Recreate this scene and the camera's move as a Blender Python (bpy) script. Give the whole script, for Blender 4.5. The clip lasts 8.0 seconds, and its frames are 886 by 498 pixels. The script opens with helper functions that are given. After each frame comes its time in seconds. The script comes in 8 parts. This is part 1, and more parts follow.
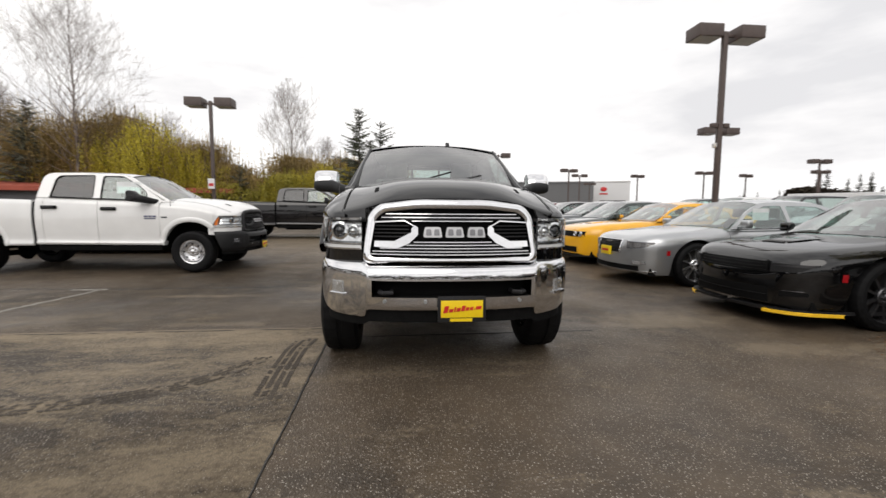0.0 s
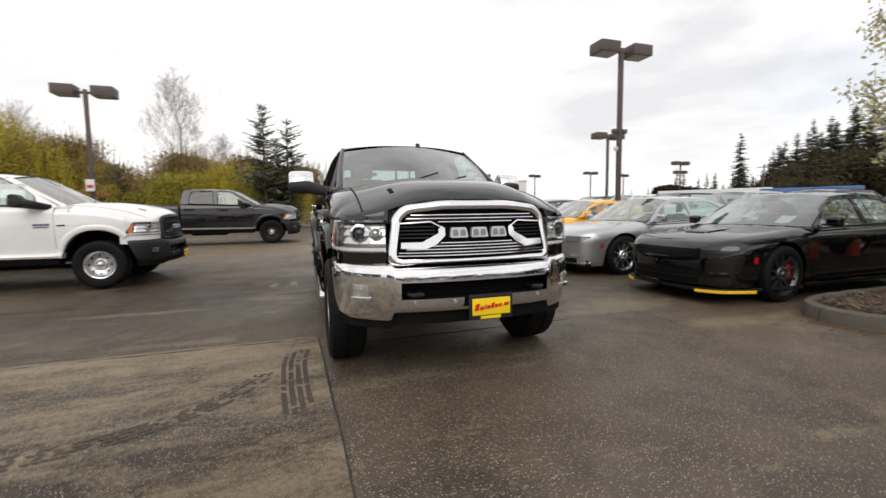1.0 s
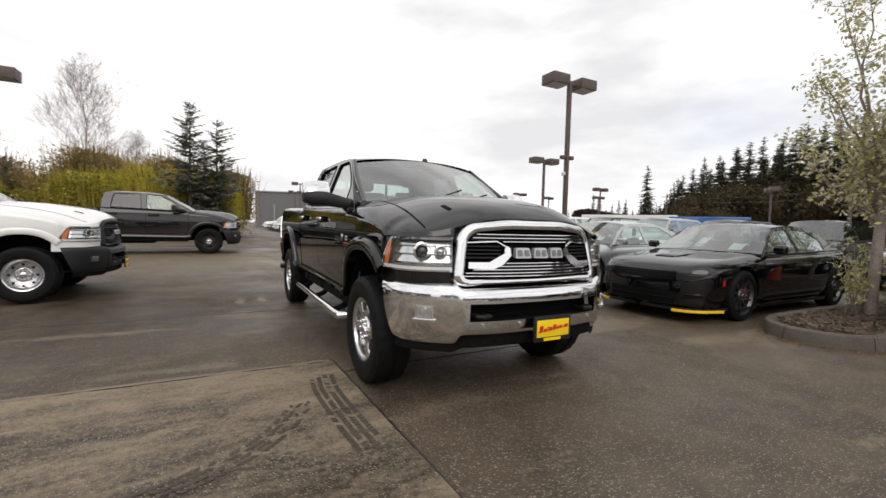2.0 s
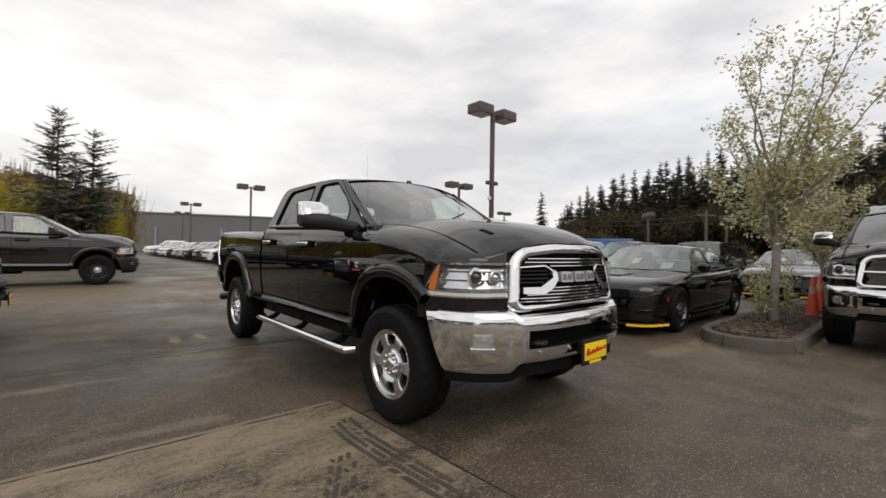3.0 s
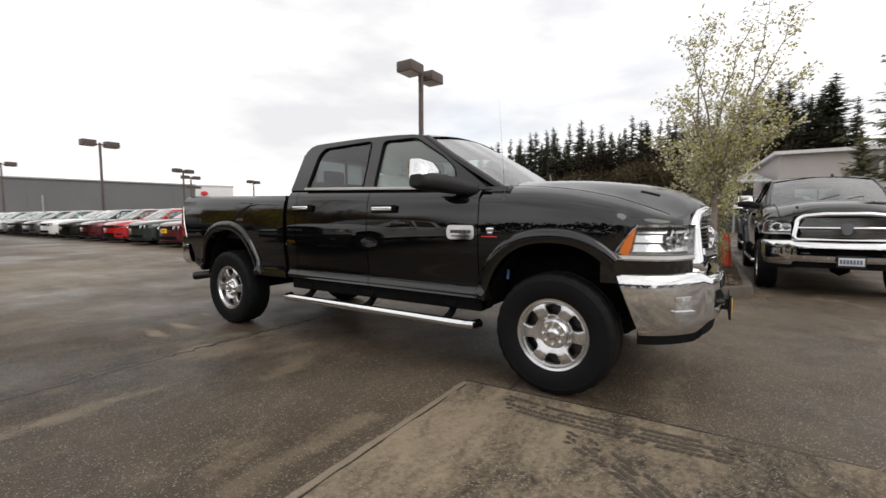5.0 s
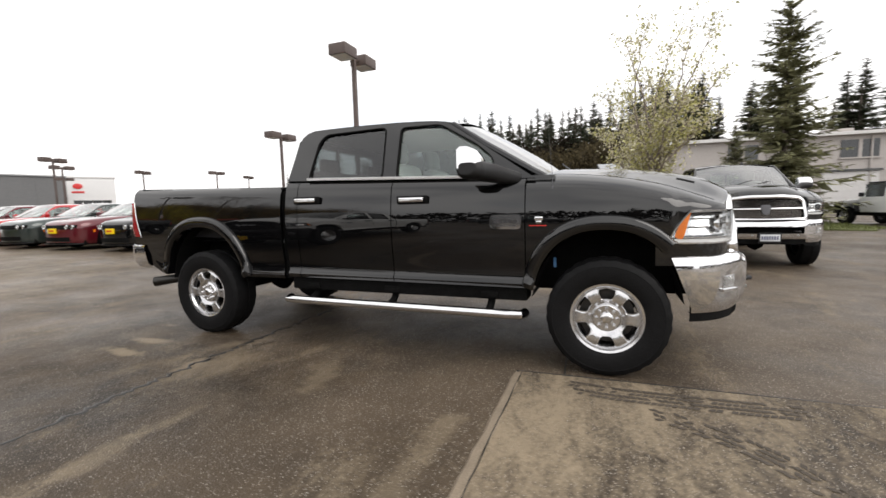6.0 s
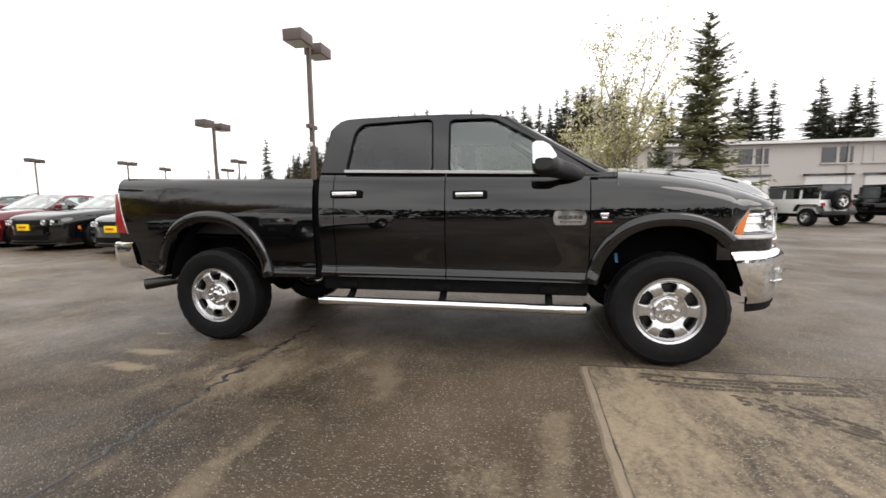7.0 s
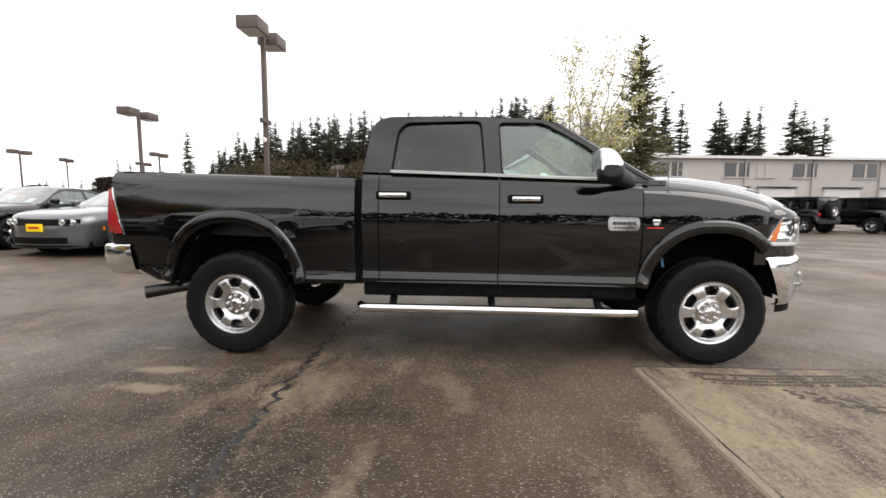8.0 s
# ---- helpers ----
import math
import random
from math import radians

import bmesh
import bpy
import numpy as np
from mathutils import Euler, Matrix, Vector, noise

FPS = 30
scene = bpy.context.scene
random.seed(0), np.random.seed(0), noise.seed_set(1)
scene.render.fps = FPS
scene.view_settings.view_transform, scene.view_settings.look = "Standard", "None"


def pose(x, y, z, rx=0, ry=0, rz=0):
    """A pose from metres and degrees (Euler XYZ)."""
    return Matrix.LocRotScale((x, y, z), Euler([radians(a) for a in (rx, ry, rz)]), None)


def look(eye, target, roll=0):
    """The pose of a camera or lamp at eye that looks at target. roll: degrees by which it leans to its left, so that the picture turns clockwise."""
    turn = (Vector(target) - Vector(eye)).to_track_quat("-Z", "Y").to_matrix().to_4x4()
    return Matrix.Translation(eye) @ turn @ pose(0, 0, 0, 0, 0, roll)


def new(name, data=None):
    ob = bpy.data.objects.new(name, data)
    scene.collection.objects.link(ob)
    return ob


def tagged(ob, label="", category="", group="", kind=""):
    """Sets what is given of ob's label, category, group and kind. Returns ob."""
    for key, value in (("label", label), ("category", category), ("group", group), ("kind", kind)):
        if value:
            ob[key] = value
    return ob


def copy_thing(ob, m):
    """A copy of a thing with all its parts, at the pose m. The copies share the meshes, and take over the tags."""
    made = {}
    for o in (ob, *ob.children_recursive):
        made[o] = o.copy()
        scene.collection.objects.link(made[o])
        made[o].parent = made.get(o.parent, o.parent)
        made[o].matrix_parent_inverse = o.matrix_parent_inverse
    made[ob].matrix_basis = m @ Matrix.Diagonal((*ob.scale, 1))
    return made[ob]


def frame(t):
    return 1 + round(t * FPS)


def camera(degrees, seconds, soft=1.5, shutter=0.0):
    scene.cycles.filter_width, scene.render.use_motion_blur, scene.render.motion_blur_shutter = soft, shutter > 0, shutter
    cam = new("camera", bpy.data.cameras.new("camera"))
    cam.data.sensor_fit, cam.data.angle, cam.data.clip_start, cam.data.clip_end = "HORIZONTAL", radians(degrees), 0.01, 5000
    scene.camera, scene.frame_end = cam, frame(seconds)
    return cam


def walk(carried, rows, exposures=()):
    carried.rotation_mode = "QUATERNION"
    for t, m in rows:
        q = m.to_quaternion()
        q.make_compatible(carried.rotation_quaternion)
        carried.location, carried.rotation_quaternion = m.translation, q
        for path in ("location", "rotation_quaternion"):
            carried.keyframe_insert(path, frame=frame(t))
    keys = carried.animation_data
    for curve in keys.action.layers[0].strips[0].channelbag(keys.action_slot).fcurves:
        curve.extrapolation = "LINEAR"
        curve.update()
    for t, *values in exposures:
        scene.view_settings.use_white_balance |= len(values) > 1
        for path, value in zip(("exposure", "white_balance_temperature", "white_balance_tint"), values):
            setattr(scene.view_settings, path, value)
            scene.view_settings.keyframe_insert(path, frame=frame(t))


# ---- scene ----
cam = camera(92.2, 8.0, soft=1.5, shutter=0.4)
METRES = 7.6634
ROWS = [
    (0.0, 0.0, 0.0, 0.0, 0.19, -4.29, -2.58),
    (0.5, -0.0504, 0.0071, -0.0007, -6.02, -3.5, -3.02),
    (1.0, -0.1086, 0.0071, -0.0032, -12.72, -3.87, -1.23),
    (1.5, -0.163, 0.0288, -0.0054, -19.69, -1.86, -0.25),
    (3.0, -0.3229, 0.1315, -0.0078, -35.53, 2.17, -2.23),
    (3.5, -0.3698, 0.171, -0.0101, -39.45, -0.1, -1.39),
    (4.0, -0.408, 0.2249, -0.0111, -42.22, -1.71, -2.6),
    (4.5, -0.4482, 0.2755, -0.0116, -47.38, -3.57, -1.03),
    (6.0, -0.537, 0.449, -0.0131, -63.62, -3.36, 1.07),
    (6.5, -0.5616, 0.5116, -0.0138, -68.47, -3.34, -0.48),
    (7.0, -0.573, 0.574, -0.0131, -72.86, -3.82, 0.76),
    (7.5, -0.581, 0.6357, -0.0129, -78.1, -3.63, 0.81),
    (8.0, -0.5885, 0.6968, -0.0112, -81.85, -3.53, -0.09),
]
# the lot is level: x across the pickup, y along it (nose towards -y), front axle at y = 0
BASE = pose(-0.3434, -3.8068, 1.2141, 0, 0, 1.602) @ pose(0, 0, 0, -0.4584, 2.2905, 0) @ pose(0, 0, 0, 0, 0, -7.2)
STEADY = [
    (1.7, look((-1.744, -3.373, 1.238), (-0.874, -1.576, 1.135), 0.5)),
    (2.8, look((-2.570, -2.708, 1.242), (-1.335, -1.135, 1.188), 0.8)),
    (4.7, look((-3.641, -1.180, 1.213), (-2.015, -0.027, 1.052), -0.2)),
    (5.8, look((-4.062, -0.177, 1.205), (-2.234, 0.608, 1.001), -0.6)),
]
PATH = [(t, BASE @ pose(METRES * x, METRES * y, METRES * z, 90 + pitch, roll, yaw)) for t, x, y, z, yaw, pitch, roll in ROWS]
walk(cam, sorted(PATH + STEADY, key=lambda row: row[0]),
     [(0.0, 0.27, 6640, 11), (1.5, 0.36, 6640, 11), (2.8, 0.08, 6640, 11), (3.5, 0.04, 6640, 11), (4.5, 0.16, 6640, 11), (6.0, 0.76, 6640, 11), (6.5, 0.88, 6640, 11), (8.0, 1.04, 6640, 11)])

# ---- world, sun, sky ----
SUN_ROT, SUN_ELEV = radians(200), radians(42)
world = bpy.data.worlds.new("world")
scene.world = world
world.use_nodes = True
wn, wl = world.node_tree.nodes, world.node_tree.links
wn.clear()
sky = wn.new("ShaderNodeTexSky")
sky.sky_type, sky.sun_disc = "NISHITA", False
sky.sun_elevation, sky.sun_rotation = SUN_ELEV, SUN_ROT
sky_gain = wn.new("ShaderNodeMix")
sky_gain.data_type, sky_gain.blend_type = "RGBA", "MULTIPLY"
sky_gain.inputs["Factor"].default_value = 1.0
sky_gain.inputs["B"].default_value = (0.11, 0.11, 0.11, 1)
wl.new(sky.outputs["Color"], sky_gain.inputs["A"])
tc = wn.new("ShaderNodeTexCoord")
mp = wn.new("ShaderNodeMapping")
mp.inputs["Scale"].default_value = (1.0, 1.0, 3.2)
wl.new(tc.outputs["Generated"], mp.inputs["Vector"])
cn = wn.new("ShaderNodeTexNoise")
cn.inputs["Scale"].default_value, cn.inputs["Detail"].default_value, cn.inputs["Roughness"].default_value = 2.3, 7, 0.52
wl.new(mp.outputs["Vector"], cn.inputs["Vector"])
shade = wn.new("ShaderNodeValToRGB")          # the clouds' own light and dark
shade.color_ramp.elements[0].position, shade.color_ramp.elements[0].color = 0.33, (0.67, 0.68, 0.705, 1)
shade.color_ramp.elements[1].position, shade.color_ramp.elements[1].color = 0.58, (0.99, 0.99, 0.99, 1)
wl.new(cn.outputs["Fac"], shade.inputs["Fac"])
cn2 = wn.new("ShaderNodeTexNoise")
cn2.inputs["Scale"].default_value, cn2.inputs["Detail"].default_value = 1.5, 5
wl.new(mp.outputs["Vector"], cn2.inputs["Vector"])
cover = wn.new("ShaderNodeValToRGB")          # thin places where blue comes through
cover.color_ramp.elements[0].position, cover.color_ramp.elements[0].color = 0.26, (0.62, 0.62, 0.62, 1)
cover.color_ramp.elements[1].position, cover.color_ramp.elements[1].color = 0.42, (1, 1, 1, 1)
wl.new(cn2.outputs["Fac"], cover.inputs["Fac"])
wmix = wn.new("ShaderNodeMix")
wmix.data_type = "RGBA"
wl.new(cover.outputs["Color"], wmix.inputs["Factor"])
wl.new(sky_gain.outputs["Result"], wmix.inputs["A"])
wl.new(shade.outputs["Color"], wmix.inputs["B"])
bg = wn.new("ShaderNodeBackground")
bg.inputs["Strength"].default_value = 1.0
wl.new(wmix.outputs["Result"], bg.inputs["Color"])
wout = wn.new("ShaderNodeOutputWorld")
wl.new(bg.outputs["Background"], wout.inputs["Surface"])

sun = new("sun", bpy.data.lights.new("sun", "SUN"))
sun.data.energy, sun.data.angle, sun.data.color = 0.9, radians(44), (1.0, 0.965, 0.92)
SUN_FROM = Vector((math.sin(SUN_ROT) * math.cos(SUN_ELEV), math.cos(SUN_ROT) * math.cos(SUN_ELEV), math.sin(SUN_ELEV)))
sun.matrix_world = look(SUN_FROM * 60, (0, 0, 0))
scene.view_settings.exposure = 0.0


# ---- materials ----
def material(name, color, rough=0.6, metal=0.0, coat=0.0, var=0.12, scale=6.0, fine=60.0, bump=0.0, bump_scale=120.0, spec=0.5, ramp=None, island=0.0, thin=0.0):
    """A node material: base colour varied at two scales, roughness variation and fine relief."""
    m = bpy.data.materials.new(name)
    m.use_nodes = True
    n, l = m.node_tree.nodes, m.node_tree.links
    b = n["Principled BSDF"]
    b.inputs["Roughness"].default_value, b.inputs["Metallic"].default_value = rough, metal
    b.inputs["Coat Weight"].default_value, b.inputs["Coat Roughness"].default_value = coat, 0.03
    b.inputs["Specular IOR Level"].default_value = spec
    t = n.new("ShaderNodeTexCoord")
    big, small = n.new("ShaderNodeTexNoise"), n.new("ShaderNodeTexNoise")
    big.inputs["Scale"].default_value, big.inputs["Detail"].default_value = scale, 4
    small.inputs["Scale"].default_value, small.inputs["Detail"].default_value = fine, 3
    l.new(t.outputs["Object"], big.inputs["Vector"])
    l.new(t.outputs["Object"], small.inputs["Vector"])
    add = n.new("ShaderNodeMath")
    add.operation = "ADD"
    l.new(big.outputs["Fac"], add.inputs[0])
    l.new(small.outputs["Fac"], add.inputs[1])
    r = n.new("ShaderNodeValToRGB")
    c = Vector(color)
    lo, hi = ramp if ramp else (tuple(c * (1 - var)), tuple(min(1, v * (1 + var)) for v in c))
    r.color_ramp.elements[0].position, r.color_ramp.elements[0].color = 0.35, (*lo, 1)
    r.color_ramp.elements[1].position, r.color_ramp.elements[1].color = 0.65, (*hi, 1)
    half = n.new("ShaderNodeMath")
    half.operation = "MULTIPLY"
    half.inputs[1].default_value = 0.5
    l.new(add.outputs[0], half.inputs[0])
    l.new(half.outputs[0], r.inputs["Fac"])
    out = r.outputs["Color"]
    if island:
        geo, hsv, mr = n.new("ShaderNodeNewGeometry"), n.new("ShaderNodeHueSaturation"), n.new("ShaderNodeMapRange")
        mr.inputs["To Min"].default_value, mr.inputs["To Max"].default_value = 1 - island, 1 + island
        l.new(geo.outputs["Random Per Island"], mr.inputs["Value"])
        l.new(mr.outputs["Result"], hsv.inputs["Value"])
        l.new(out, hsv.inputs["Color"])
        out = hsv.outputs["Color"]
    l.new(out, b.inputs["Base Color"])
    if bump:
        bn, bt = n.new("ShaderNodeBump"), n.new("ShaderNodeTexNoise")
        bt.inputs["Scale"].default_value, bt.inputs["Detail"].default_value = bump_scale, 4
        l.new(t.outputs["Object"], bt.inputs["Vector"])
        bn.inputs["Strength"].default_value, bn.inputs["Distance"].default_value = bump, 0.01
        l.new(bt.outputs["Fac"], bn.inputs["Height"])
        l.new(bn.outputs["Normal"], b.inputs["Normal"])
    if thin:                                    # leaves let some of the light through
        tl, mx = n.new("ShaderNodeBsdfTranslucent"), n.new("ShaderNodeMixShader")
        mx.inputs[0].default_value = thin
        l.new(out, tl.inputs["Color"])
        l.new(b.outputs[0], mx.inputs[1])
        l.new(tl.outputs[0], mx.inputs[2])
        l.new(mx.outputs[0], n["Material Output"].inputs["Surface"])
    return m


def paint(name, color, metal=0.0, rough=0.32):
    """Car paint: pigment under a clear coat, with a film of road dust that dulls it in places."""
    m = material(name, color, rough=rough, metal=metal, coat=1.0, var=0.05, scale=3.0, fine=900.0, spec=0.0 if max(color) < 0.02 else 0.2)
    n, l = m.node_tree.nodes, m.node_tree.links
    b = n["Principled BSDF"]
    t, d, mr = n.new("ShaderNodeTexCoord"), n.new("ShaderNodeTexNoise"), n.new("ShaderNodeMapRange")
    d.inputs["Scale"].default_value, d.inputs["Detail"].default_value = 2.5, 6
    l.new(t.outputs["Object"], d.inputs["Vector"])
    mr.inputs["From Min"].default_value, mr.inputs["From Max"].default_value = 0.35, 0.75
    mr.inputs["To Min"].default_value, mr.inputs["To Max"].default_value = 0.01, 0.05
    b.inputs["Coat IOR"].default_value = 1.62
    l.new(d.outputs["Fac"], mr.inputs["Value"])
    l.new(mr.outputs["Result"], b.inputs["Coat Roughness"])
    return m


def glass(name, tint, gloss_rough=0.0, gloss=0.07, power=4.0):
    m = bpy.data.materials.new(name)
    m.use_nodes = True
    n, l = m.node_tree.nodes, m.node_tree.links
    n.clear()
    tr, gl, lw, mx, out, pw, mr = (n.new("ShaderNode" + k) for k in ("BsdfTransparent", "BsdfGlossy", "LayerWeight", "MixShader", "OutputMaterial", "Math", "MapRange"))
    tr.inputs["Color"].default_value = (*tint, 1)
    gl.inputs["Roughness"].default_value = gloss_rough
    lw.inputs["Blend"].default_value = 0.5
    pw.operation = "POWER"
    pw.inputs[1].default_value = power
    mr.inputs["To Min"].default_value = gloss
    l.new(lw.outputs["Facing"], pw.inputs[0])
    l.new(pw.outputs[0], mr.inputs["Value"])
    l.new(mr.outputs["Result"], mx.inputs[0])
    l.new(tr.outputs[0], mx.inputs[1])
    l.new(gl.outputs[0], mx.inputs[2])
    l.new(mx.outputs[0], out.inputs["Surface"])
    return m


M = {
    "black_paint": paint("black_paint", (0.0028, 0.0028, 0.0031)),
    "white_paint": paint("white_paint", (0.78, 0.78, 0.77)),
    "granite_paint": paint("granite_paint", (0.013, 0.012, 0.0125)),
    "silver_paint": paint("silver_paint", (0.42, 0.43, 0.44), metal=0.75),
    "yellow_paint": paint("yellow_paint", (0.85, 0.42, 0.012)),
    "red_paint": paint("red_paint", (0.42, 0.008, 0.012)),
    "maroon_paint": paint("maroon_paint", (0.10, 0.006, 0.012), metal=0.3),
    "grey_paint": paint("grey_paint", (0.11, 0.115, 0.12), metal=0.6),
    "dark_green_paint": paint("dark_green_paint", (0.03, 0.042, 0.04), metal=0.5),
    "blue_paint": paint("blue_paint", (0.03, 0.12, 0.34)),
    "chrome": material("chrome", (0.78, 0.78, 0.79), rough=0.07, metal=1.0, var=0.04, scale=4, fine=40),
    "alloy": material("alloy", (0.64, 0.64, 0.65), rough=0.20, metal=0.92, var=0.06, scale=8),
    "polished": material("polished", (0.72, 0.72, 0.73), rough=0.12, metal=1.0, var=0.05, scale=8),
    "dark_alloy": material("dark_alloy", (0.09, 0.09, 0.095), rough=0.3, metal=0.8),
    "rubber": material("rubber", (0.0055, 0.0055, 0.006), rough=0.62, spec=0.16, var=0.3, scale=9, bump=0.25, bump_scale=90),
    "plastic": material("plastic", (0.012, 0.012, 0.013), rough=0.5, spec=0.35, var=0.2, bump=0.15, bump_scale=400),
    "gap": material("gap", (0.004, 0.004, 0.004), rough=0.8, spec=0.12, var=0.2),
    "underbody": material("underbody", (0.005, 0.005, 0.005), rough=0.85, spec=0.1, var=0.4, scale=12, bump=0.3, bump_scale=40),
    "interior": material("interior", (0.34, 0.32, 0.30), rough=0.75, var=0.15, scale=10, bump=0.2),
    "interior_dark": material("interior_dark", (0.06, 0.06, 0.062), rough=0.7, var=0.15, bump=0.2),
    "reflector": material("reflector", (0.66, 0.67, 0.68), rough=0.16, metal=0.85, var=0.08, bump=0.30, bump_scale=22),
    "amber": material("amber", (0.75, 0.18, 0.015), rough=0.15, coat=1.0, var=0.15, fine=150, bump=0.25, bump_scale=110),
    "red_lens": material("red_lens", (0.33, 0.008, 0.012), rough=0.12, coat=1.0, var=0.18, fine=120, bump=0.25, bump_scale=90),
    "white_lens": material("white_lens", (0.7, 0.7, 0.7), rough=0.15, coat=1.0, var=0.1, bump=0.2, bump_scale=90),
    "yellow_plate": material("yellow_plate", (0.86, 0.60, 0.01), rough=0.35, var=0.05),
    "red_print": material("red_print", (0.55, 0.02, 0.015), rough=0.4, var=0.08),
    "white_plate": material("white_plate", (0.6, 0.62, 0.64), rough=0.4, var=0.08),
    "grey_print": material("grey_print", (0.12, 0.13, 0.2), rough=0.5),
    "sticker": material("sticker", (0.75, 0.78, 0.78), rough=0.5, var=0.1, fine=30),
    "strip_yellow": material("strip_yellow", (0.85, 0.5, 0.02), rough=0.4, var=0.1),
    "grey_metal": material("grey_metal", (0.20, 0.20, 0.21), rough=0.35, metal=0.6, var=0.1),
    "disc": material("disc", (0.06, 0.058, 0.055), rough=0.4, metal=1.0, var=0.2),
    "caliper_red": material("caliper_red", (0.45, 0.02, 0.02), rough=0.35, var=0.1),
    "bright_strip": material("bright_strip", (0.80, 0.80, 0.80), rough=0.28, metal=0.55, var=0.04),
    "lamp_dark": material("lamp_dark", (0.30, 0.30, 0.32), rough=0.2, metal=0.8, var=0.1),
    "headliner": material("headliner", (0.50, 0.48, 0.45), rough=0.9, var=0.06),
    "glass_screen": glass("glass_screen", (0.52, 0.62, 0.57), gloss=0.12, power=2.4),
    "badge_silver": material("badge_silver", (0.50, 0.50, 0.51), rough=0.35, metal=0.5, var=0.05),
    "glass_clear": glass("glass_clear", (0.86, 0.94, 0.92), gloss=0.09, power=3.2),
    "glass_tint": glass("glass_tint", (0.38, 0.39, 0.40), gloss=0.07),
    "glass_lens": glass("glass_lens", (0.97, 0.98, 0.98), gloss=0.05),
    "pole_brown": material("pole_brown", (0.085, 0.062, 0.055), rough=0.55, var=0.2, scale=3, bump=0.15),
    "galv": material("galv", (0.35, 0.36, 0.36), rough=0.45, metal=0.7, var=0.15),
    "lamp_glass": material("lamp_glass", (0.5, 0.5, 0.48), rough=0.3, var=0.1),
    "kerb": material("kerb", (0.090, 0.077, 0.062), rough=0.85, var=0.3, scale=2.5, fine=70, bump=0.5, bump_scale=80),
    "mulch": material("mulch", (0.070, 0.049, 0.032), rough=0.95, var=0.5, scale=9, fine=120, bump=1.0, bump_scale=60),
    "chip": material("chip", (0.105, 0.073, 0.047), rough=0.9, var=0.4, island=0.5),
    "bark": material("bark", (0.11, 0.09, 0.075), rough=0.9, var=0.45, scale=6, fine=50, bump=0.8, bump_scale=40),
    "bark_pale": material("bark_pale", (0.24, 0.20, 0.175), rough=0.9, var=0.4, scale=5, fine=50, bump=0.6, bump_scale=40),
    "leaf_spring": material("leaf_spring", (0.44, 0.42, 0.17), rough=0.6, var=0.3, scale=1.5, island=0.4, thin=0.4),
    "blossom": material("blossom", (0.62, 0.58, 0.44), rough=0.6, var=0.15, scale=3, island=0.25, thin=0.4),
    "leaf_willow": material("leaf_willow", (0.50, 0.42, 0.05), rough=0.6, var=0.3, scale=0.8, island=0.3, thin=0.45),
    "leaf_brown": material("leaf_brown", (0.032, 0.025, 0.017), rough=0.8, spec=0.2, var=0.45, scale=0.12, island=0.4, thin=0.3),
    "leaf_brush": material("leaf_brush", (0.36, 0.265, 0.115), rough=0.75, spec=0.2, var=0.45, scale=0.25, island=0.4, thin=0.45),
    "needles": material("needles", (0.060, 0.072, 0.042), rough=0.7, spec=0.2, var=0.4, scale=0.25, island=0.45, thin=0.25),
    "leaf_olive": material("leaf_olive", (0.37, 0.33, 0.07), rough=0.7, spec=0.2, var=0.4, scale=0.3, island=0.4, thin=0.45),
    "needles_grey": material("needles_grey", (0.17, 0.18, 0.135), rough=0.65, spec=0.25, var=0.35, scale=0.6, island=0.45, thin=0.25),
    "needles_light": material("needles_light", (0.20, 0.20, 0.11), rough=0.65, spec=0.25, var=0.35, scale=0.8, island=0.45, thin=0.3),
    "litter": material("litter", (0.16, 0.085, 0.035), rough=0.8, var=0.35, scale=4, island=0.5),
    "leaf_rise": material("leaf_rise", (0.075, 0.060, 0.032), rough=0.75, spec=0.2, var=0.4, scale=0.2, island=0.45, thin=0.35),
    "grass": material("grass", (0.10, 0.115, 0.03), rough=0.8, var=0.35, scale=1.5, island=0.4),
    "cone_orange": material("cone_orange", (0.62, 0.065, 0.022), rough=0.45, var=0.12, scale=8),
    "cone_white": material("cone_white", (0.46, 0.26, 0.18), rough=0.4, var=0.1),
    "wall_grey": material("wall_grey", (0.145, 0.147, 0.15), rough=0.8, var=0.08, scale=0.2, fine=4),
    "wall_beige": material("wall_beige", (0.41, 0.38, 0.36), rough=0.75, var=0.06, scale=0.3, fine=6),
    "wall_white": material("wall_white", (0.72, 0.72, 0.72), rough=0.6, var=0.05, scale=0.4),
    "roof_red": material("roof_red", (0.34, 0.075, 0.045), rough=0.7, var=0.2, scale=0.5),
    "roof_grey": material("roof_grey", (0.30, 0.31, 0.32), rough=0.5, var=0.1, scale=0.5),
    "roof_white": material("roof_white", (0.62, 0.61, 0.6), rough=0.6, var=0.1),
    "window_dark": material("window_dark", (0.02, 0.022, 0.025), rough=0.08, var=0.2, coat=0.5),
    "door_white": material("door_white", (0.58, 0.57, 0.56), rough=0.6, var=0.06),
    "wire": material("wire", (0.03, 0.03, 0.03), rough=0.6),
    "sign_red": material("sign_red", (0.6, 0.03, 0.03), rough=0.5),
    "scrim_blue": material("scrim_blue", (0.04, 0.2, 0.45), rough=0.6),
    "rag_blue": material("rag_blue", (0.012, 0.07, 0.16), rough=0.6),
}
# flake in the black paint's gloss is fine; tyre marks, stone and tar have materials with the ground


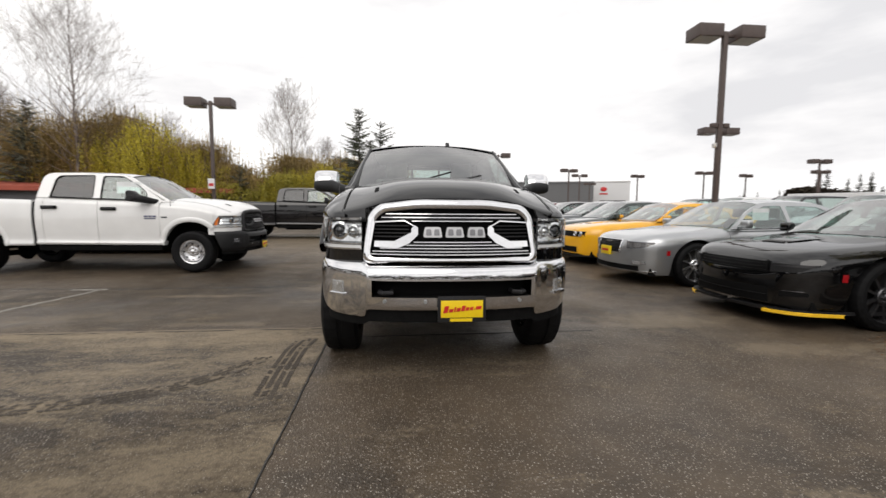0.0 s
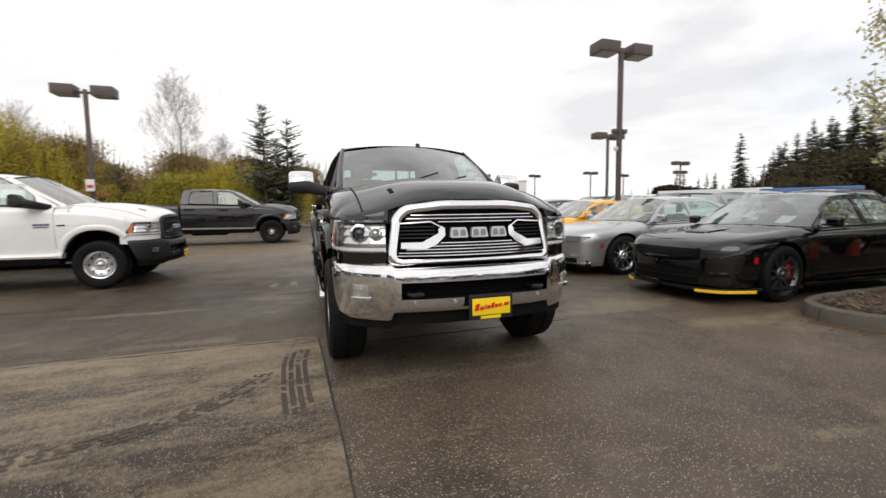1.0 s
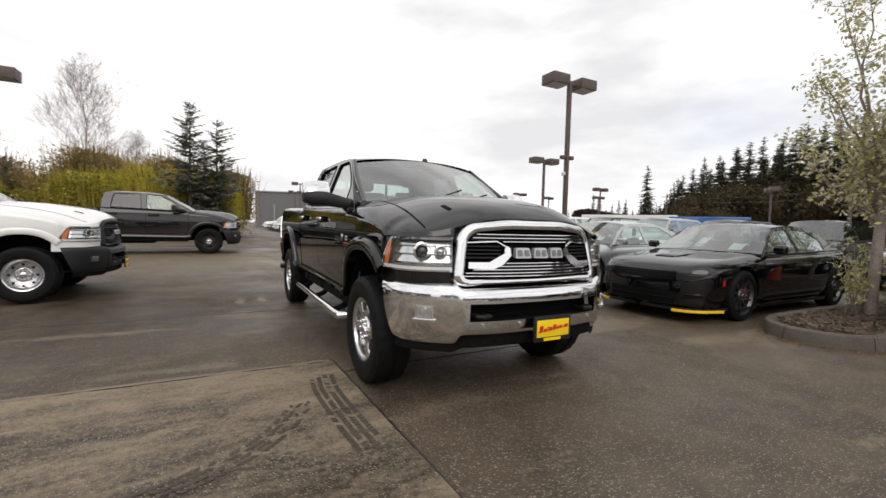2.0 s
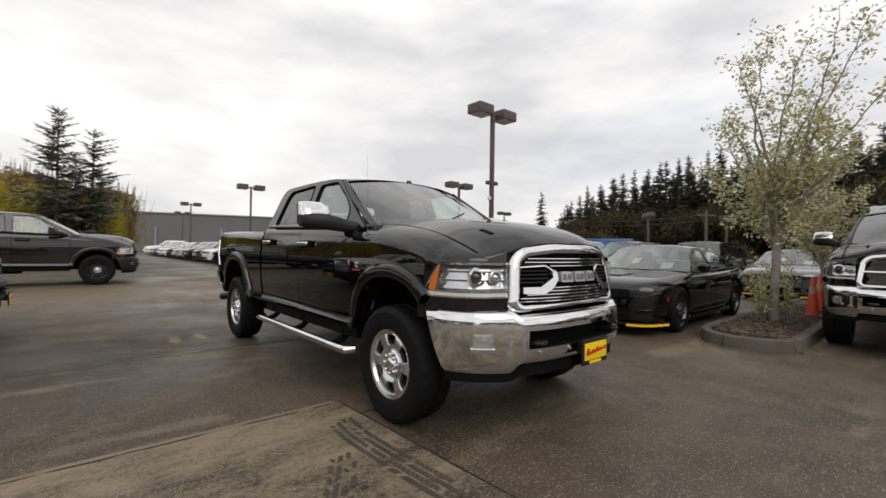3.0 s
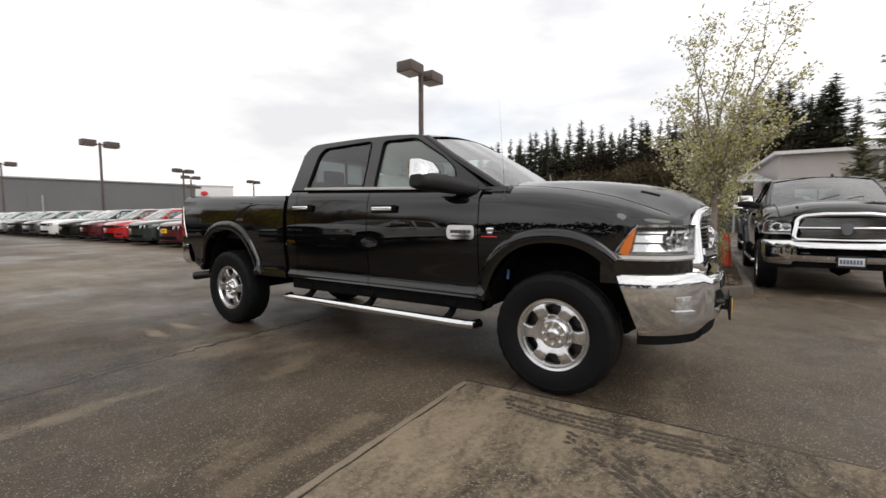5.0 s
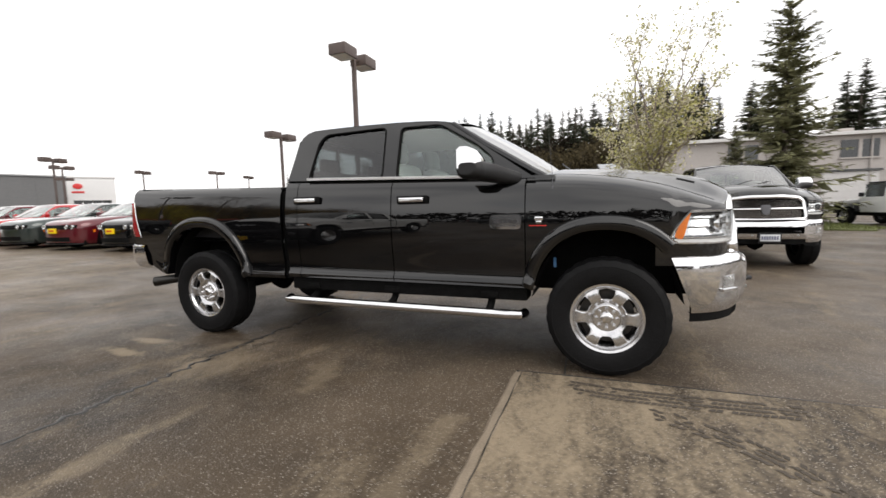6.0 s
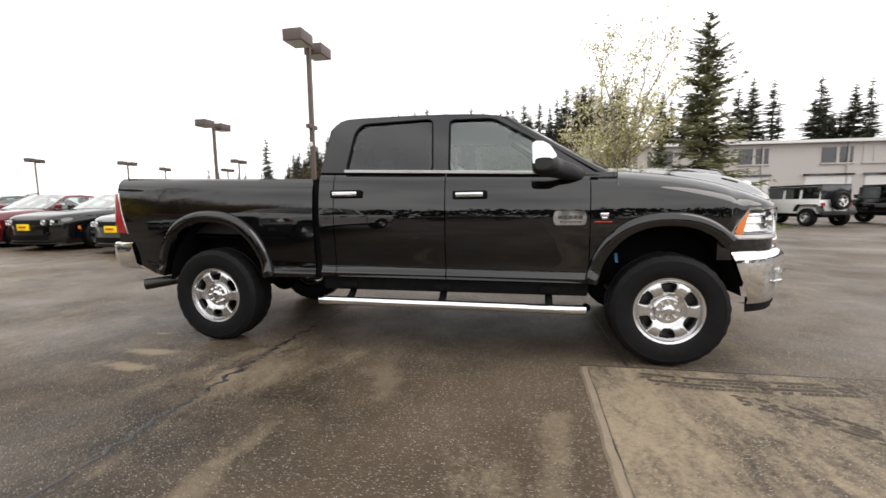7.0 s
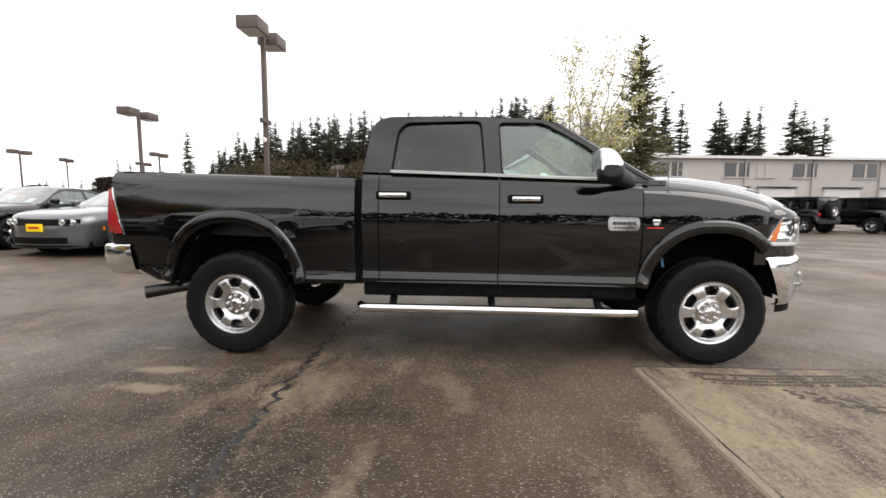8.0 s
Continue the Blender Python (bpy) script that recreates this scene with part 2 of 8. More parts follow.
# ---- mesh helpers ----
def obj(name, bm, mat, parent=None, label="", smooth=38):
    """Links a bmesh as one mesh object; several materials as a list (faces carry the index)."""
    me = bpy.data.meshes.new(name)
    bm.to_mesh(me)
    bm.free()
    for m in mat if isinstance(mat, (list, tuple)) else [mat]:
        me.materials.append(M[m] if isinstance(m, str) else m)
    if smooth:
        me.shade_smooth()
        me.set_sharp_from_angle(angle=radians(smooth))
    ob = new(name, me)
    if parent is not None:
        ob.parent = parent
    if label:
        ob["label"] = label
    return ob


def part(name, bm, mat, parent, label="", smooth=38):
    return obj(name, bm, mat, parent, label, smooth)


def thing(name, m, label, category, group="", kind=""):
    ob = new(name)
    ob.matrix_basis = m
    return tagged(ob, label, category, group, kind)


def curve1(pairs):
    """A smooth function through (x, y) pairs (Hermite, no overshoot)."""
    xs, ys = [p[0] for p in pairs], [p[1] for p in pairs]
    d = [(ys[i + 1] - ys[i]) / (xs[i + 1] - xs[i]) for i in range(len(xs) - 1)]
    m = [d[0]] + [0 if d[i - 1] * d[i] <= 0 else 2 * d[i - 1] * d[i] / (d[i - 1] + d[i]) for i in range(1, len(d))] + [d[-1]]

    def f(x):
        if x <= xs[0]:
            return ys[0]
        if x >= xs[-1]:
            return ys[-1]
        i = max(j for j in range(len(xs) - 1) if xs[j] <= x)
        h = xs[i + 1] - xs[i]
        s = (x - xs[i]) / h
        return ((2 * s**3 - 3 * s**2 + 1) * ys[i] + (s**3 - 2 * s**2 + s) * h * m[i] + (3 * s**2 - 2 * s**3) * ys[i + 1] + (s**3 - s**2) * h * m[i + 1])
    return f


def steps(a, b, n):
    return [a + (b - a) * i / n for i in range(n + 1)]


def grid(bm, rows, skip=None, close=False):
    """Faces over a table of points (rows of equal length)."""
    vs = [[bm.verts.new(p) for p in row] for row in rows]
    for i in range(len(vs) - 1):
        n = len(vs[i])
        for j in range(n if close else n - 1):
            if skip and skip(i, j):
                continue
            k = (j + 1) % n
            bm.faces.new((vs[i][j], vs[i + 1][j], vs[i + 1][k], vs[i][k]))
    return vs


def box(bm, x0, x1, y0, y1, z0, z1, bevel=0.0, seg=2, m=None):
    r = bmesh.ops.create_cube(bm, size=1)
    vs = r["verts"]
    for v in vs:
        v.co = Vector((x0 + (v.co.x + 0.5) * (x1 - x0), y0 + (v.co.y + 0.5) * (y1 - y0), z0 + (v.co.z + 0.5) * (z1 - z0)))
    if bevel:
        es = list({e for v in vs for e in v.link_edges})
        r = bmesh.ops.bevel(bm, geom=es, offset=bevel, segments=seg, affect="EDGES", profile=0.6)
        vs = list({v for v in r["verts"]} | {v for v in vs if v.is_valid})
    if m is not None:
        bmesh.ops.transform(bm, matrix=m, verts=vs)
    return vs


def tube(bm, pts, radii, n=8, cap=True):
    """A round rod along points."""
    pts = [Vector(p) for p in pts]
    if not isinstance(radii, (list, tuple)):
        radii = [radii] * len(pts)
    rings = []
    for i, p in enumerate(pts):
        t = (pts[min(i + 1, len(pts) - 1)] - pts[max(i - 1, 0)]).normalized()
        a = t.orthogonal().normalized() if i == 0 else (rings[-1][1] - t * rings[-1][1].dot(t)).normalized()
        b = t.cross(a)
        rings.append(([bm.verts.new(p + radii[i] * (a * math.cos(2 * math.pi * k / n) + b * math.sin(2 * math.pi * k / n))) for k in range(n)], a))
    for (r0, _), (r1, _) in zip(rings, rings[1:]):
        for k in range(n):
            bm.faces.new((r0[k], r0[(k + 1) % n], r1[(k + 1) % n], r1[k]))
    if cap:
        bm.faces.new(list(reversed(rings[0][0])))
        bm.faces.new(rings[-1][0])


def lathe(bm, prof, n=48, axis="x", m=None):
    """Turns (radius, along) pairs round the x axis."""
    rows = []
    for r, a in prof:
        ring = []
        for k in range(n):
            c, s = math.cos(2 * math.pi * k / n), math.sin(2 * math.pi * k / n)
            p = Vector((a, r * c, r * s)) if axis == "x" else Vector((r * c, r * s, a))
            ring.append(m @ p if m is not None else p)
        rows.append(ring)
    return grid(bm, rows, close=True)


def prism(bm, outline, depth, put):
    """An outline in two dimensions, given depth: put(u, v, w) -> place."""
    a = [bm.verts.new(put(u, v, 0)) for u, v in outline]
    b = [bm.verts.new(put(u, v, depth)) for u, v in outline]
    bm.faces.new(a)
    bm.faces.new(list(reversed(b)))
    for i in range(len(a)):
        j = (i + 1) % len(a)
        bm.faces.new((a[i], b[i], b[j], a[j]))
    return a + b


def holed(bm, outer, holes, put):
    """A plate with holes; outlines in two dimensions, put(u, v) -> place."""
    es = []
    for loop in [outer] + holes:
        vs = [bm.verts.new(put(u, v)) for u, v in loop]
        es += [bm.edges.new((vs[i], vs[(i + 1) % len(vs)])) for i in range(len(vs))]
    bmesh.ops.triangle_fill(bm, edges=es, use_beauty=True)


def tidy(bm):
    bmesh.ops.recalc_face_normals(bm, faces=bm.faces)
    return bm


def B():
    return bmesh.new()


# ---- wheels ----
WHEELS = {}


def wheel(parent, x, y, z, side, radius=0.42, width=0.28, rim_r=0.262, style="six", rim_mat="alloy"):
    """A wheel under its vehicle: tyre, rim with spokes, brake disc. side is -1 or 1: where the outer face looks."""
    key = (radius, width, rim_r, style, rim_mat)
    if key in WHEELS:
        hub = copy_thing(WHEELS[key], pose(0, 0, 0))
        hub.parent = parent
        hub.matrix_basis = pose(x, y, z) @ Matrix.Diagonal((side, 1, 1, 1))
        return hub
    hub = new("wheel")
    hub.parent = parent
    hub.matrix_basis = pose(x, y, z) @ Matrix.Diagonal((side, 1, 1, 1))
    WHEELS[key] = hub
    w = width / 2
    bm = B()
    lathe(bm, [(rim_r, -w * 0.8), (rim_r + 0.02, -w * 0.98), (radius - 0.09, -w * 1.04), (radius - 0.035, -w * 1.0), (radius - 0.008, -w * 0.86), (radius, -w * 0.6), (radius, -0.02), (radius - 0.010, -0.018), (radius - 0.010, 0.018), (radius, 0.02),
               (radius, w * 0.6), (radius - 0.008, w * 0.86), (radius - 0.035, w * 1.0), (radius - 0.05, w * 1.035), (radius - 0.052, w * 1.02), (radius - 0.09, w * 1.04), (rim_r + 0.035, w * 1.0), (rim_r + 0.008, w * 0.92), (rim_r - 0.004, w * 0.86), (rim_r - 0.006, w * 0.7)], 112)
    for v in bm.verts:                        # tread blocks at the shoulders
        q = math.hypot(v.co.y, v.co.z)
        if q > radius - 0.04 and abs(v.co.x) > w * 0.5:
            k = round(math.atan2(v.co.z, v.co.y) / (2 * math.pi) * 112)
            if k % 4 in (0, 1):
                v.co.y, v.co.z = v.co.y * (1 - 0.0045 / q), v.co.z * (1 - 0.0045 / q)
    part("tyre", tidy(bm), "rubber", hub)
    bm = B()
    lathe(bm, [(rim_r - 0.006, -w * 0.8), (rim_r - 0.03, -w * 0.6), (rim_r - 0.035, w * 0.55), (rim_r - 0.018, w * 0.74), (rim_r - 0.012, w * 0.86), (rim_r + 0.004, w * 0.90), (rim_r + 0.006, w * 0.83), (rim_r - 0.004, w * 0.72)], 56)
    rim = part("rim", tidy(bm), rim_mat, hub)
    bm = B()
    lathe(bm, [(rim_r - 0.030, -w * 0.75), (rim_r - 0.038, -w * 0.5), (rim_r - 0.042, w * 0.5)], 40)
    part("barrel", tidy(bm), "dark_alloy", hub)
    f = w * 0.62                                # the spokes' face
    bm = B()
    if style == "six":
        # a dished face with six windows between broad spokes
        turns = [60 * k + d for k in range(6) for d in (-19, -16.5, 0, 16.5, 19, 24, 30, 36)]
        rows = []
        for rr, dx in ((0.060, 0.000), (0.100, 0.000), (0.118, 0.010), (0.136, 0.020), (0.172, 0.023), (rim_r - 0.033, 0.022), (rim_r - 0.024, 0.017), (rim_r - 0.012, 0.010)):
            row = []
            for d in turns:
                near = max(0.0, 1 - abs((d + 30) % 60 - 30) / 19)
                narrow = 0.80 if rr < 0.15 else 1.0
                e = d if abs((d + 30) % 60 - 30) > 18 else 60 * round(d / 60) + ((d + 30) % 60 - 30) * narrow
                a = radians(e)
                ridge = 0.006 * math.sin(math.pi * min(1, max(0, (rr - 0.11) / (rim_r - 0.13)))) * (1 - near)
                row.append((f + dx + ridge - 0.004 * near, -rr * math.sin(a), rr * math.cos(a)))
            rows.append(row)
        grid(bm, rows, skip=lambda i, j: 3 <= i <= 4 and j % 8 in (1, 2), close=True)
        g = bmesh.ops.extrude_face_region(bm, geom=list(bm.faces))
        bmesh.ops.translate(bm, vec=(-0.035, 0, 0), verts=[v for v in g["geom"] if isinstance(v, bmesh.types.BMVert)])
    elif style == "steel":
        for k in range(8):
            hole = B()
            c, sn = math.cos(math.pi / 4 * k), math.sin(math.pi / 4 * k)
            lathe(hole, [(0.017, f - 0.02), (0.017, f + 0.021), (0.0005, f + 0.022)], 10, m=Matrix.Translation((0, rim_r * 0.67 * c, rim_r * 0.67 * sn)))
            part("vent_hole", tidy(hole), "gap", rim)
        lathe(bm, [(0.05, f - 0.01), (0.085, f - 0.005), (0.12, f + 0.01), (rim_r * 0.68, f + 0.018), (rim_r - 0.05, f - 0.005), (rim_r - 0.02, f - 0.03)], 40)
    else:
        n = {"ten": 10, "five": 5, "seven": 7}[style]
        for k in range(n):
            a = 2 * math.pi * k / n
            for q in ((-0.05, 0.05) if style != "five" else (-0.035, 0.035)):
                r = Matrix.Rotation(a + q, 4, "X")
                spread = 0.30 if style == "ten" else 0.8
                h = 0.010 if style == "ten" else 0.017
                p = [(0.05, 0), (rim_r - 0.02, q * spread * 0.8)]
                vs = []
                for u, o in p:
                    for dx, dy in ((f + 0.012, -h), (f + 0.012, h), (f - 0.03, h), (f - 0.03, -h)):
                        vs.append(bm.verts.new(r @ Vector((dx - (0.02 if u < 0.1 else 0), dy + o, u))))
                for i in range(4):
                    bm.faces.new((vs[i], vs[(i + 1) % 4], vs[4 + (i + 1) % 4], vs[4 + i]))
    bmesh.ops.bevel(bm, geom=[e for e in bm.edges if len(e.link_faces) == 2 and e.calc_face_angle(0) > 0.9], offset=0.006, segments=2, affect="EDGES")
    part("spokes", tidy(bm), rim_mat, rim)
    bm = B()
    lathe(bm, [(0.098, f - 0.03), (0.098, f + 0.006), (0.088, f + 0.016), (0.046, f + 0.014), (0.044, f + 0.026), (0.036, f + 0.036), (0.02, f + 0.040), (0.0005, f + 0.041)], 28)
    for k in range(8):
        c, s = math.cos(math.pi / 4 * k), math.sin(math.pi / 4 * k)
        lathe(bm, [(0.013, f - 0.002), (0.013, f + 0.022), (0.008, f + 0.028), (0.0005, f + 0.029)], 8, m=Matrix.Translation((0.012, 0.068 * c, 0.068 * s)))
    part("hub_cap", tidy(bm), "polished" if rim_mat != "dark_alloy" else "dark_alloy", rim)
    bm = B()
    lathe(bm, [(0.05, f - 0.06), (rim_r - 0.055, f - 0.06), (rim_r - 0.055, f - 0.085), (0.05, f - 0.085)], 32)
    part("brake_disc", tidy(bm), "disc", hub)
    if style == "ten" and rim_mat == "dark_alloy":
        bm = B()
        box(bm, f - 0.105, f - 0.04, 0.06, rim_r - 0.045, -0.10, 0.10, 0.02)
        part("brake_caliper", tidy(bm), "caliper_red", hub, "red brake caliper")
    return hub


def rounded(pts, r, n=4):
    out = []
    for i, p in enumerate(pts):
        p, a, b = Vector(p), Vector(pts[i - 1]), Vector(pts[(i + 1) % len(pts)])
        ra = min(r, (a - p).length * 0.45, (b - p).length * 0.45)
        p0, p1 = p + (a - p).normalized() * ra, p + (b - p).normalized() * ra
        for k in range(n + 1):
            t = k / n
            out.append(tuple(p0 * (1 - t) ** 2 + p * 2 * t * (1 - t) + p1 * t * t))
    return out


# ---- full-size crew cab pickup; origin on the ground under the front axle, nose towards -y ----
SIDE = curve1([(0.56, 0.925), (0.60, 0.952), (0.635, 0.972), (0.655, 0.984), (0.675, 0.960), (0.72, 0.959), (0.85, 0.973), (1.0, 0.985), (1.10, 0.988), (1.18, 0.985), (1.28, 0.975), (1.36, 0.962), (1.43, 0.946), (1.5, 0.93)])
NOSE = curve1([(-0.75, 0.945), (-0.3, 0.982), (0.3, 1.0), (4.2, 1.0), (4.88, 0.982)])
BEDTOP = lambda y: 1.442 + (y - 2.78) * 0.024
BELT = lambda y: 1.437 + (y - 0.9) * 0.0316
FTOP = curve1([(-0.75, 1.19), (-0.55, 1.272), (-0.3, 1.355), (0.0, 1.413), (0.3, 1.443), (0.58, 1.452)])
RAIL = curve1([(1.10, 1.85), (1.22, 1.918), (1.45, 1.948), (2.0, 1.963), (2.52, 1.958), (2.62, 1.937), (2.672, 1.895), (2.70, 1.82)])
PLAN = [(0.962, -0.30), (0.948, -0.42), (0.915, -0.56), (0.85, -0.675), (0.75, -0.75), (0.63, -0.80)]
PLAN_B = [(0.956, -0.39), (0.948, -0.48), (0.915, -0.59), (0.845, -0.70), (0.74, -0.795), (0.62, -0.865), (0.3, -0.935), (0.0, -0.950)]


def along(pts):
    d = [0.0]
    for a, b in zip(pts, pts[1:]):
        d.append(d[-1] + math.dist(a, b))
    fx, fy = curve1(list(zip(d, [p[0] for p in pts]))), curve1(list(zip(d, [p[1] for p in pts])))

    def at(s, off=0.0):
        p, q = Vector((fx(s), fy(s))), Vector((fx(s + 1e-3) - fx(s - 1e-3), fy(s + 1e-3) - fy(s - 1e-3)))
        n = Vector((-q.y, q.x)).normalized()
        if n.y > 0 and n.x < 0 or n.dot(Vector((1, -1))) < 0:
            n = -n
        return p + n * off
    return at, d[-1]


def arch(yc, a, b, zc=0.44, p=2.3):
    def f(y):
        u = abs(y - yc) / a
        return zc + b * (1 - u**p) ** (1 / p) if u < 1 else 0.0
    return f


def side_sheet(bm, s, ys, zlo, zhi, surf, nz=16, fl=0.03):
    rows = []
    full = [ys[0]] + list(ys) + [ys[-1]]
    for i, y in enumerate(full):
        a, b = zlo(y), zhi(y)
        zs = [a] + steps(a, b, nz) + [b]
        edge = i in (0, len(full) - 1)
        rows.append([(s * (surf(y, z) - (fl if edge or k in (0, len(zs) - 1) else 0)), y, z) for k, z in enumerate(zs)])
    grid(bm, rows)


def pickup(name, m, label, paint_mat, chrome=True, wheel_style="six", rim_mat="alloy", radius=0.42, lift=0.0, step_bar=True, badge=True, tow_mirror=True, grille="bars", plate="yellow", marker=True, bed_len=0.0, sticker=False, drop=0.0):
    T = thing(name, m, label, "pickup truck")
    bright = "chrome" if chrome else "plastic"
    trim = paint_mat if chrome else "plastic"
    bed_end = 4.81 + bed_len
    rear = 3.79 + bed_len
    af, ar = arch(0.02, 0.505, 0.615), arch(rear, 0.525, 0.655)

    def skin(y, z):
        x = SIDE(z) * NOSE(y)
        top = BELT(y) if y < 2.76 else BEDTOP(y)
        k = z - (top - 0.07)
        if k > 0:
            x -= 0.045 * (k / 0.07) ** 2
        return x

    # doors, cab corner, bedsides, front wings
    for s in (-1, 1):
        for nm, y0, y1 in (("front_door", 0.568, 1.655), ("rear_door", 1.663, 2.60)):
            bm = B()
            side_sheet(bm, s, steps(y0, y1, 10), lambda y: 0.605 + 0.006 * y, BELT, skin, 26)
            door = part(nm, tidy(bm), paint_mat, T)
            hy = {"front_door": 1.46, "rear_door": 2.485}[nm]
            hz = 1.288 + (hy - 1.46) * 0.021
            bm = B()
            box(bm, *sorted((s * 0.975, s * 1.002)), hy - 0.135, hy + 0.135, hz - 0.032, hz + 0.032, 0.012)
            bezel = part("handle_recess", tidy(bm), "gap", door, "dark handle recess")
            bm = B()
            box(bm, *sorted((s * 1.0, s * 1.03)), hy - 0.108, hy + 0.108, hz - 0.019, hz + 0.019, 0.012, 3)
            part("door_handle", tidy(bm), bright, door, "chrome door handle" if chrome else "")
        bm = B()
        side_sheet(bm, s, steps(2.607, 2.735, 3), lambda y: 0.605 + 0.006 * y, BELT, skin, 26)
        part("cab_corner", tidy(bm), paint_mat, T)
        bm = B()
        lo = lambda y: max(0.60 + 0.55 * max(0, y - rear - 0.64), ar(y))
        ys = steps(2.795, rear - 0.53, 4) + [rear - 0.52 + 1.04 * i / 26 for i in range(27)] + steps(rear + 0.53, bed_end - 0.02, 4)
        side_sheet(bm, s, ys, lo, BEDTOP if not bed_len else (lambda y: BEDTOP(y) - 0.02), skin, 24)
        part("bedside", tidy(bm), paint_mat, T)
        # front wing: side, then rolled over to the bonnet's edge
        rows = []
        ysf = steps(0.56, 0.53, 1) + [0.52 - 1.0 * i / 30 for i in range(27)] + steps(-0.37, -0.47, 4) + steps(-0.50, -0.74, 6)
        for i, y in enumerate([ysf[0]] + ysf):
            zt = FTOP(y)
            lo_z = max(0.605, af(y)) if y > -0.375 else 1.0 + 0.165 * min(1, max(0, (-0.384 - y) / 0.10))
            hi_side = zt - 0.15 if y > -0.45 else max(lo_z + 0.004, zt - 0.15)
            hi_side = max(hi_side, lo_z + 0.004)
            if y > -0.42:
                xs = lambda z, y=y: SIDE(z) * NOSE(y)
            else:
                at, L = along(PLAN)
                ss = [q for q in steps(0, L, 60) if at(q).y >= y - 0.012]
                xl = at(ss[-1]).x
                xs = lambda z, xl=xl: xl
            row = [((xs(lo_z) - 0.03), y, lo_z)]
            row += [(xs(z), y, z) for z in steps(lo_z, hi_side, 12)]
            xa, xe = xs(hi_side), 0.775
            for k in range(1, 9):
                a, full = radians(58) * k / 8, radians(58)     # the roll goes on rising into the bonnet
                row.append((xe + (xa - xe) * (math.cos(a) - math.cos(full)) / (1 - math.cos(full)) if xa > xe else xa, y, hi_side + (zt - hi_side) * math.sin(a) / math.sin(full)))
            if i == 0:
                row = [(p[0] - 0.03, p[1], p[2]) for p in row]
            rows.append([(s * p[0], p[1], p[2]) for p in row])
        bm = B()
        grid(bm, rows)
        part("front_wing", tidy(bm), paint_mat, T)
        # flares over the wheels
        for yc, f_arch, a0, b0, tilt in ((0.02, af, 0.505, 0.615, (0.07, 0.75)), (rear, ar, 0.525, 0.655, (0.06, 0.94))):
            bm = B()
            rows = []
            for k in range(41):
                th = math.pi * (tilt[0] + (tilt[1] - tilt[0]) * k / 40)
                c, sn = math.cos(th), math.sin(th)
                sg = lambda v, p: math.copysign(abs(v) ** (2 / p), v)
                pr = []
                for dr, dx in ((0.092, -0.006), (0.089, 0.012), (0.081, 0.027), (0.067, 0.035), (0.030, 0.037), (0.000, 0.035), (-0.010, 0.027), (-0.010, -0.10)):
                    y, z = yc + (a0 + dr * 0.9) * sg(c, 2.3), 0.44 + (b0 + dr) * sg(sn, 2.3)
                    x = SIDE(min(max(z, 0.62), 1.3)) * NOSE(max(y, -0.36))
                    pr.append((s * (x + dx), y, z))
                rows.append(pr)
            if not chrome:
                rows = [[(x - s * 0.022, y, z) for x, y, z in r] for r in rows]
            grid(bm, rows)
            part("wheel_flare", tidy(bm), paint_mat, T)
            bm = B()
            rows = []
            for k in range(25):
                th = math.pi * (0.05 + 0.90 * k / 24)
                rows.append([(s * x, yc + 0.51 * math.cos(th), 0.44 + (b0 + 0.0) * math.sin(th)) for x in (0.93, 0.55)])
            vs = grid(bm, rows)
            bm.faces.new([r[-1] for r in vs])
            part("wheel_arch_liner", tidy(bm), "underbody", T)

    # greenhouse
    def gx(z, y):
        return 0.912 - (z - BELT(y)) * 0.40
    outer = [(0.50, BELT(0.5) - 0.002), (1.20, 1.895), (1.26, 1.928), (1.45, 1.948), (2.0, 1.963), (2.52, 1.958), (2.62, 1.937), (2.672, 1.895), (2.700, 1.82), (2.74, BELT(2.74) - 0.002)]
    win_r = rounded([(2.515, 1.502), (2.475, 1.84), (2.41, 1.908), (1.80, 1.925), (1.765, 1.478)], 0.05)
    win_f = rounded([(1.64, 1.474), (1.66, 1.910), (1.30, 1.908), (0.97, 1.715), (0.83, 1.60), (0.80, 1.452)], 0.05)
    for s in (-1, 1):
        bm = B()
        holed(bm, outer, [win_r, win_f], lambda y, z: Vector((s * gx(z, y), y, z)))
        g = bmesh.ops.extrude_face_region(bm, geom=list(bm.faces))
        bmesh.ops.translate(bm, vec=(-s * 0.035, 0, 0), verts=[v for v in g["geom"] if isinstance(v, bmesh.types.BMVert)])
        part("cab_frame", tidy(bm), paint_mat, T, smooth=25)
        for w, gm, nm in ((win_r, "glass_tint", "rear_door_window"), (win_f, "glass_clear", "front_door_window")):
            c = sum((Vector(p) for p in w), Vector((0, 0))) / len(w)
            bm = B()
            prism(bm, [tuple(c + (Vector(p) - c) * 1.03) for p in w], 0.004, lambda y, z, d: Vector((s * (gx(z, y) - 0.016 - d), y, z)))
            part(nm, tidy(bm), gm, T).visible_shadow = False
            bm = B()
            n = len(w)
            rows = []
            for i in range(n + 1):
                p = Vector(w[i % n])
                d = (p - c).normalized()
                rows.append([(s * (gx(q.y, q.x) + o), q.x, q.y) for q, o in ((p + d * 0.004, 0.001), (p + d * 0.003, 0.006), (p - d * 0.010, 0.004), (p - d * 0.012, -0.016))])
            grid(bm, rows)
            part("window_seal", tidy(bm), "gap", T, smooth=0)
        bm = B()
        ys = steps(0.80, 2.515, 6)
        rows = [[(s * (gx(BELT(y), y) + dx), y, BELT(y) + dz + 0.012) for dx, dz in ((0.0, -0.014), (0.020, -0.011), (0.022, 0.006), (0.0, 0.012))] for y in ys]
        grid(bm, rows)
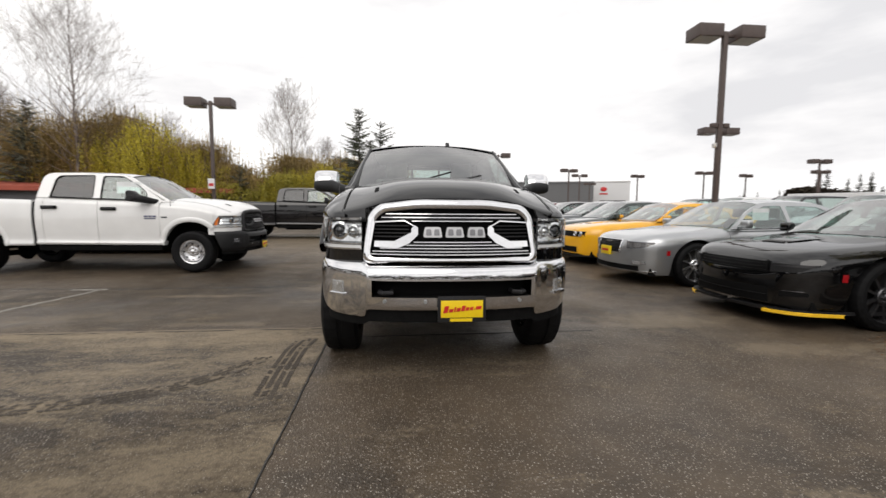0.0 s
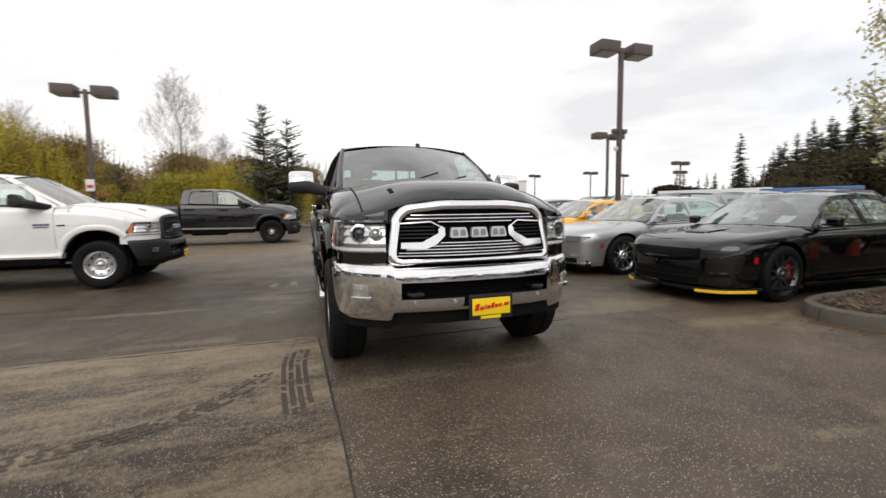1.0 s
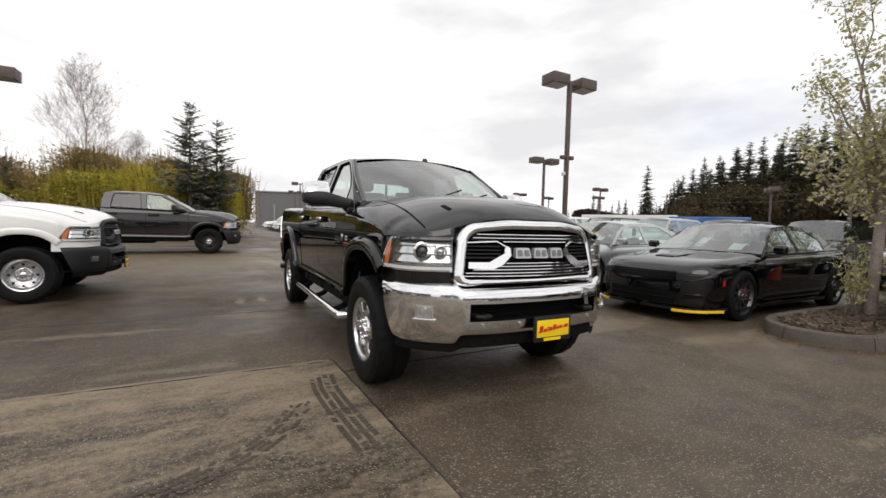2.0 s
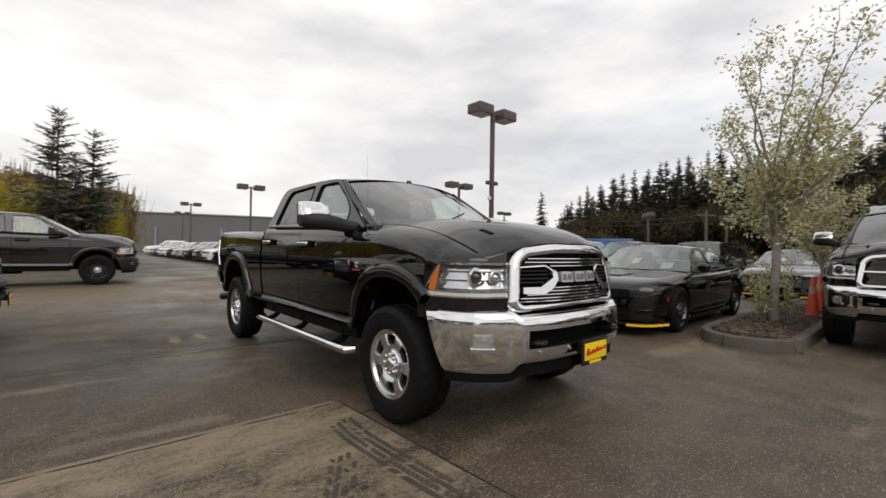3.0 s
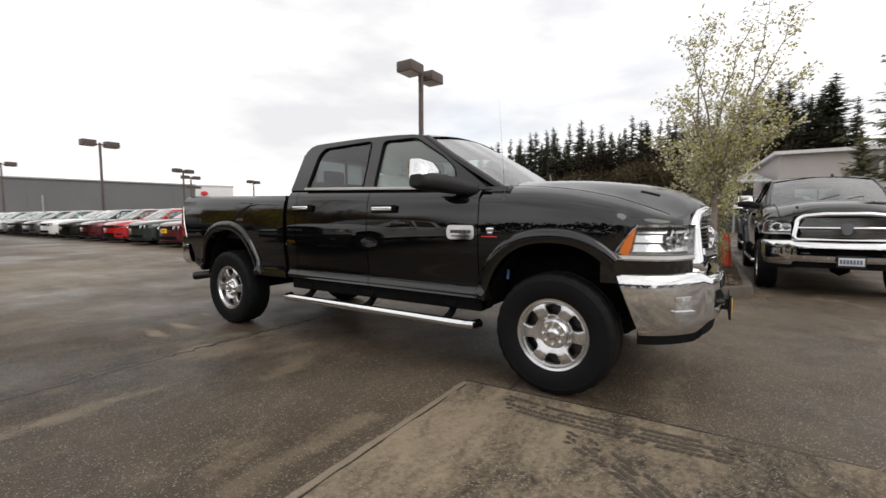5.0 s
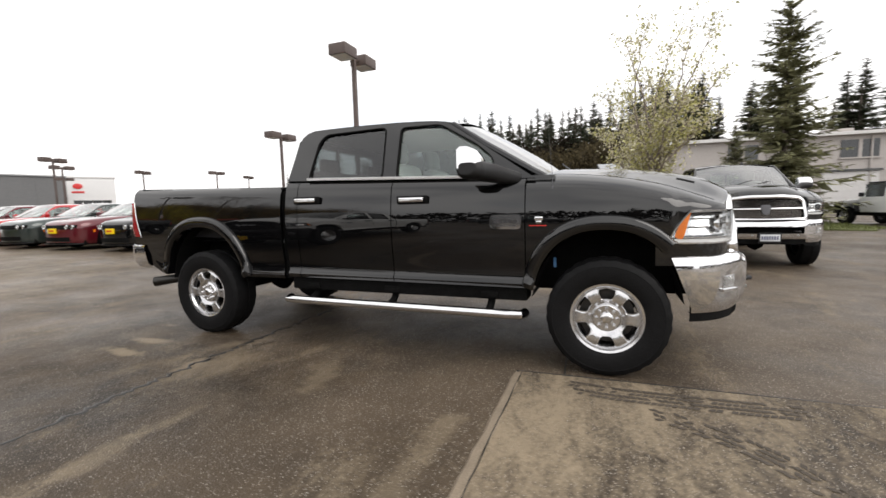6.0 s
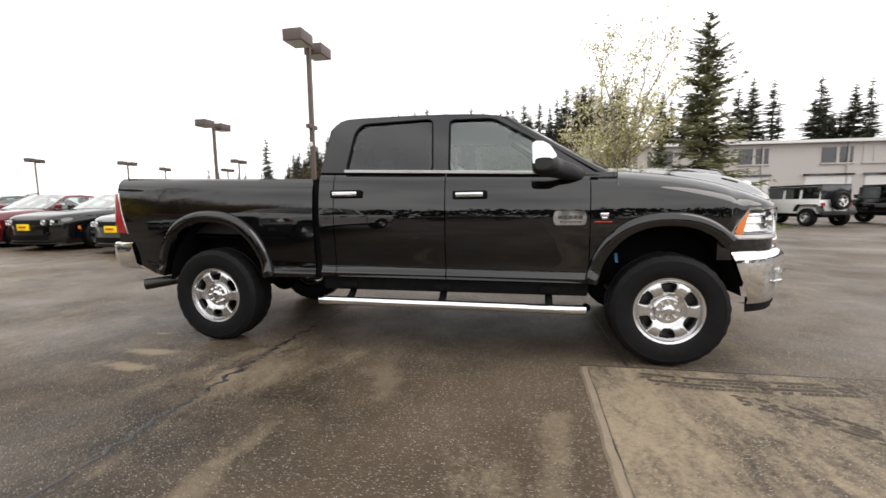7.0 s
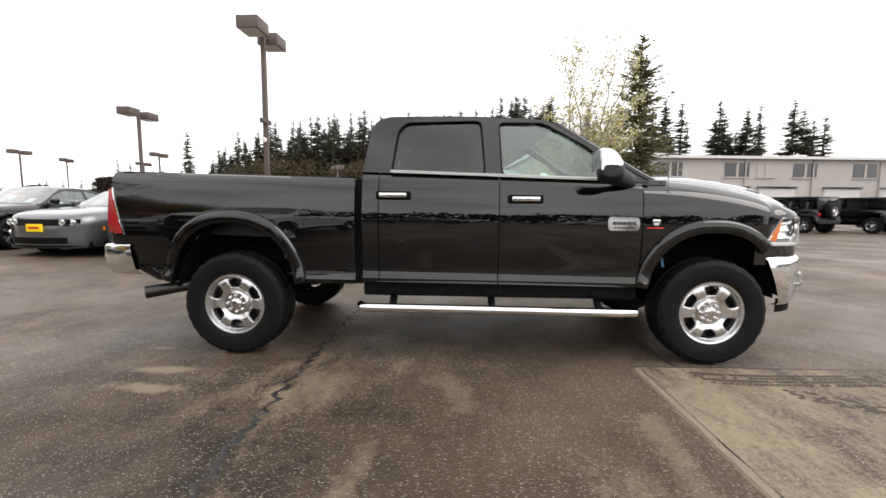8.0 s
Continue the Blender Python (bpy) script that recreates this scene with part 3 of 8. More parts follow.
        part("belt_moulding", tidy(bm), "bright_strip" if chrome else "plastic", T, "thin chrome strip" if chrome else "")
        bm = B()
        box(bm, *sorted((s * 0.87, s * 0.908)), 0.60, 2.74, 1.36, 1.425, 0.008)
        part("door_sill_top", tidy(bm), paint_mat, T)

    bm = B()
    rows = []
    for y in [1.165, 1.20, 1.26, 1.35, 1.5, 1.7, 2.0, 2.25, 2.45, 2.55, 2.62, 2.672, 2.70]:
        e = RAIL(y) + 0.001
        xe = gx(e, y)
        cz = curve1([(1.16, 1.955), (1.4, 1.990), (2.0, 2.010), (2.45, 2.002), (2.6, 1.980), (2.66, 1.945), (2.70, 1.88)])(y)
        rows.append([(xe * u, y - (0.06 * (1 - u * u) if y < 1.3 else 0) * (1.3 - y) / 0.135, e + (max(cz, e) - e) * (1 - abs(u) ** 2.8)) for u in steps(-1, 1, 24)])
    grid(bm, rows)
    part("roof", tidy(bm), paint_mat, T)
    bm = B()
    rows = []
    for v in steps(0, 1, 8):
        rows.append([((0.815 - 0.10 * v) * u, 0.27 + 0.22 * u * u + v * (0.85 - 0.12 * u * u) - 0.03 * math.sin(math.pi * v), 1.445 + v * (0.515 - 0.045 * u * u)) for u in steps(-1, 1, 16)])
    grid(bm, rows)
    part("windscreen", tidy(bm), "glass_screen", T).visible_shadow = False
    bm = B()
    grid(bm, [[(x, y, 1.90 - 0.03 * x * x - 0.02 * (y < 1.3)) for x in steps(-0.68, 0.68, 8)] for y in steps(1.22, 2.62, 6)])
    part("headliner", tidy(bm), "headliner", T, "pale headliner")
    for s in (-1, 1):
        bm = B()
        tube(bm, [(s * 0.835, 0.44, 1.43), (s * 0.815, 0.52, 1.47), (s * 0.765, 0.90, 1.70), (s * 0.706, 1.20, 1.905)], [0.03, 0.034, 0.033, 0.022], 8)
        box(bm, *sorted((s * 0.78, s * 0.895)), 0.36, 0.60, 1.36, 1.446, 0.015)
        part("windscreen_pillar", tidy(bm), paint_mat, T)
        bm = B()
        tube(bm, [(s * 0.15 - 0.12, 0.25, 1.475), (s * 0.15 + 0.28, 0.40, 1.60 if s < 0 else 1.57)], 0.008, 6)
        part("wiper", tidy(bm), "plastic", T)
    bm = B()
    holed(bm, [(-0.90, 0.62), (0.90, 0.62), (0.905, 1.49), (0.76, 1.86), (0.70, 1.90), (-0.70, 1.90), (-0.76, 1.86), (-0.905, 1.49)],
          [rounded([(-0.60, 1.53), (0.60, 1.53), (0.56, 1.83), (-0.56, 1.83)], 0.05)], lambda x, z: Vector((x, 2.745 - max(0, z - 1.45) * 0.10, z)))
    part("cab_back", tidy(bm), paint_mat, T)
    bm = B()
    box(bm, -0.61, 0.61, 2.675, 2.68, 1.52, 1.84)
    part("rear_window", tidy(bm), "glass_clear", T).visible_shadow = False
    for x in (-0.2, 0.2):
        bm = B()
        box(bm, x - 0.012, x + 0.012, 2.665, 2.69, 1.52, 1.84)
        part("rear_window_bar", tidy(bm), "plastic", T)

    # bonnet and scuttle
    bm = B()
    bulge = curve1([(0.0, 1.0), (0.20, 0.985), (0.36, 0.91), (0.48, 0.75), (0.58, 0.53), (0.68, 0.26), (0.78, 0.0)])
    mid = curve1([(0.0, 1.520), (0.3, 1.508), (0.6, 1.472), (0.8, 1.428), (0.92, 1.378), (1.0, 1.318)])
    rows = []
    for v in steps(0, 1, 22):
        row = []
        for u in steps(-0.772, 0.772, 36):
            yc, yf = 0.27 + 0.24 * (u / 0.8) ** 2, -0.850 + 0.155 * (abs(u) / 0.78) ** 2.2
            y = yc + v * (yf - yc)
            e = FTOP(y) - 0.004
            row.append((u, y, e + (mid(v) - e) * bulge(abs(u))))
        rows.append(row)
    lip = rows[-1]                                # the bonnet's edge wraps down to the grille and the lamps
    rows.append([(x, y - 0.012, z - 0.014) for x, y, z in lip])
    rows.append([(x, y - 0.012, z - 0.04 if abs(x) < 0.50 else 1.160 - 0.02 * (abs(x) > 0.6)) for x, y, z in lip])
    grid(bm, rows)
    part("bonnet", tidy(bm), paint_mat, T)
    for s in (-1, 1):
        bm = B()
        rows = []
        for v in steps(0.02, 0.97, 24):           # shut line between bonnet and wing
            u = 0.765
            yc, yf = 0.27 + 0.24 * (u / 0.8) ** 2, -0.850 + 0.155 * (u / 0.78) ** 2.2
            y = yc + v * (yf - yc)
            rows.append([(s * (u - 0.005), y, FTOP(y) + 0.0035 + 0.004), (s * (u + 0.004), y, FTOP(y) + 0.003)])
        grid(bm, rows)
        part("bonnet_gap", tidy(bm), "gap", T)
        bm = B()
        rows = []
        for v in steps(0.30, 0.32, 2):
            row = []
            for u in steps(0.30, 0.335, 2):
                yc, yf = 0.27 + 0.24 * (u / 0.8) ** 2, -0.850 + 0.155 * (u / 0.78) ** 2.2
                y = yc + v * (yf - yc)
                e = FTOP(y) - 0.004
                row.append((s * u, y, e + (mid(v) - e) * bulge(u) + 0.004))
            rows.append(row)
        grid(bm, rows)
        part("washer_nozzle", tidy(bm), "gap", T, "black washer nozzle")
        bm = B()                                  # recessed slot near the bonnet's front corner
        rows = []
        for v in steps(0.73, 0.83, 6):
            row = []
            for u, dz in ((0.522, 0.003), (0.535, 0.004), (0.552, 0.003)):
                yc, yf = 0.27 + 0.24 * (u / 0.8) ** 2, -0.850 + 0.155 * (u / 0.78) ** 2.2
                y = yc + v * (yf - yc)
                e = FTOP(y) - 0.004
                row.append((s * u, y, e + (mid(v) - e) * bulge(u) + dz))
            rows.append(row)
        grid(bm, rows)
        part("bonnet_vent", tidy(bm), "gap", T, "black bonnet vent")
    bm = B()
    grid(bm, [[(x, 0.20 + 0.24 * (x / 0.8) ** 2, 1.455 - 0.02 * (x / 0.8) ** 2) for x in steps(-0.84, 0.84, 12)], [(x, 0.42 + 0.22 * (x / 0.8) ** 2, 1.465) for x in steps(-0.84, 0.84, 12)]])
    part("scuttle_panel", tidy(bm), "plastic", T)

    # headlamps
    at, L = along(PLAN)
    for s in (-1, 1):
        ss = steps(0.085, L + 0.012, 24)
        lo = lambda q: 0.945 + 0.045 * max(0, 1 - (q - 0.085) / 0.05) ** 1.5
        hi = lambda q: 1.0 + 0.165 * min(1, max(0, q - 0.085) / 0.115) ** 0.9 + 0.004
        def sheet(off, inset, sa=0.0, sb=9.0, nz=6):
            rows = []
            for q in [q for q in ss if sa <= q <= sb]:
                p = at(q, off)
                rows.append([(s * p.x, p.y, z) for z in steps(lo(q) + inset, max(hi(q) - inset, lo(q) + inset + 0.002), nz)])
            return rows
        bm = B()
        rows = sheet(0.012, 0.004)
        grid(bm, rows)
        lamp = part("headlamp", tidy(bm), "glass_lens", T, "clear headlamp lens")
        lamp.visible_shadow = False
        bm = B()
        back, fr = sheet(-0.075, 0.0), sheet(0.002, 0.0)
        teeth = []                                # stepped facets that look up to the sky
        for q in ss:
            h0, h1 = lo(q), max(hi(q), lo(q) + 0.002)
            col = []
            for k in range(4):
                for f0, off in ((0.02, -0.030), (0.98, -0.050)):
                    p = at(q, off)
                    col.append((s * p.x, p.y, h0 + (h1 - h0) * (k + f0) / 4))
            teeth.append(col)
        grid(bm, teeth)
        for k in (0, -1):
            grid(bm, [[r[k] for r in fr], [r[k] for r in back]])
        for k in (0, -1):
            grid(bm, [fr[k], back[k]])
        part("reflector_bowl", tidy(bm), "reflector", lamp, "chromed lamp bowl")
        bm = B()
        rows = []
        for q in steps(0.112, 0.205, 8):
            p = at(q, 0.004)
            top_z, low_z = min(hi(q) - 0.016, 1.0 + 0.17 * (q - 0.112) / 0.055), max(lo(q) + 0.034, 0.985 + 0.17 * (q - 0.165) / 0.04)
            rows.append([(s * p.x, p.y, z) for z in steps(low_z, max(low_z + 0.003, top_z), 4)])
        grid(bm, rows)
        part("side_marker", tidy(bm), "amber" if marker else "reflector", lamp, "amber side marker")
        for px, py, r in ((0.790, -0.685, 0.050), (0.69, -0.745, 0.034)):
            bm = B()
            mm = pose(s * px, py, 1.075, 0, 0, -90 + s * 14)
            lathe(bm, [(r * 1.25, -0.01), (r * 1.3, 0.01), (r, 0.014), (r * 0.92, 0.0), (r * 0.90, -0.02)], 24, m=mm)
            ring = part("projector_ring", tidy(bm), "chrome" if r > 0.045 else "reflector", lamp)
            bm = B()
            lathe(bm, [(r * 0.9, -0.015), (r * 0.75, 0.008), (r * 0.4, 0.022), (0.0005, 0.026)], 24, m=mm)
            part("projector", tidy(bm), "window_dark" if r > 0.045 else "reflector", lamp, "dark projector lens" if r > 0.045 else "")
        bm = B()
        grid(bm, [[(s * p.x, p.y, z) for p, z in ((at(q, -0.07), 0.984), (at(q, 0.0), 0.982), (at(q, 0.0), 0.990), (at(q, -0.07), 0.998))] for q in steps(0.12, L, 14)])
        part("lamp_shelf", tidy(bm), "chrome", lamp, "chrome shelf in the lamp")
        for edge_z, dz in ((hi, -0.014), (lo, 0.012)):
            bm = B()
            rows = []
            for q in ss:
                p0, p1 = at(q, 0.002), at(q, 0.010)
                z0 = edge_z(q)
                rows.append([(s * p0.x, p0.y, z0), (s * p1.x, p1.y, z0 + dz * 0.15), (s * p1.x, p1.y, z0 + dz), (s * p0.x, p0.y, z0 + dz * 1.2)])
            grid(bm, rows)
            part("lamp_bezel", tidy(bm), "chrome", lamp, "chrome lamp bezel")
        bm = B()
        grid(bm, [[(s * p.x, p.y, z) for z in (0.951, 0.956, 0.974, 0.978)] for p in (at(q, 0.007) for q in steps(0.10, L, 14))])
        part("lamp_strip", tidy(bm), "white_lens", lamp)
        # wing panel below the lamp
        bm = B()
        grid(bm, [[(s * p.x, p.y, z) for z in (0.80, 0.88, 0.947)] for p in (at(q, -0.004) for q in steps(0.0, L, 14))])
        part("lamp_valance", tidy(bm), paint_mat, T)

    # grille
    def gp(x, z, off=0.0):
        return Vector((x, -0.805 - 0.125 * (1 - (x / 0.65) ** 2) - off + 0.22 * max(0, z - 0.9) ** 1.2, z))
    o = rounded([(-0.632, 0.850), (0.632, 0.850), (0.590, 1.19), (0.515, 1.268), (0.25, 1.300), (-0.25, 1.300), (-0.515, 1.268), (-0.590, 1.19)], 0.07, 5)
    inn = rounded([(-0.572, 0.898), (0.572, 0.898), (0.528, 1.160), (0.470, 1.208), (0.23, 1.232), (-0.23, 1.232), (-0.470, 1.208), (-0.528, 1.160)], 0.05, 5)
    bm = B()
    rows = []
    for i in range(len(o) + 1):
        a, b = Vector(o[i % len(o)]), Vector(inn[i % len(o)])
        prof = ((0.0, -0.14), (0.0, 0.0), (0.12, 0.020), (0.35, 0.030), (0.7, 0.028), (0.95, 0.018), (1.0, 0.006), (1.0, -0.04))
        rows.append([gp(*(a + (b - a) * t), off) for t, off in prof])
    grid(bm, rows)
    G = part("grille", tidy(bm), bright if chrome else "plastic", T, "chrome grille surround" if chrome else "black grille surround")
    bm = B()
    grid(bm, [[gp(x, z, -0.045) for x in steps(-0.58, 0.58, 12)] for z in (0.895, 1.0, 1.1, 1.23)])
    part("grille_backing", tidy(bm), "gap", G)

    def bar(pts, h, mat, nm="grille_bar", off=0.012, depth=0.03, seg=8):
        bm = B()
        rows = []
        for (x0, z0), (x1, z1) in zip(pts, pts[1:]):
            for t in steps(0, 1, seg)[: None if (x1, z1) == pts[-1] else -1]:
                x, z = x0 + (x1 - x0) * t, z0 + (z1 - z0) * t
                rows.append([gp(x, z - h / 2, off - depth), gp(x, z - h / 2, off - 0.004), gp(x, z - h * 0.3, off), gp(x, z + h * 0.3, off), gp(x, z + h / 2, off - 0.004), gp(x, z + h / 2, off - depth)])
        grid(bm, rows)
        return part(nm, tidy(bm), mat, G)
    if grille == "bars":
        for z, w in ((1.196, 0.46), (1.172, 0.49), (1.148, 0.28)):
            bar([(-w, z), (w, z)], 0.008, bright)
        for z, w in ((1.005, 0.27), (0.984, 0.33), (0.962, 0.50), (0.940, 0.55), (0.920, 0.565)):
            bar([(-w, z), (w, z)], 0.008, bright)
        for z in (1.184, 1.160, 0.995, 0.973, 0.951, 0.930):
            bar([(-0.5, z), (0.5, z)], 0.006, "plastic", off=0.0)
        for s in (-1, 1):
            bar([(s * 0.535, 1.140), (s * 0.33, 1.150), (s * 0.262, 1.112)], 0.013, bright, "grille_bracket", 0.02)
            bm = B()
            pts = [(0.535, 1.012), (0.40, 1.012), (0.285, 1.072), (0.285, 1.098), (0.262, 1.120), (0.240, 1.105), (0.240, 1.055), (0.30, 0.998), (0.375, 0.964), (0.54, 0.972)]
            prism(bm, [(s * x, z) for x, z in pts], 0.03, lambda x, z, d: gp(x, z, 0.026 - d))
            bmesh.ops.bevel(bm, geom=[e for e in bm.edges if e.calc_face_angle(0) > 1.0], offset=0.005, segments=2, affect="EDGES")
            part("grille_bracket", tidy(bm), bright, G)
            for z in (1.115, 1.09, 1.065, 1.04):
                bar([(s * 0.54, z), (s * 0.30, z)], 0.009, "plastic", off=0.0)
        bm = B()
        for x0, x1 in ((-0.205, -0.075), (-0.055, 0.075), (0.095, 0.225)):    # plain blocks for the maker's letters
            pts = rounded([(x0, 1.038), (x0 + 0.012, 1.108), (x1 - 0.012, 1.108), (x1, 1.038)], 0.012, 2)
            prism(bm, pts, 0.03, lambda x, z, d: gp(x, z, 0.022 - d))
        badge_ob = part("maker_badge", tidy(bm), "badge_silver", G, "plain silver badge blocks", 20)
        for x0, x1 in ((-0.205, -0.075), (-0.055, 0.075), (0.095, 0.225)):
            for a, b in ((0.14, 0.44), (0.56, 0.86)):
                bm = B()
                u0, u1 = x0 + (x1 - x0) * a, x0 + (x1 - x0) * b
                prism(bm, rounded([(u0, 1.052), (u0 + 0.003, 1.094), (u1 - 0.003, 1.094), (u1, 1.052)], 0.008, 2), 0.006, lambda x, z, d: gp(x, z, 0.027 - d))
                part("badge_inset", tidy(bm), "grey_metal", badge_ob, "dark grey inset", 20)
    else:
        for s in (-1, 1):
            bar([(s * 0.56, 1.055), (0.0, 1.055)], 0.030, bright, "grille_crossbar", 0.02)
        bm = B()
        for i in range(22):
            for j in range(7):
                x, z = -0.50 + i * 0.0475 + (0.024 if j % 2 else 0), 0.925 + j * 0.043
                if abs(z - 1.055) > 0.02 and abs(x) < 0.55 - max(0, z - 0.92) * 0.25:
                    lathe(bm, [(0.020, -0.004), (0.021, 0.008), (0.014, 0.008), (0.013, -0.004)], 6, m=Matrix.Translation(gp(x, z, -0.012)) @ Matrix.Rotation(-math.pi / 2, 4, "Z"))
        part("grille_mesh", tidy(bm), bright if chrome else "plastic", G)["kind"] = "stuff"
        bm = B()
        prism(bm, [(-0.062, 1.125), (0.062, 1.125), (0.075, 1.08), (0.05, 0.97), (0.0, 0.945), (-0.05, 0.97), (-0.075, 1.08)], 0.035, lambda x, z, d: gp(x, z, 0.034 - d))
        bmesh.ops.bevel(bm, geom=list(bm.edges), offset=0.006, segments=2, affect="EDGES")
        part("maker_badge", tidy(bm), "dark_alloy", G, "plain shield badge")

    # front bumper
    at, L = along(PLAN_B)
    prof = [(0.470, -0.10), (0.478, -0.030), (0.51, -0.006), (0.57, 0.006), (0.632, 0.012), (0.69, 0.014), (0.755, 0.014), (0.80, 0.012), (0.838, 0.006), (0.856, -0.006), (0.866, -0.026), (0.870, -0.075)]
    ss = steps(0, L - 0.60, 22) + steps(L - 0.585, L - 0.53, 3) + steps(L - 0.50, L, 8)
    cols = [(q, -1) for q in ss] + [(q, 1) for q in reversed(ss[:-1])]

    def bp(q, s, z, d):
        q = q + 0.15 * max(0, 0.866 - z) / 0.39 * max(0, 1 - q / (L - 0.64)) ** 2
        c = max(0.0, min(1.0, (q - (L - 0.64)) / 0.055))
        c = c * c * (3 - 2 * c)
        z2 = z + (0.055 * c * max(0, (0.60 - z) / 0.13) if z < 0.60 else 0)
        z2 += -0.028 * c * max(0, (z - 0.70) / 0.17) if z > 0.70 else 0
        p = at(q, d + 0.022 * c)
        return Vector((s * p.x, p.y, z2 * 1.0))
    rows = [[bp(q, s, z, d) for z, d in prof] for q, s in cols]
    inslot = lambda i, j: abs(rows[i][j].x) < 0.565 and abs(rows[i + 1][j].x) < 0.565 and 4 <= j <= 5
    bm = B()
    grid(bm, rows, skip=inslot)
    bump = part("front_bumper", tidy(bm), bright, T, "chrome front bumper" if chrome else "")
    bm = B()
    xs = [c for c, r in zip(cols, rows) if abs(r[4].x) < 0.565]
    ring = [bp(q, s, 0.632, 0.012) for q, s in xs], [bp(q, s, 0.755, 0.014) for q, s in xs]
    deep = [[Vector((p.x * 0.97, p.y + 0.14, p.z)) for p in r] for r in ring]
    grid(bm, [ring[0], deep[0], deep[1], ring[1]])
    part("bumper_slot", tidy(bm), "gap", bump, "black air slot")
    bm = B()
    grid(bm, [[bp(q, s, 0.480, -0.03) + Vector((0, 0.01, dz)) for dz in (0.05, 0.0, -0.06 - 0.02 * (abs(bp(q, s, 0.5, 0).x) < 0.6))] for q, s in cols])
    part("air_dam", tidy(bm), "underbody", bump, "black plastic air dam")
    for s in (-1, 1):
        for q0, q1, z0, z1, mt, nm, off in ((0.347, 0.467, 0.636, 0.728, "reflector" if chrome else "dark_alloy", "fog_lamp_recess", 0.017), (0.356, 0.458, 0.648, 0.722, "reflector" if chrome else "lamp_dark", "fog_lamp", 0.022), (0.335, 0.48, 0.622, 0.640, "chrome" if chrome else "plastic", "fog_lamp_ledge", 0.034)):
            bm = B()
            qs = steps(q0, q1, 8)
            rws = []
            for q in qs:
                a, b = at(q, off), at(q, off - 0.05)
                rws.append([(s * b.x, b.y, z0), (s * a.x, a.y, z0), (s * a.x, a.y, z1), (s * b.x, b.y, z1)])
            vs = grid(bm, rws)
            bm.faces.new(vs[0]), bm.faces.new(list(reversed(vs[-1])))
            part(nm, tidy(bm), mt, bump)
        bm = B()
        lathe(bm, [(0.034, 0.0), (0.036, 0.008), (0.03, 0.014), (0.0005, 0.018)], 18, m=Matrix.Translation((s * at(0.405, 0.024).x, at(0.405, 0.024).y, 0.688)) @ pose(0, 0, 0, 0, 0, -90 + s * 42))
        part("fog_lens", tidy(bm), "glass_lens", bump).visible_shadow = False
        for dq in (L - 0.19, L - 0.46):
            p = at(dq, 0.036)
            bm = B()
            lathe(bm, [(0.012, -0.005), (0.012, 0.004), (0.0005, 0.005)], 12, m=Matrix.Translation((s * p.x, p.y, 0.605)) @ pose(0, 0, 0, 0, 0, -90))
            part("parking_sensor", tidy(bm), "galv", bump)
        bm = B()
        tube(bm, [(s * 0.42, -0.86, 0.66), (s * 0.42, -0.95, 0.665), (s * 0.47, -0.965, 0.665), (s * 0.50, -0.93, 0.665), (s * 0.50, -0.86, 0.66)], 0.016, 8)
        part("tow_hook", tidy(bm), "plastic", bump)
    if plate:
        bm = B()
        box(bm, -0.112, 0.212, -1.028, -1.012, 0.476, 0.652, 0.004)
        box(bm, -0.06, 0.16, -1.012, -0.95, 0.54, 0.62)
        P = part("number_plate", tidy(bm), "plastic", T, "dealer plate in a black frame")
        bm = B()
        box(bm, -0.092, 0.192, -1.033, -1.026, 0.508, 0.624, 0.003)
        part("plate_face", tidy(bm), "yellow_plate" if plate == "yellow" else "white_plate", P, "yellow plate face" if plate == "yellow" else "")
        bm = B()
        if plate == "yellow":                     # plain bars for the dealer's name
            for a, b, h0 in ((-0.078, -0.048, 0.046), (-0.040, -0.012, 0.022), (-0.006, 0.004, 0.032), (0.010, 0.036, 0.024), (0.042, 0.066, 0.036), (0.072, 0.094, 0.022), (0.100, 0.122, 0.022), (0.128, 0.134, 0.008), (0.140, 0.178, 0.022)):
                prism(bm, [(a, 0.548 + 0.1 * a), (b, 0.548 + 0.1 * b), (b + 0.25 * h0, 0.548 + 0.1 * b + h0), (a + 0.25 * h0, 0.548 + 0.1 * a + h0)], 0.003, lambda x, z, d: Vector((x, -1.033 - d, z)))
            part("plate_print", tidy(bm), "red_print", P, "red print")
            bm = B()
            box(bm, -0.03, 0.12, -1.032, -1.026, 0.482, 0.502)
            part("plate_tab", tidy(bm), "yellow_plate", P)
        else:
            for k in range(7):
                box(bm, -0.075 + k * 0.036, -0.05 + k * 0.036, -1.036, -1.032, 0.535, 0.597)
            part("plate_print", tidy(bm), "grey_print", P)

    # mirrors
    for s in (-1, 1):
        bm = B()
        rows = []                                 # arm that sweeps out and back from the door
        for x, y, z, h, d in ((0.88, 0.66, 1.425, 0.045, 0.075), (0.95, 0.70, 1.435, 0.050, 0.080), (1.02, 0.78, 1.456, 0.060, 0.090), (1.08, 0.86, 1.474, 0.066, 0.100), (1.20, 0.895, 1.480, 0.064, 0.098), (1.255, 0.905, 1.482, 0.056, 0.085), (1.276, 0.91, 1.484, 0.040, 0.060)):
            rows.append([(s * x, y + d * math.copysign(abs(math.cos(a)) ** 0.6, math.cos(a)), z + h * math.copysign(abs(math.sin(a)) ** 0.6, math.sin(a))) for a in [2 * math.pi * k / 16 for k in range(16)]])
        vs = grid(bm, rows, close=True)
        bm.faces.new(vs[0]), bm.faces.new(list(reversed(vs[-1])))
        mir = part("door_mirror", tidy(bm), "plastic", T, "black mirror arm and housing")
        bm = B()
        x0, x1, z1 = (1.03, 1.272, 1.648) if tow_mirror else (1.03, 1.25, 1.625)
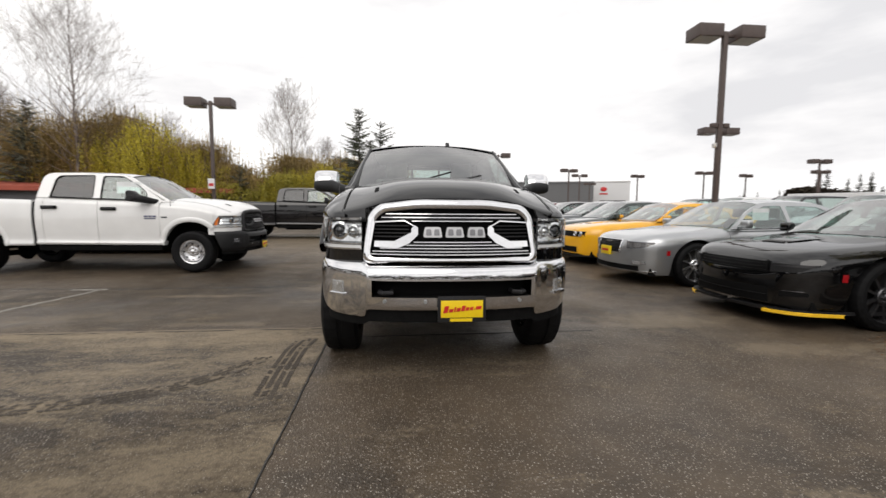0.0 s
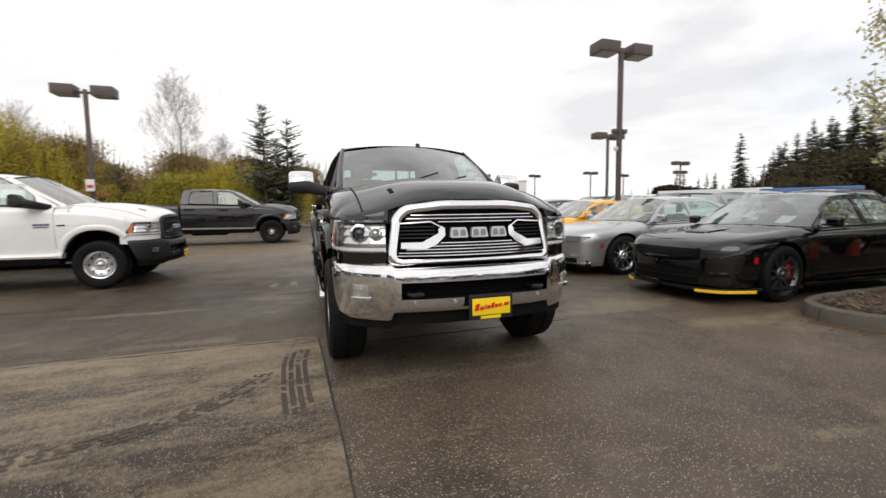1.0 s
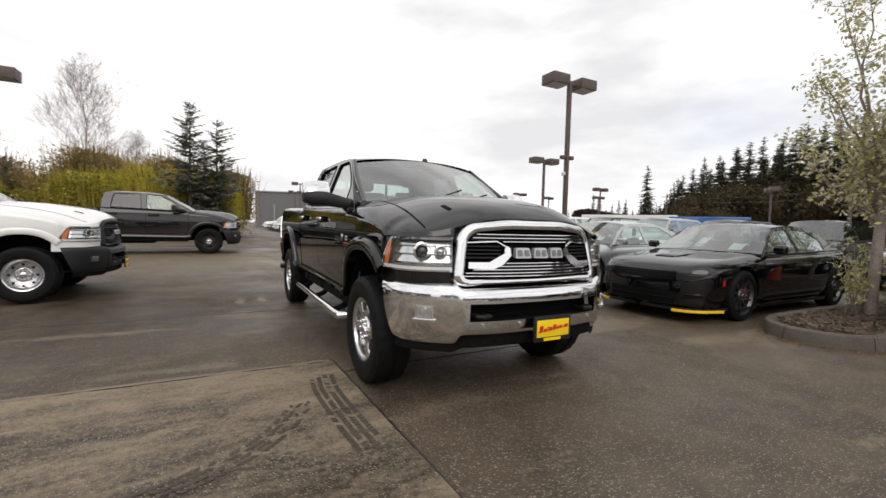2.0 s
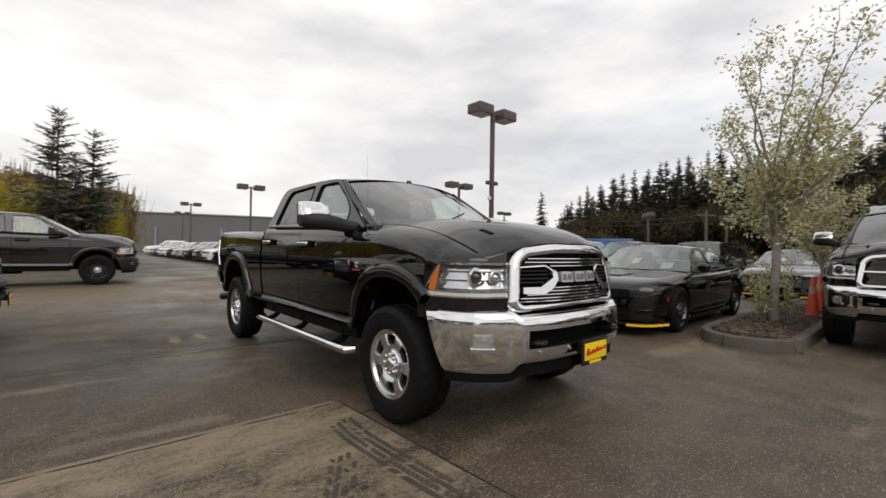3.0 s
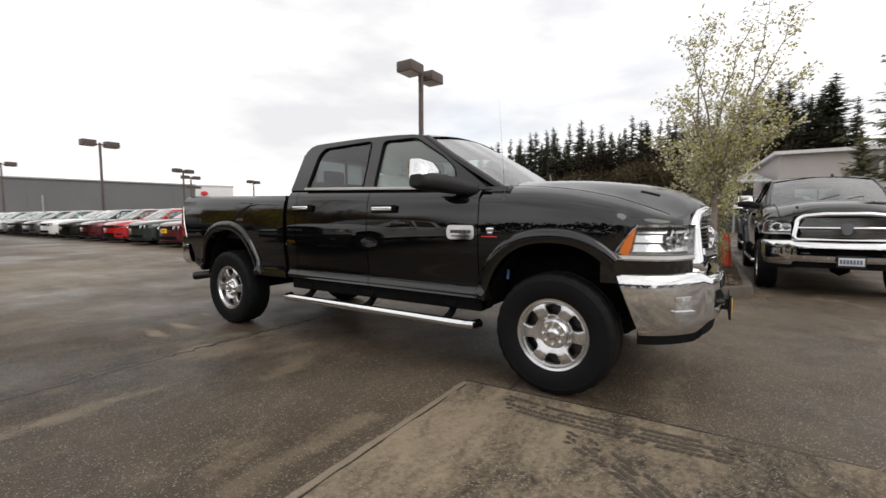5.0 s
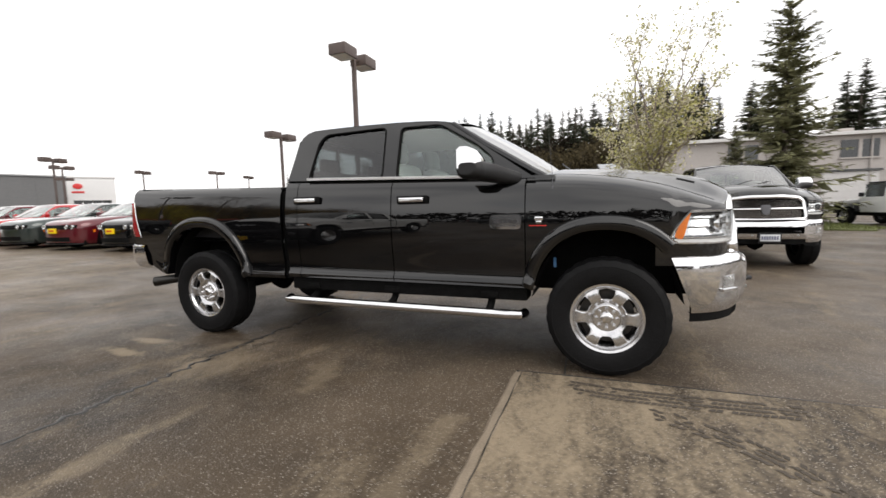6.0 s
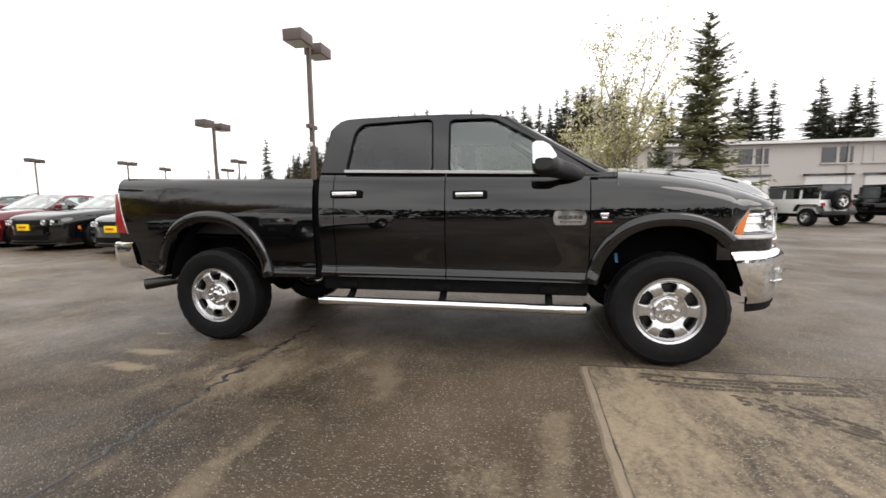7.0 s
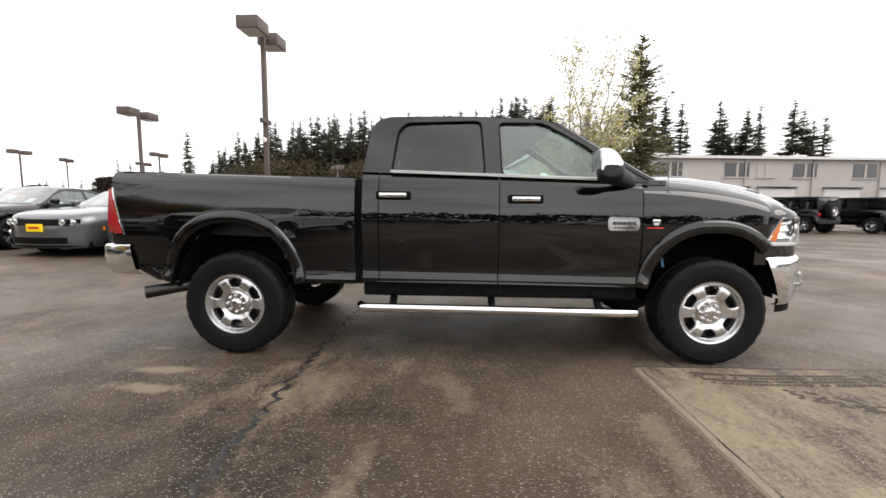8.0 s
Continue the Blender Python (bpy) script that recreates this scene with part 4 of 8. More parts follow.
        rows = []
        for x, f in ((x0, 0.0), (x0 + 0.012, 0.72), (x0 + 0.05, 0.95), (x0 + 0.11, 1.0), (x1 - 0.06, 0.97), (x1 - 0.02, 0.85), (x1, 0.55)):
            ring = []
            for y, z in ((0.985, 1.488), (0.985, z1 - 0.015), (0.965, z1), (0.915, z1 - 0.004), (0.868, z1 - 0.030), (0.836, z1 - 0.075), (0.822, 1.55), (0.822, 1.488)):
                ring.append((s * x, 0.985 + (y - 0.985) * (0.55 + 0.45 * f), 1.488 + (z - 1.488) * (0.70 + 0.30 * f)))
            rows.append(ring)
        vs = grid(bm, rows, close=True)
        bm.faces.new(vs[0]), bm.faces.new(list(reversed(vs[-1])))
        part("mirror_cap", tidy(bm), bright if tow_mirror else "plastic", mir, "chrome mirror cap" if tow_mirror else "", 50)
        bm = B()
        box(bm, *sorted((s * (x0 + 0.02), s * (x1 - 0.02))), 0.984, 0.990, 1.50, z1 - 0.02, 0.003)
        part("mirror_glass", tidy(bm), "polished", mir)

    # bed, tailgate, rear lamps and bumper
    bm = B()
    for s in (-1, 1):
        grid(bm, [[(s * x, y, BEDTOP(y) - (0.02 if bed_len else 0) + dz) for x, dz in ((0.893, -0.006), (0.886, 0.002), (0.86, 0.003), (0.82, 0.002), (0.815, -0.01), (0.815, -0.50))] for y in steps(2.795, bed_end - 0.075, 8)])
    grid(bm, [[(x, y, 0.93) for x in (-0.82, 0.82)] for y in (2.795, bed_end)])
    grid(bm, [[(x, 2.80, z) for x in (-0.94, 0.94)] for z in (0.62, 1.44)])
    part("bed_liner", tidy(bm), "plastic", T)
    bm = B()
    box(bm, -0.93, 0.93, 2.742, 2.80, 0.60, 1.40)
    part("bed_gap", tidy(bm), "gap", T)
    bm = B()
    box(bm, -0.80, 0.80, bed_end - 0.03, bed_end + 0.045, 0.88, BEDTOP(bed_end) - 0.005, 0.02)
    part("tailgate", tidy(bm), paint_mat, T)
    for s in (-1, 1):
        tl = curve1([(0.985, bed_end - 0.118), (1.15, bed_end - 0.072), (1.34, bed_end - 0.028)])
        bm = B()
        rows = []
        for z in steps(0.985, 1.345, 10):
            y0, y1 = tl(z), bed_end + 0.030 - 0.05 * max(0, z - 1.2) - 0.3 * max(0, 1.05 - z)
            xl = skin(y0, z) + 0.003
            rows.append([(s * (xl - 0.02), y0, z), (s * xl, y0 + 0.002, z), (s * (xl - 0.002), y0 + 0.6 * (y1 - y0), z), (s * (xl - 0.018), y1 - 0.01, z), (s * 0.93, y1, z), (s * 0.80, y1 + 0.004, z)])
        vs = grid(bm, rows)
        bm.faces.new(vs[0]), bm.faces.new(list(reversed(vs[-1])))
        tail = part("tail_lamp", tidy(bm), "red_lens", T, "red tail lamp")
        bm = B()
        grid(bm, [[(s * (skin(tl(z), z) + d), tl(z) + dy, z) for d, dy in ((-0.004, -0.010), (0.005, -0.008), (0.005, 0.001), (0.001, 0.002))] for z in steps(0.975, 1.355, 8)])
        part("lamp_bezel", tidy(bm), bright, tail)
    bm = B()
    rows = []
    for q in steps(-1, 1, 32):
        a = abs(q)
        x = math.copysign(min(0.985, 1.07 * a), q)
        yb = bed_end + 0.085 - (0.27 * max(0, a - 0.90) / 0.10)
        sl = max(0, a - 0.90) / 0.10
        rows.append([(x * 0.96, yb - 0.10 - 0.02 * sl, 0.645), (x * 0.975, yb - 0.04 - 0.02 * sl, 0.655), (x * 0.99, yb - 0.012, 0.70), (x, yb, 0.79), (x, yb - 0.004 + 0.02 * sl, 0.875), (x * 0.995, yb - 0.02 + 0.03 * sl, 0.895), (x * 0.97, yb - 0.12, 0.897)])
    grid(bm, rows)
    part("rear_bumper", tidy(bm), bright, T, "chrome rear bumper" if chrome else "")
    bm = B()
    tube(bm, [(-0.62, 3.3 + bed_len, 0.62), (-0.66, 3.9 + bed_len, 0.60), (-0.80, 4.25 + bed_len, 0.54), (-0.97, 4.54 + bed_len, 0.50)], [0.03, 0.034, 0.045, 0.052], 12)
    part("exhaust_pipe", tidy(bm), "disc" if chrome else "underbody", T)

    # below: sills, frame rails, axles, steps
    bm = B()
    for s in (-1, 1):
        box(bm, *sorted((s * 0.72, s * 0.925)), 0.56, 2.74, 0.50, 0.64, 0.02)
        box(bm, *sorted((s * 0.36, s * 0.46)), -0.7, bed_end - 0.1, 0.52, 0.66, 0.01)
    box(bm, -0.85, 0.85, 0.55, 2.74, 0.56, 0.66)
    box(bm, -0.52, 0.52, 2.82, bed_end - 0.1, 0.86, 0.93)
    box(bm, -0.5, 0.5, -0.75, 0.9, 0.55, 1.0, 0.05)
    box(bm, -0.35, 0.2, 1.5, 2.6, 0.42, 0.60, 0.04)
    for yy in (0.0, rear):
        tube(bm, [(-0.8, yy, radius + lift), (0.8, yy, radius + lift)], 0.055, 10)
        lathe(bm, [(0.001, -0.14), (0.11, -0.11), (0.17, 0.0), (0.11, 0.11), (0.001, 0.14)], 16, m=Matrix.Translation((0.12, yy, radius)))
    part("chassis", tidy(bm), "underbody", T)
    if step_bar:
        for s in (-1, 1):
            bm = B()
            tube(bm, [(s * 0.93, 0.575, 0.415), (s * 1.0, 0.60, 0.412), (s * 1.005, 0.70, 0.412), (s * 1.005, 2.65, 0.420), (s * 1.0, 2.73, 0.420), (s * 0.93, 2.76, 0.42)], 0.036, 14)
            bar_ob = part("step_bar", tidy(bm), "chrome", T, "bright tubular side step")
            for yy in (0.85, 1.70, 2.50):
                bm = B()
                tube(bm, [(s * 0.78, yy, 0.56), (s * 0.90, yy, 0.45), (s * 1.0, yy, 0.415)], 0.03, 8)
                box(bm, *sorted((s * 0.90, s * 0.945)), yy - 0.07, yy + 0.07, 0.52, 0.57, 0.01)
                part("step_bracket", tidy(bm), "underbody", bar_ob)

    # badges and aerials
    if badge:
        for s in (-1, 1):
            bm = B()
            prism(bm, rounded([(0.598, 1.052), (0.822, 1.052), (0.832, 1.108), (0.822, 1.158), (0.598, 1.158), (0.588, 1.108)], 0.03), 0.008, lambda y, z, d: Vector((s * (skin(y, z) + 0.001 + d), y, z)))
            pl = part("door_badge", tidy(bm), "chrome", T, "chrome badge plate with plain bars")
            bm = B()
            for z0, z1, y0, y1 in ((1.098, 1.122, 0.62, 0.80), (1.072, 1.080, 0.63, 0.79)):
                for k in range(5):
                    a = y0 + (y1 - y0) * k / 5
                    box(bm, *sorted((s * (skin(0.7, 1.1) + 0.009), s * (skin(0.7, 1.1) + 0.012))), a, a + (y1 - y0) / 6, z0, z1)
            part("badge_print", tidy(bm), "dark_alloy", pl)
            bm = B()
            box(bm, *sorted((s * 0.982, s * 0.994)), 0.435, 0.495, 1.112, 1.142, 0.006)
            box(bm, *sorted((s * 0.982, s * 0.992)), 0.445, 0.485, 1.092, 1.112, 0.004)
            part("wing_badge", tidy(bm), "chrome", T, "small chrome engine badge")
            bm = B()
            box(bm, *sorted((s * 0.982, s * 0.991)), 0.410, 0.535, 1.072, 1.080, 0.002)
            part("wing_badge_bar", tidy(bm), "red_print", T, "red badge bar")
    bm = B()
    tube(bm, [(-0.95, 0.372, 1.335), (-0.948, 0.372, 1.352), (-0.946, 0.373, 1.358), (-0.944, 0.374, 1.40)], [0.010, 0.009, 0.005, 0.003], 8)
    part("aerial_base", tidy(bm), "dark_alloy", T)
    bm = B()
    tube(bm, [(-0.944, 0.374, 1.395), (-0.941, 0.378, 1.48), (-0.925, 0.43, 2.05)], [0.0028, 0.0014, 0.0003], 6)
    part("aerial", tidy(bm), "dark_alloy", T)
    bm = B()
    prism(bm, [(1.30, 1.965), (1.42, 1.972), (1.41, 1.99), (1.385, 2.035), (1.37, 2.035)], 0.04, lambda y, z, d: Vector((0.17 + d, y, z)))
    part("roof_fin", tidy(bm), "plastic", T)

    if not chrome and sticker:                  # plain bars for the door's lettering
        for s in (-1, 1):
            bm = B()
            for k in range(3):
                box(bm, *sorted((s * 0.984, s * 0.992)), 0.62 + k * 0.075, 0.685 + k * 0.075, 1.13, 1.165, 0.002)
            box(bm, *sorted((s * 0.984, s * 0.991)), 0.63, 0.83, 1.095, 1.118, 0.002)
            part("door_lettering", tidy(bm), "grey_print", T, "plain grey bars")
            bm = B()
            box(bm, *sorted((s * 0.98, s * 0.992)), 0.42, 0.53, 1.12, 1.145, 0.003)
            part("wing_badge", tidy(bm), "plastic", T)
    if chrome and badge:                        # shipping film left in the wheel arches
        for y, z in ((0.36, 0.80), (rear - 0.40, 0.83)):
            bm = B()
            grid(bm, [[(-0.90 + 0.01 * math.sin(z2 * 40), y + dy + 0.05 * (z2 - z), z2) for dy in (-0.010, 0.010)] for z2 in steps(z - 0.035, z + 0.035, 5)])
            part("blue_tag", tidy(bm), "rag_blue", T, "scrap of blue film in the wheel arch")

    # cabin
    bm = B()
    box(bm, -0.84, 0.84, 0.62, 2.70, 0.64, 0.72)
    box(bm, -0.84, 0.84, 0.45, 0.95, 0.95, 1.39, 0.08, 3)
    for s in (-1, 1):
        box(bm, *sorted((s * 0.87, s * 0.90)), 0.6, 2.7, 0.7, 1.43, 0.01)
    tube(bm, [(0.42 + 0.19 * math.cos(a), 1.02 + 0.07 * math.sin(a), 1.33 + 0.18 * math.sin(a)) for a in [2 * math.pi * k / 20 for k in range(21)]], 0.016, 6)
    part("cabin_trim", tidy(bm), "interior_dark", T)
    for x in (-0.42, 0.42):
        bm = B()
        box(bm, x - 0.27, x + 0.27, 1.15, 1.68, 0.90, 1.06, 0.06, 3)
        box(bm, -0.27, 0.27, -0.07, 0.07, 0.0, 0.62, 0.06, 3, m=pose(x, 1.66, 1.02, -14))
        box(bm, -0.14, 0.14, -0.05, 0.05, 0.0, 0.20, 0.045, 3, m=pose(x, 1.84, 1.645, -8))
        part("front_seat", tidy(bm), "interior", T, "light grey leather seat")
    bm = B()
    box(bm, -0.72, 0.72, 2.05, 2.52, 0.92, 1.06, 0.06, 3)
    box(bm, -0.72, 0.72, -0.06, 0.06, 0.0, 0.58, 0.05, 3, m=pose(0, 2.50, 1.02, -10))
    for x in (-0.45, 0.45):
        box(bm, x - 0.13, x + 0.13, 2.57, 2.65, 1.55, 1.72, 0.04, 3)
    part("rear_bench", tidy(bm), "interior", T)
    if sticker:
        bm = B()
        box(bm, *sorted((-0.79, -0.785)), 0.98, 1.40, 1.58, 1.80)
        part("window_sticker", tidy(bm), "sticker", T)
    for y in (0.0, rear):
        for s in (-1, 1):
            wheel(T, s * 0.855, y, radius + drop, s, radius, 0.275, 0.243 if wheel_style == "six" else 0.225, wheel_style, rim_mat)
    return T


hero = pickup("black_pickup_truck", pose(0, 0, 0), "glossy black crew cab pickup with chrome bumper and yellow dealer plate", "black_paint")


# ---- cars; origin on the ground under the front axle, nose towards -y ----
SEDAN = dict(wb=3.05, fo=0.96, ro=1.03, W=0.95, r=0.365, nose=0.765, hood=0.885, cowl=0.985, belt=0.95, belt_r=1.015, roof=1.455, deck=1.05, tail=1.02, ycowl=0.47, yrf=1.22, yrr=2.36, yrb=3.28, b_pillar=1.70, doors=(0.56, 1.70, 2.70), tumble=0.52)
MUSCLE = dict(SEDAN, nose=0.735, hood=0.855, cowl=0.96, belt=0.93, belt_r=1.0, roof=1.43)
COUPE = dict(SEDAN, wb=2.95, fo=0.94, ro=1.12, W=0.96, roof=1.44, ycowl=0.62, yrf=1.38, yrr=2.26, yrb=3.22, b_pillar=2.02, doors=(0.62, 2.02), hood=0.91, nose=0.80, cowl=1.005, belt=0.97, belt_r=1.06)
SUV = dict(SEDAN, wb=2.9, fo=0.88, ro=0.98, W=0.96, r=0.375, nose=0.88, hood=1.04, cowl=1.13, belt=1.10, belt_r=1.15, roof=1.74, deck=1.15, tail=1.15, ycowl=0.52, yrf=1.22, yrr=3.25, yrb=3.72, b_pillar=1.72, doors=(0.5, 1.72, 2.65), tumble=0.40)


def car(name, m, label, P, paint_mat, face="plain", wheels=("five", "alloy"), plate="", group="", strips=False, scoop=False, glass_rear="glass_clear", stickers=False):
    T = thing(name, m, label, "car", group)
    W, wb, fo, ro, r = P["W"], P["wb"], P["fo"], P["ro"], P["r"]
    end = wb + ro
    plan = curve1([(-fo, 0.62), (-fo + 0.05, 0.72), (-fo + 0.12, 0.81), (-fo + 0.22, 0.88), (-fo + 0.40, 0.945), (0.05, 0.985), (0.6, 0.985), (wb * 0.5, 0.99), (wb, 1.0), (end - 0.45, 0.97), (end - 0.15, 0.90), (end - 0.04, 0.80), (end, 0.70)])
    top = curve1([(-fo, P["nose"]), (-fo + 0.06, P["nose"] + 0.05), (-fo + 0.3, P["hood"] - 0.01), (0.0, P["hood"] + 0.06), (P["ycowl"], P["cowl"]), (P["ycowl"] + 0.4, P["belt"] + 0.0), (P["yrb"] - 0.3, P["belt_r"]), (P["yrb"], P["deck"]), (end - 0.1, P["tail"]), (end, P["tail"] - 0.06)])
    shoulder = curve1([(-fo, P["nose"] - 0.09), (-fo + 0.3, P["hood"] - 0.10), (0.0, P["hood"] - 0.03), (P["ycowl"], P["belt"] - 0.05), (wb * 0.6, P["belt"] - 0.02), (wb, P["belt_r"] - 0.06), (end, P["tail"] - 0.14)])
    prof = curve1([(0.0, 0.93), (0.12, 0.965), (0.35, 0.985), (0.6, 0.995), (0.8, 1.0), (0.92, 0.985), (1.0, 0.955)])
    af, ar = arch(0, r + 0.055, r + 0.055, r, 2.0), arch(wb, r + 0.055, r + 0.055, r, 2.0)
    floor_z = curve1([(-fo, 0.24), (-fo + 0.3, 0.19), (0.5, 0.20), (wb - 0.5, 0.20), (end - 0.3, 0.28), (end, 0.36)])

    def wx(y, z):
        f, s = floor_z(y), shoulder(y)
        return W * plan(y) * prof(min(1, max(0, (z - f) / (s - f))))
    xm = W * plan(-fo) * 0.985

    def face_y(x, z):
        """The front face: bowed in plan, leaning back to the bonnet's lip and to the chin."""
        if abs(x) <= xm:
            v = 1 - (max(0, z - 0.52) / max(0.1, P["nose"] - 0.52)) ** 2 * 0.95 - (max(0, 0.42 - z) / 0.22) ** 2 * 0.4
            return -fo - 0.115 * (1 - (x / xm) ** 2) * max(0.0, v)
        a, b = -fo, 0.3
        for _ in range(30):
            c = (a + b) / 2
            a, b = (c, b) if W * plan(c) * 0.985 < abs(x) else (a, c)
        return b
    ra = r + 0.05
    ys = steps(-fo, -fo + 0.15, 4) + steps(-fo + 0.2, -ra - 0.02, 4) + [-ra * math.cos(math.pi * k / 16) for k in range(17)] + steps(ra + 0.02, wb - ra - 0.02, 10) + [wb - ra * math.cos(math.pi * k / 16) for k in range(17)] + steps(wb + ra + 0.02, end - 0.2, 4) + steps(end - 0.15, end, 4)
    rows = []
    for y in ys:
        lo, s, t = max(floor_z(y), af(y), ar(y)), shoulder(y), top(y)
        half = [(wx(y, lo) - 0.05, y, lo)] + [(wx(y, z), y, z) for z in steps(lo, max(s, lo + 0.02), 10)]
        x0, z0 = half[-1][0], half[-1][2]
        for k in range(1, 9):
            u = k / 8
            half.append((x0 * (1 - u**1.25) if k < 8 else 0.0, y, z0 + (max(t, z0) - z0) * math.sin(math.pi / 2 * u**0.42)))
        rows.append(half + [(-x, yy, z) for x, yy, z in reversed(half[:-1])])
    bm = B()
    vs = grid(bm, rows)
    bm.faces.new(list(reversed(vs[-1])))
    half = rows[0][: len(rows[0]) // 2 + 1]       # rounded front face between the two corners
    grid(bm, [[(x * u, face_y(x * u, z), z) for u in steps(-1, 1, 14)] for x, _, z in half[1:]])
    bmesh.ops.remove_doubles(bm, verts=bm.verts, dist=0.0015)
    body = part("body", tidy(bm), paint_mat, T, smooth=50)
    bm = B()
    box(bm, -W * 0.86, W * 0.86, -fo + 0.2, end - 0.25, 0.17, 0.32, 0.03)
    part("underbody", tidy(bm), "underbody", T)
    for yc in (0, wb):
        for s in (-1, 1):
            bm = B()
            rws = [[(s * x, yc + (r + 0.05) * math.cos(math.pi * k / 14), r + (r + 0.05) * math.sin(math.pi * k / 14)) for x in (W * 0.94, W * 0.60)] for k in range(15)]
            v2 = grid(bm, rws)
            bm.faces.new([q[-1] for q in v2])
            part("wheel_arch_liner", tidy(bm), "underbody", T)
            wheel(T, s * (W * 0.985 - 0.118), yc, r, s, r, 0.235, r - 0.083, *wheels)

    # glasshouse
    gw = 0.93 * W
    belt = lambda y: P["belt"] + (P["belt_r"] - P["belt"]) * max(0, (y - P["ycowl"]) / (P["yrb"] - P["ycowl"]))
    gx = lambda y, z: gw - (z - belt(y)) * P["tumble"]
    zr = P["roof"] - 0.055
    y0, y1, y2, y3, bp = P["ycowl"] + 0.12, P["yrf"], P["yrr"], P["yrb"], P["b_pillar"]
    zb0, zb3 = belt(y0) - 0.03, belt(y3) - 0.04
    rail = [(y0 - 0.06, zb0), (y0 + (y1 - y0) * 0.6, zb0 + (zr - zb0) * 0.66), (y1, zr - 0.025), (y1 + 0.25, zr), ((y1 + y2) / 2, zr + 0.012), (y2 - 0.1, zr - 0.004), (y2 + (y3 - y2) * 0.45, zr - (zr - zb3) * 0.33), (y3, zb3)]
    inset = 0.055
    wa = rounded([(bp - 0.035, belt(bp) + 0.012), (bp - 0.055, zr - inset), (y1 + 0.12, zr - inset - 0.005), (y0 + (y1 - y0) * 0.62, zb0 + (zr - zb0) * 0.60), (y0 + 0.10, belt(y0) + 0.012)], 0.03, 3)
    ybk = y2 + (y3 - y2) * 0.30
    wc = rounded([(bp + 0.035, belt(bp) + 0.012), (bp + 0.02, zr - inset), (y2 - 0.05, zr - inset - 0.01), (ybk, belt(ybk) + (zr - belt(ybk)) * 0.45), (ybk + 0.02, belt(ybk) + 0.02)], 0.04, 3)
    for s in (-1, 1):
        bm = B()
        holed(bm, rail, [wa, wc], lambda y, z: Vector((s * gx(y, z), y, z)))
        g = bmesh.ops.extrude_face_region(bm, geom=list(bm.faces))
        bmesh.ops.translate(bm, vec=(-s * 0.03, 0, 0), verts=[v for v in g["geom"] if isinstance(v, bmesh.types.BMVert)])
        part("cab_frame", tidy(bm), paint_mat, T, smooth=25)
        for w, gm, nm in ((wa, "glass_clear", "front_side_window"), (wc, glass_rear, "rear_side_window")):
            c = sum((Vector(p) for p in w), Vector((0, 0))) / len(w)
            bm = B()
            prism(bm, [tuple(c + (Vector(p) - c) * 1.03) for p in w], 0.004, lambda y, z, d: Vector((s * (gx(y, z) - 0.010 - d), y, z)))
            part(nm, tidy(bm), gm, T).visible_shadow = False
        bm = B()                                  # belt strip
        grid(bm, [[(s * (gx(y, belt(y)) + dx), y, belt(y) + dz) for dx, dz in ((0.0, -0.02), (0.012, -0.01), (0.012, 0.006), (0.0, 0.012))] for y in steps(y0, y3 - 0.1, 8)])
        part("belt_moulding", tidy(bm), "chrome" if face == "oval" else "plastic", T)
        bm = B()
        box(bm, *sorted((s * (gw - 0.01), s * (gw + 0.09))), y0 + 0.13, y0 + 0.22, belt(y0) + 0.03, belt(y0) + 0.06, 0.01)
        box(bm, *sorted((s * (gw + 0.05), s * (gw + 0.22))), y0 + 0.10, y0 + 0.22, belt(y0) + 0.025, belt(y0) + 0.155, 0.04, 3)
        part("door_mirror", tidy(bm), paint_mat if face != "plain" else "plastic", T)
        bm = B()
        for yd in P["doors"]:
            grid(bm, [[(s * (wx(yd, z) + 0.0015), yd + d, z) for d in (-0.0035, 0.0035)] for z in steps(0.30, shoulder(yd) - 0.005, 10)])
        grid(bm, [[(s * (wx(y, z) + 0.0015), y, z) for z in (0.292, 0.30)] for y in steps(P["doors"][0], P["doors"][-1], 10)])
        part("door_gap", tidy(bm), "gap", T)
        for yd in P["doors"][1:]:
            zh = shoulder(yd) - 0.10
            bm = B()
            box(bm, *sorted((s * (wx(yd - 0.2, zh) - 0.005), s * (wx(yd - 0.2, zh) + 0.028))), yd - 0.25, yd - 0.06, zh - 0.015, zh + 0.015, 0.010)
            part("door_handle", tidy(bm), "chrome" if face == "oval" else paint_mat, T)
        bm = B()
        grid(bm, [[(s * (wx(y, 0.3) + 0.01 + dx), y, z) for dx, z in ((-0.05, 0.17), (0.0, 0.175), (0.008, 0.20), (0.0, 0.235))] for y in steps(ra + 0.02, wb - ra - 0.02, 6)])
        part("sill_skirt", tidy(bm), paint_mat if face != "plain" else "plastic", T)
    bm = B()
    railz = curve1([(p[0], p[1]) for p in rail])
    rws = []
    for y in steps(y1 - 0.01, y2 + 0.02, 12):
        e = railz(y)
        xe = gx(y, e)
        rws.append([(xe * u, y, e + (P["roof"] - zr + 0.0) * (1 - abs(u) ** 2.6)) for u in steps(-1, 1, 16)])
    grid(bm, rws)
    part("roof", tidy(bm), paint_mat, T)
